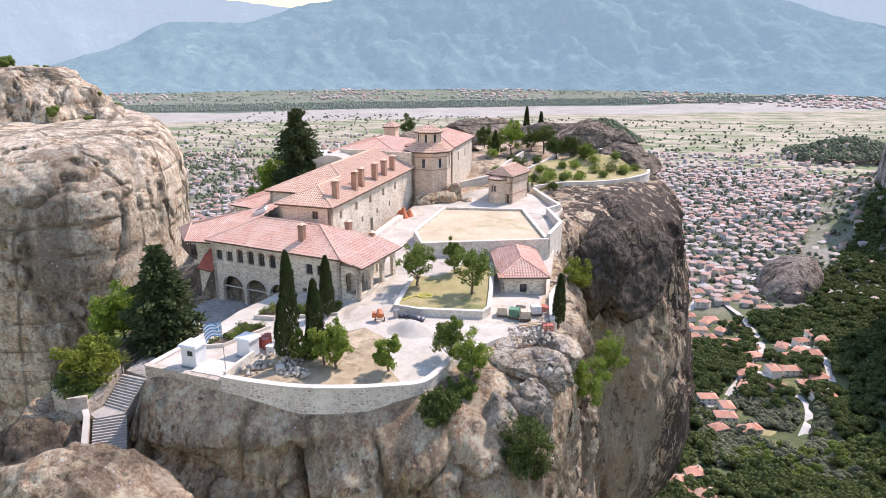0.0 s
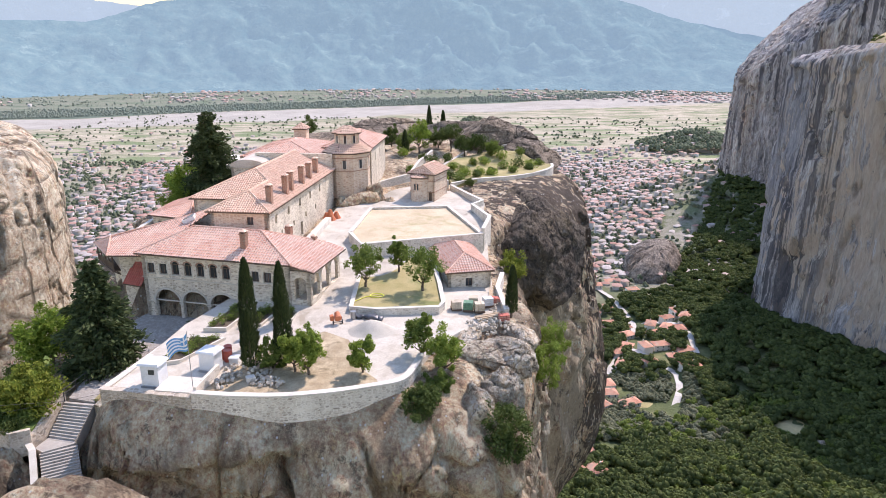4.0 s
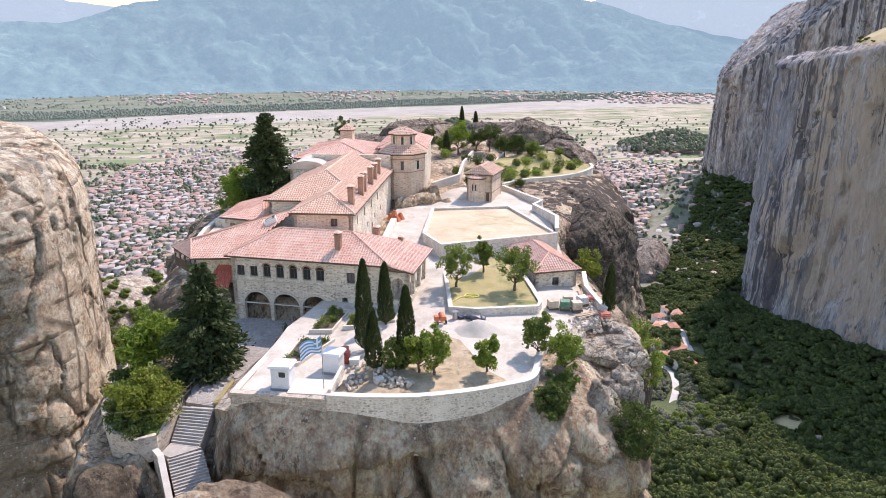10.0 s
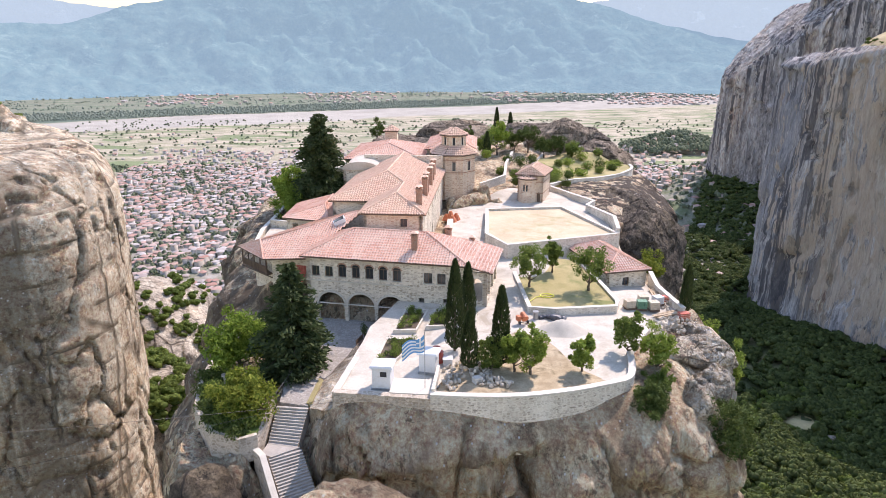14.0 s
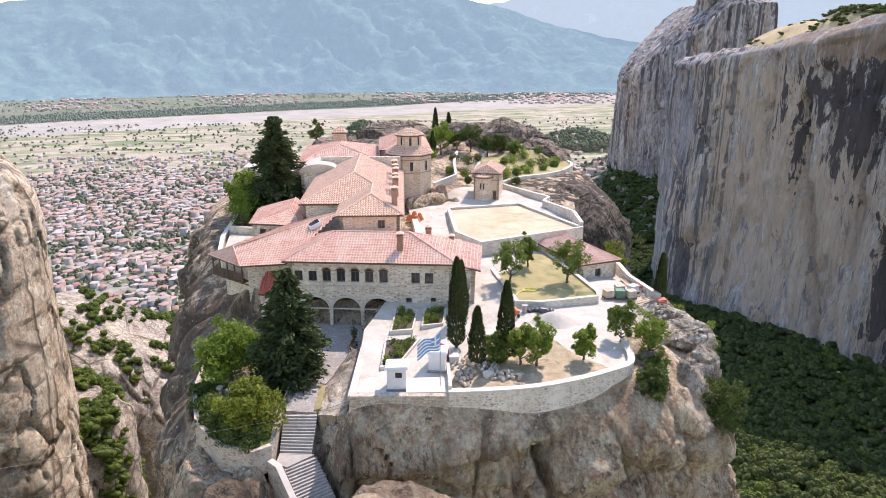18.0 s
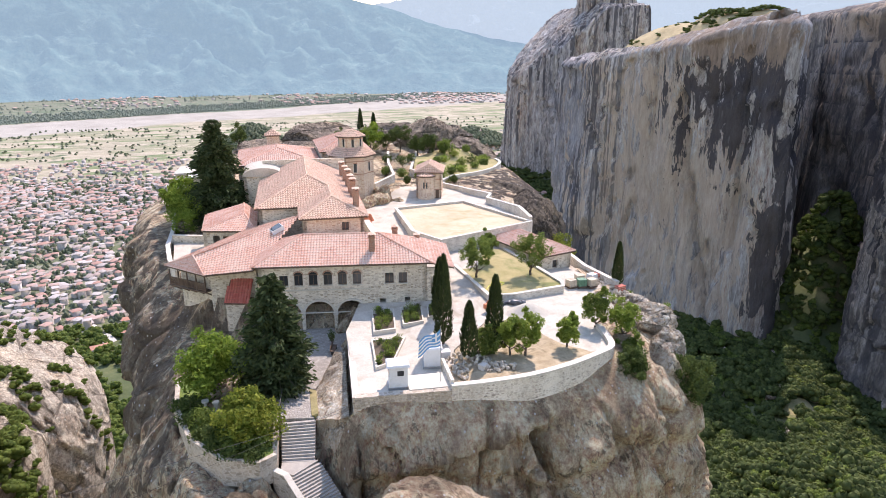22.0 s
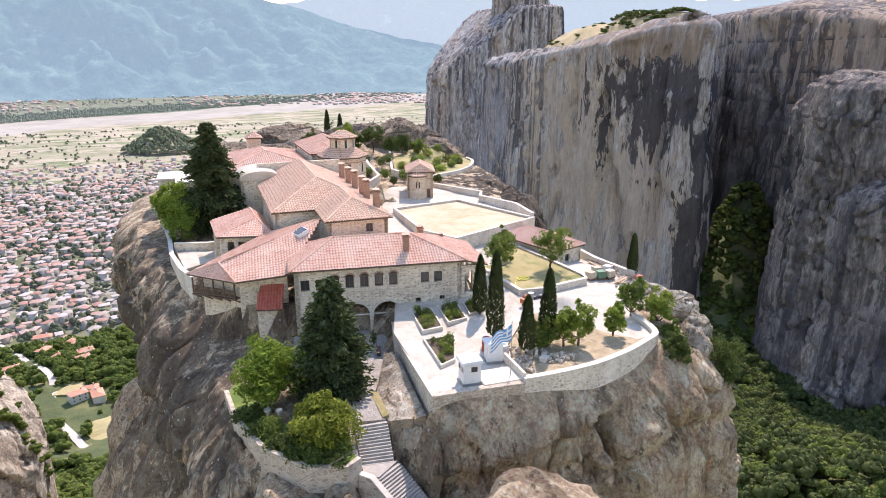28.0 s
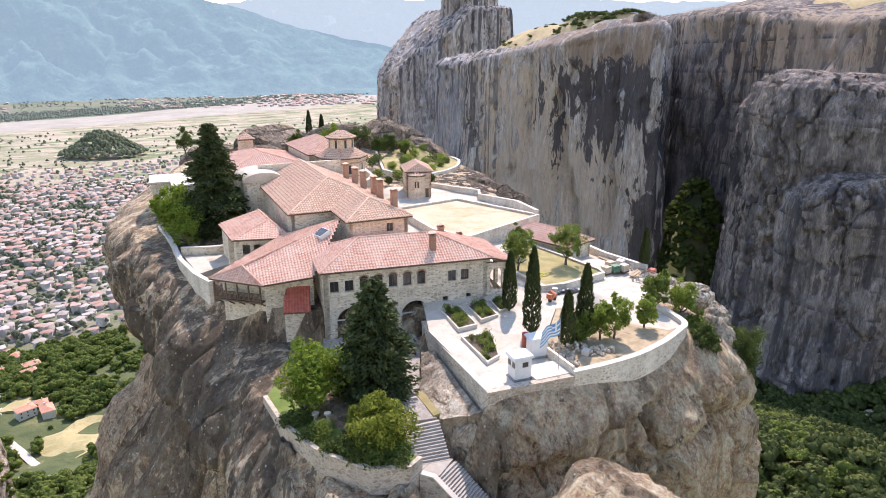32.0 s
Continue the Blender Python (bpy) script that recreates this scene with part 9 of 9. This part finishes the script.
for i, (x, y, r) in enumerate(((-34.6, 1.5, 1.7), (-33.4, -1.8, 1.5), (-29.4, -4.6, 1.2), (-35.6, 4.6, 1.6), (-32.0, -4.4, 1.4))):
    bush(x, y, -9.4, r, 240 + i, (LEAF_MID, LEAF_DARK)[i % 2], r * 1.2, label="dense green shrub above the garden wall", group="lower garden shrubs", size=0.17, n=520)

for i, (x, y, z, h, r, leaf) in enumerate(((5.5, 97, 1.0, 5.0, 2.4, LEAF_DARK), (14.5, 92, 0.6, 4.4, 2.4, LEAF_DARK), (-1.8, 90, 0.8, 4.6, 2.2, LEAF_MID), (17.5, 90, 0.2, 3.6, 2.0, LEAF_MID), (-5.5, 98, 1.6, 4.2, 2.0, LEAF_DARK))):
    broad_tree(x, y, z, h, r, 260 + i, leaf, label="leafy tree on the rear hill", group="rear hill trees", trunk_h=0.25)
for i, (x, y, r) in enumerate(((7.4, 67.5, 1.5), (10.4, 69.5, 1.6), (14.0, 73.4, 1.4), (16.8, 75.8, 1.5), (11.2, 76.2, 1.8), (8.0, 83.5, 1.6), (15.6, 84.5, 1.8), (21.5, 80.2, 1.4), (25.0, 84.2, 1.5), (19.6, 89.0, 1.7), (0.6, 76.0, 1.5), (2.8, 84.2, 1.5))):
    bush(x, y, level_z(x, y) - 0.2, r, 280 + i, (LEAF_LIGHT, LEAF_MID, LEAF_DARK)[i % 3], r * 1.25, label="leafy shrub in the rear garden", group="rear garden shrubs", size=0.17, n=520)

tagged(part("rock_slope", sheet_pile([(-24.25, -2.2), (-21.6, -5.2), (-21.2, -2.0), (-19.9, 7.0), (-20.8, 8.3), (-23.9, 2.2)], lambda x, y: -8.55 + 0.5 * (x + 24.2) + 0.22 * fbm(x / 1.6, y / 1.6, 3, 4), 2.5, 0.5), BOULDER, smooth=True), "bare pale rock slope between ramp and terrace wall", "rock", kind="structure")
tagged(part("grass_strip", sheet_pile([(-24.6, -1.6), (-24.0, -1.8), (-23.6, 2.6), (-24.2, 3.4)], lambda x, y: -8.32 + 0.3 * (x + 24.2) + 0.1 * fbm(x, y, 1, 2), 0.8, 0.6), LAWN), "narrow grass strip beside the ramp", "grass", kind="structure")
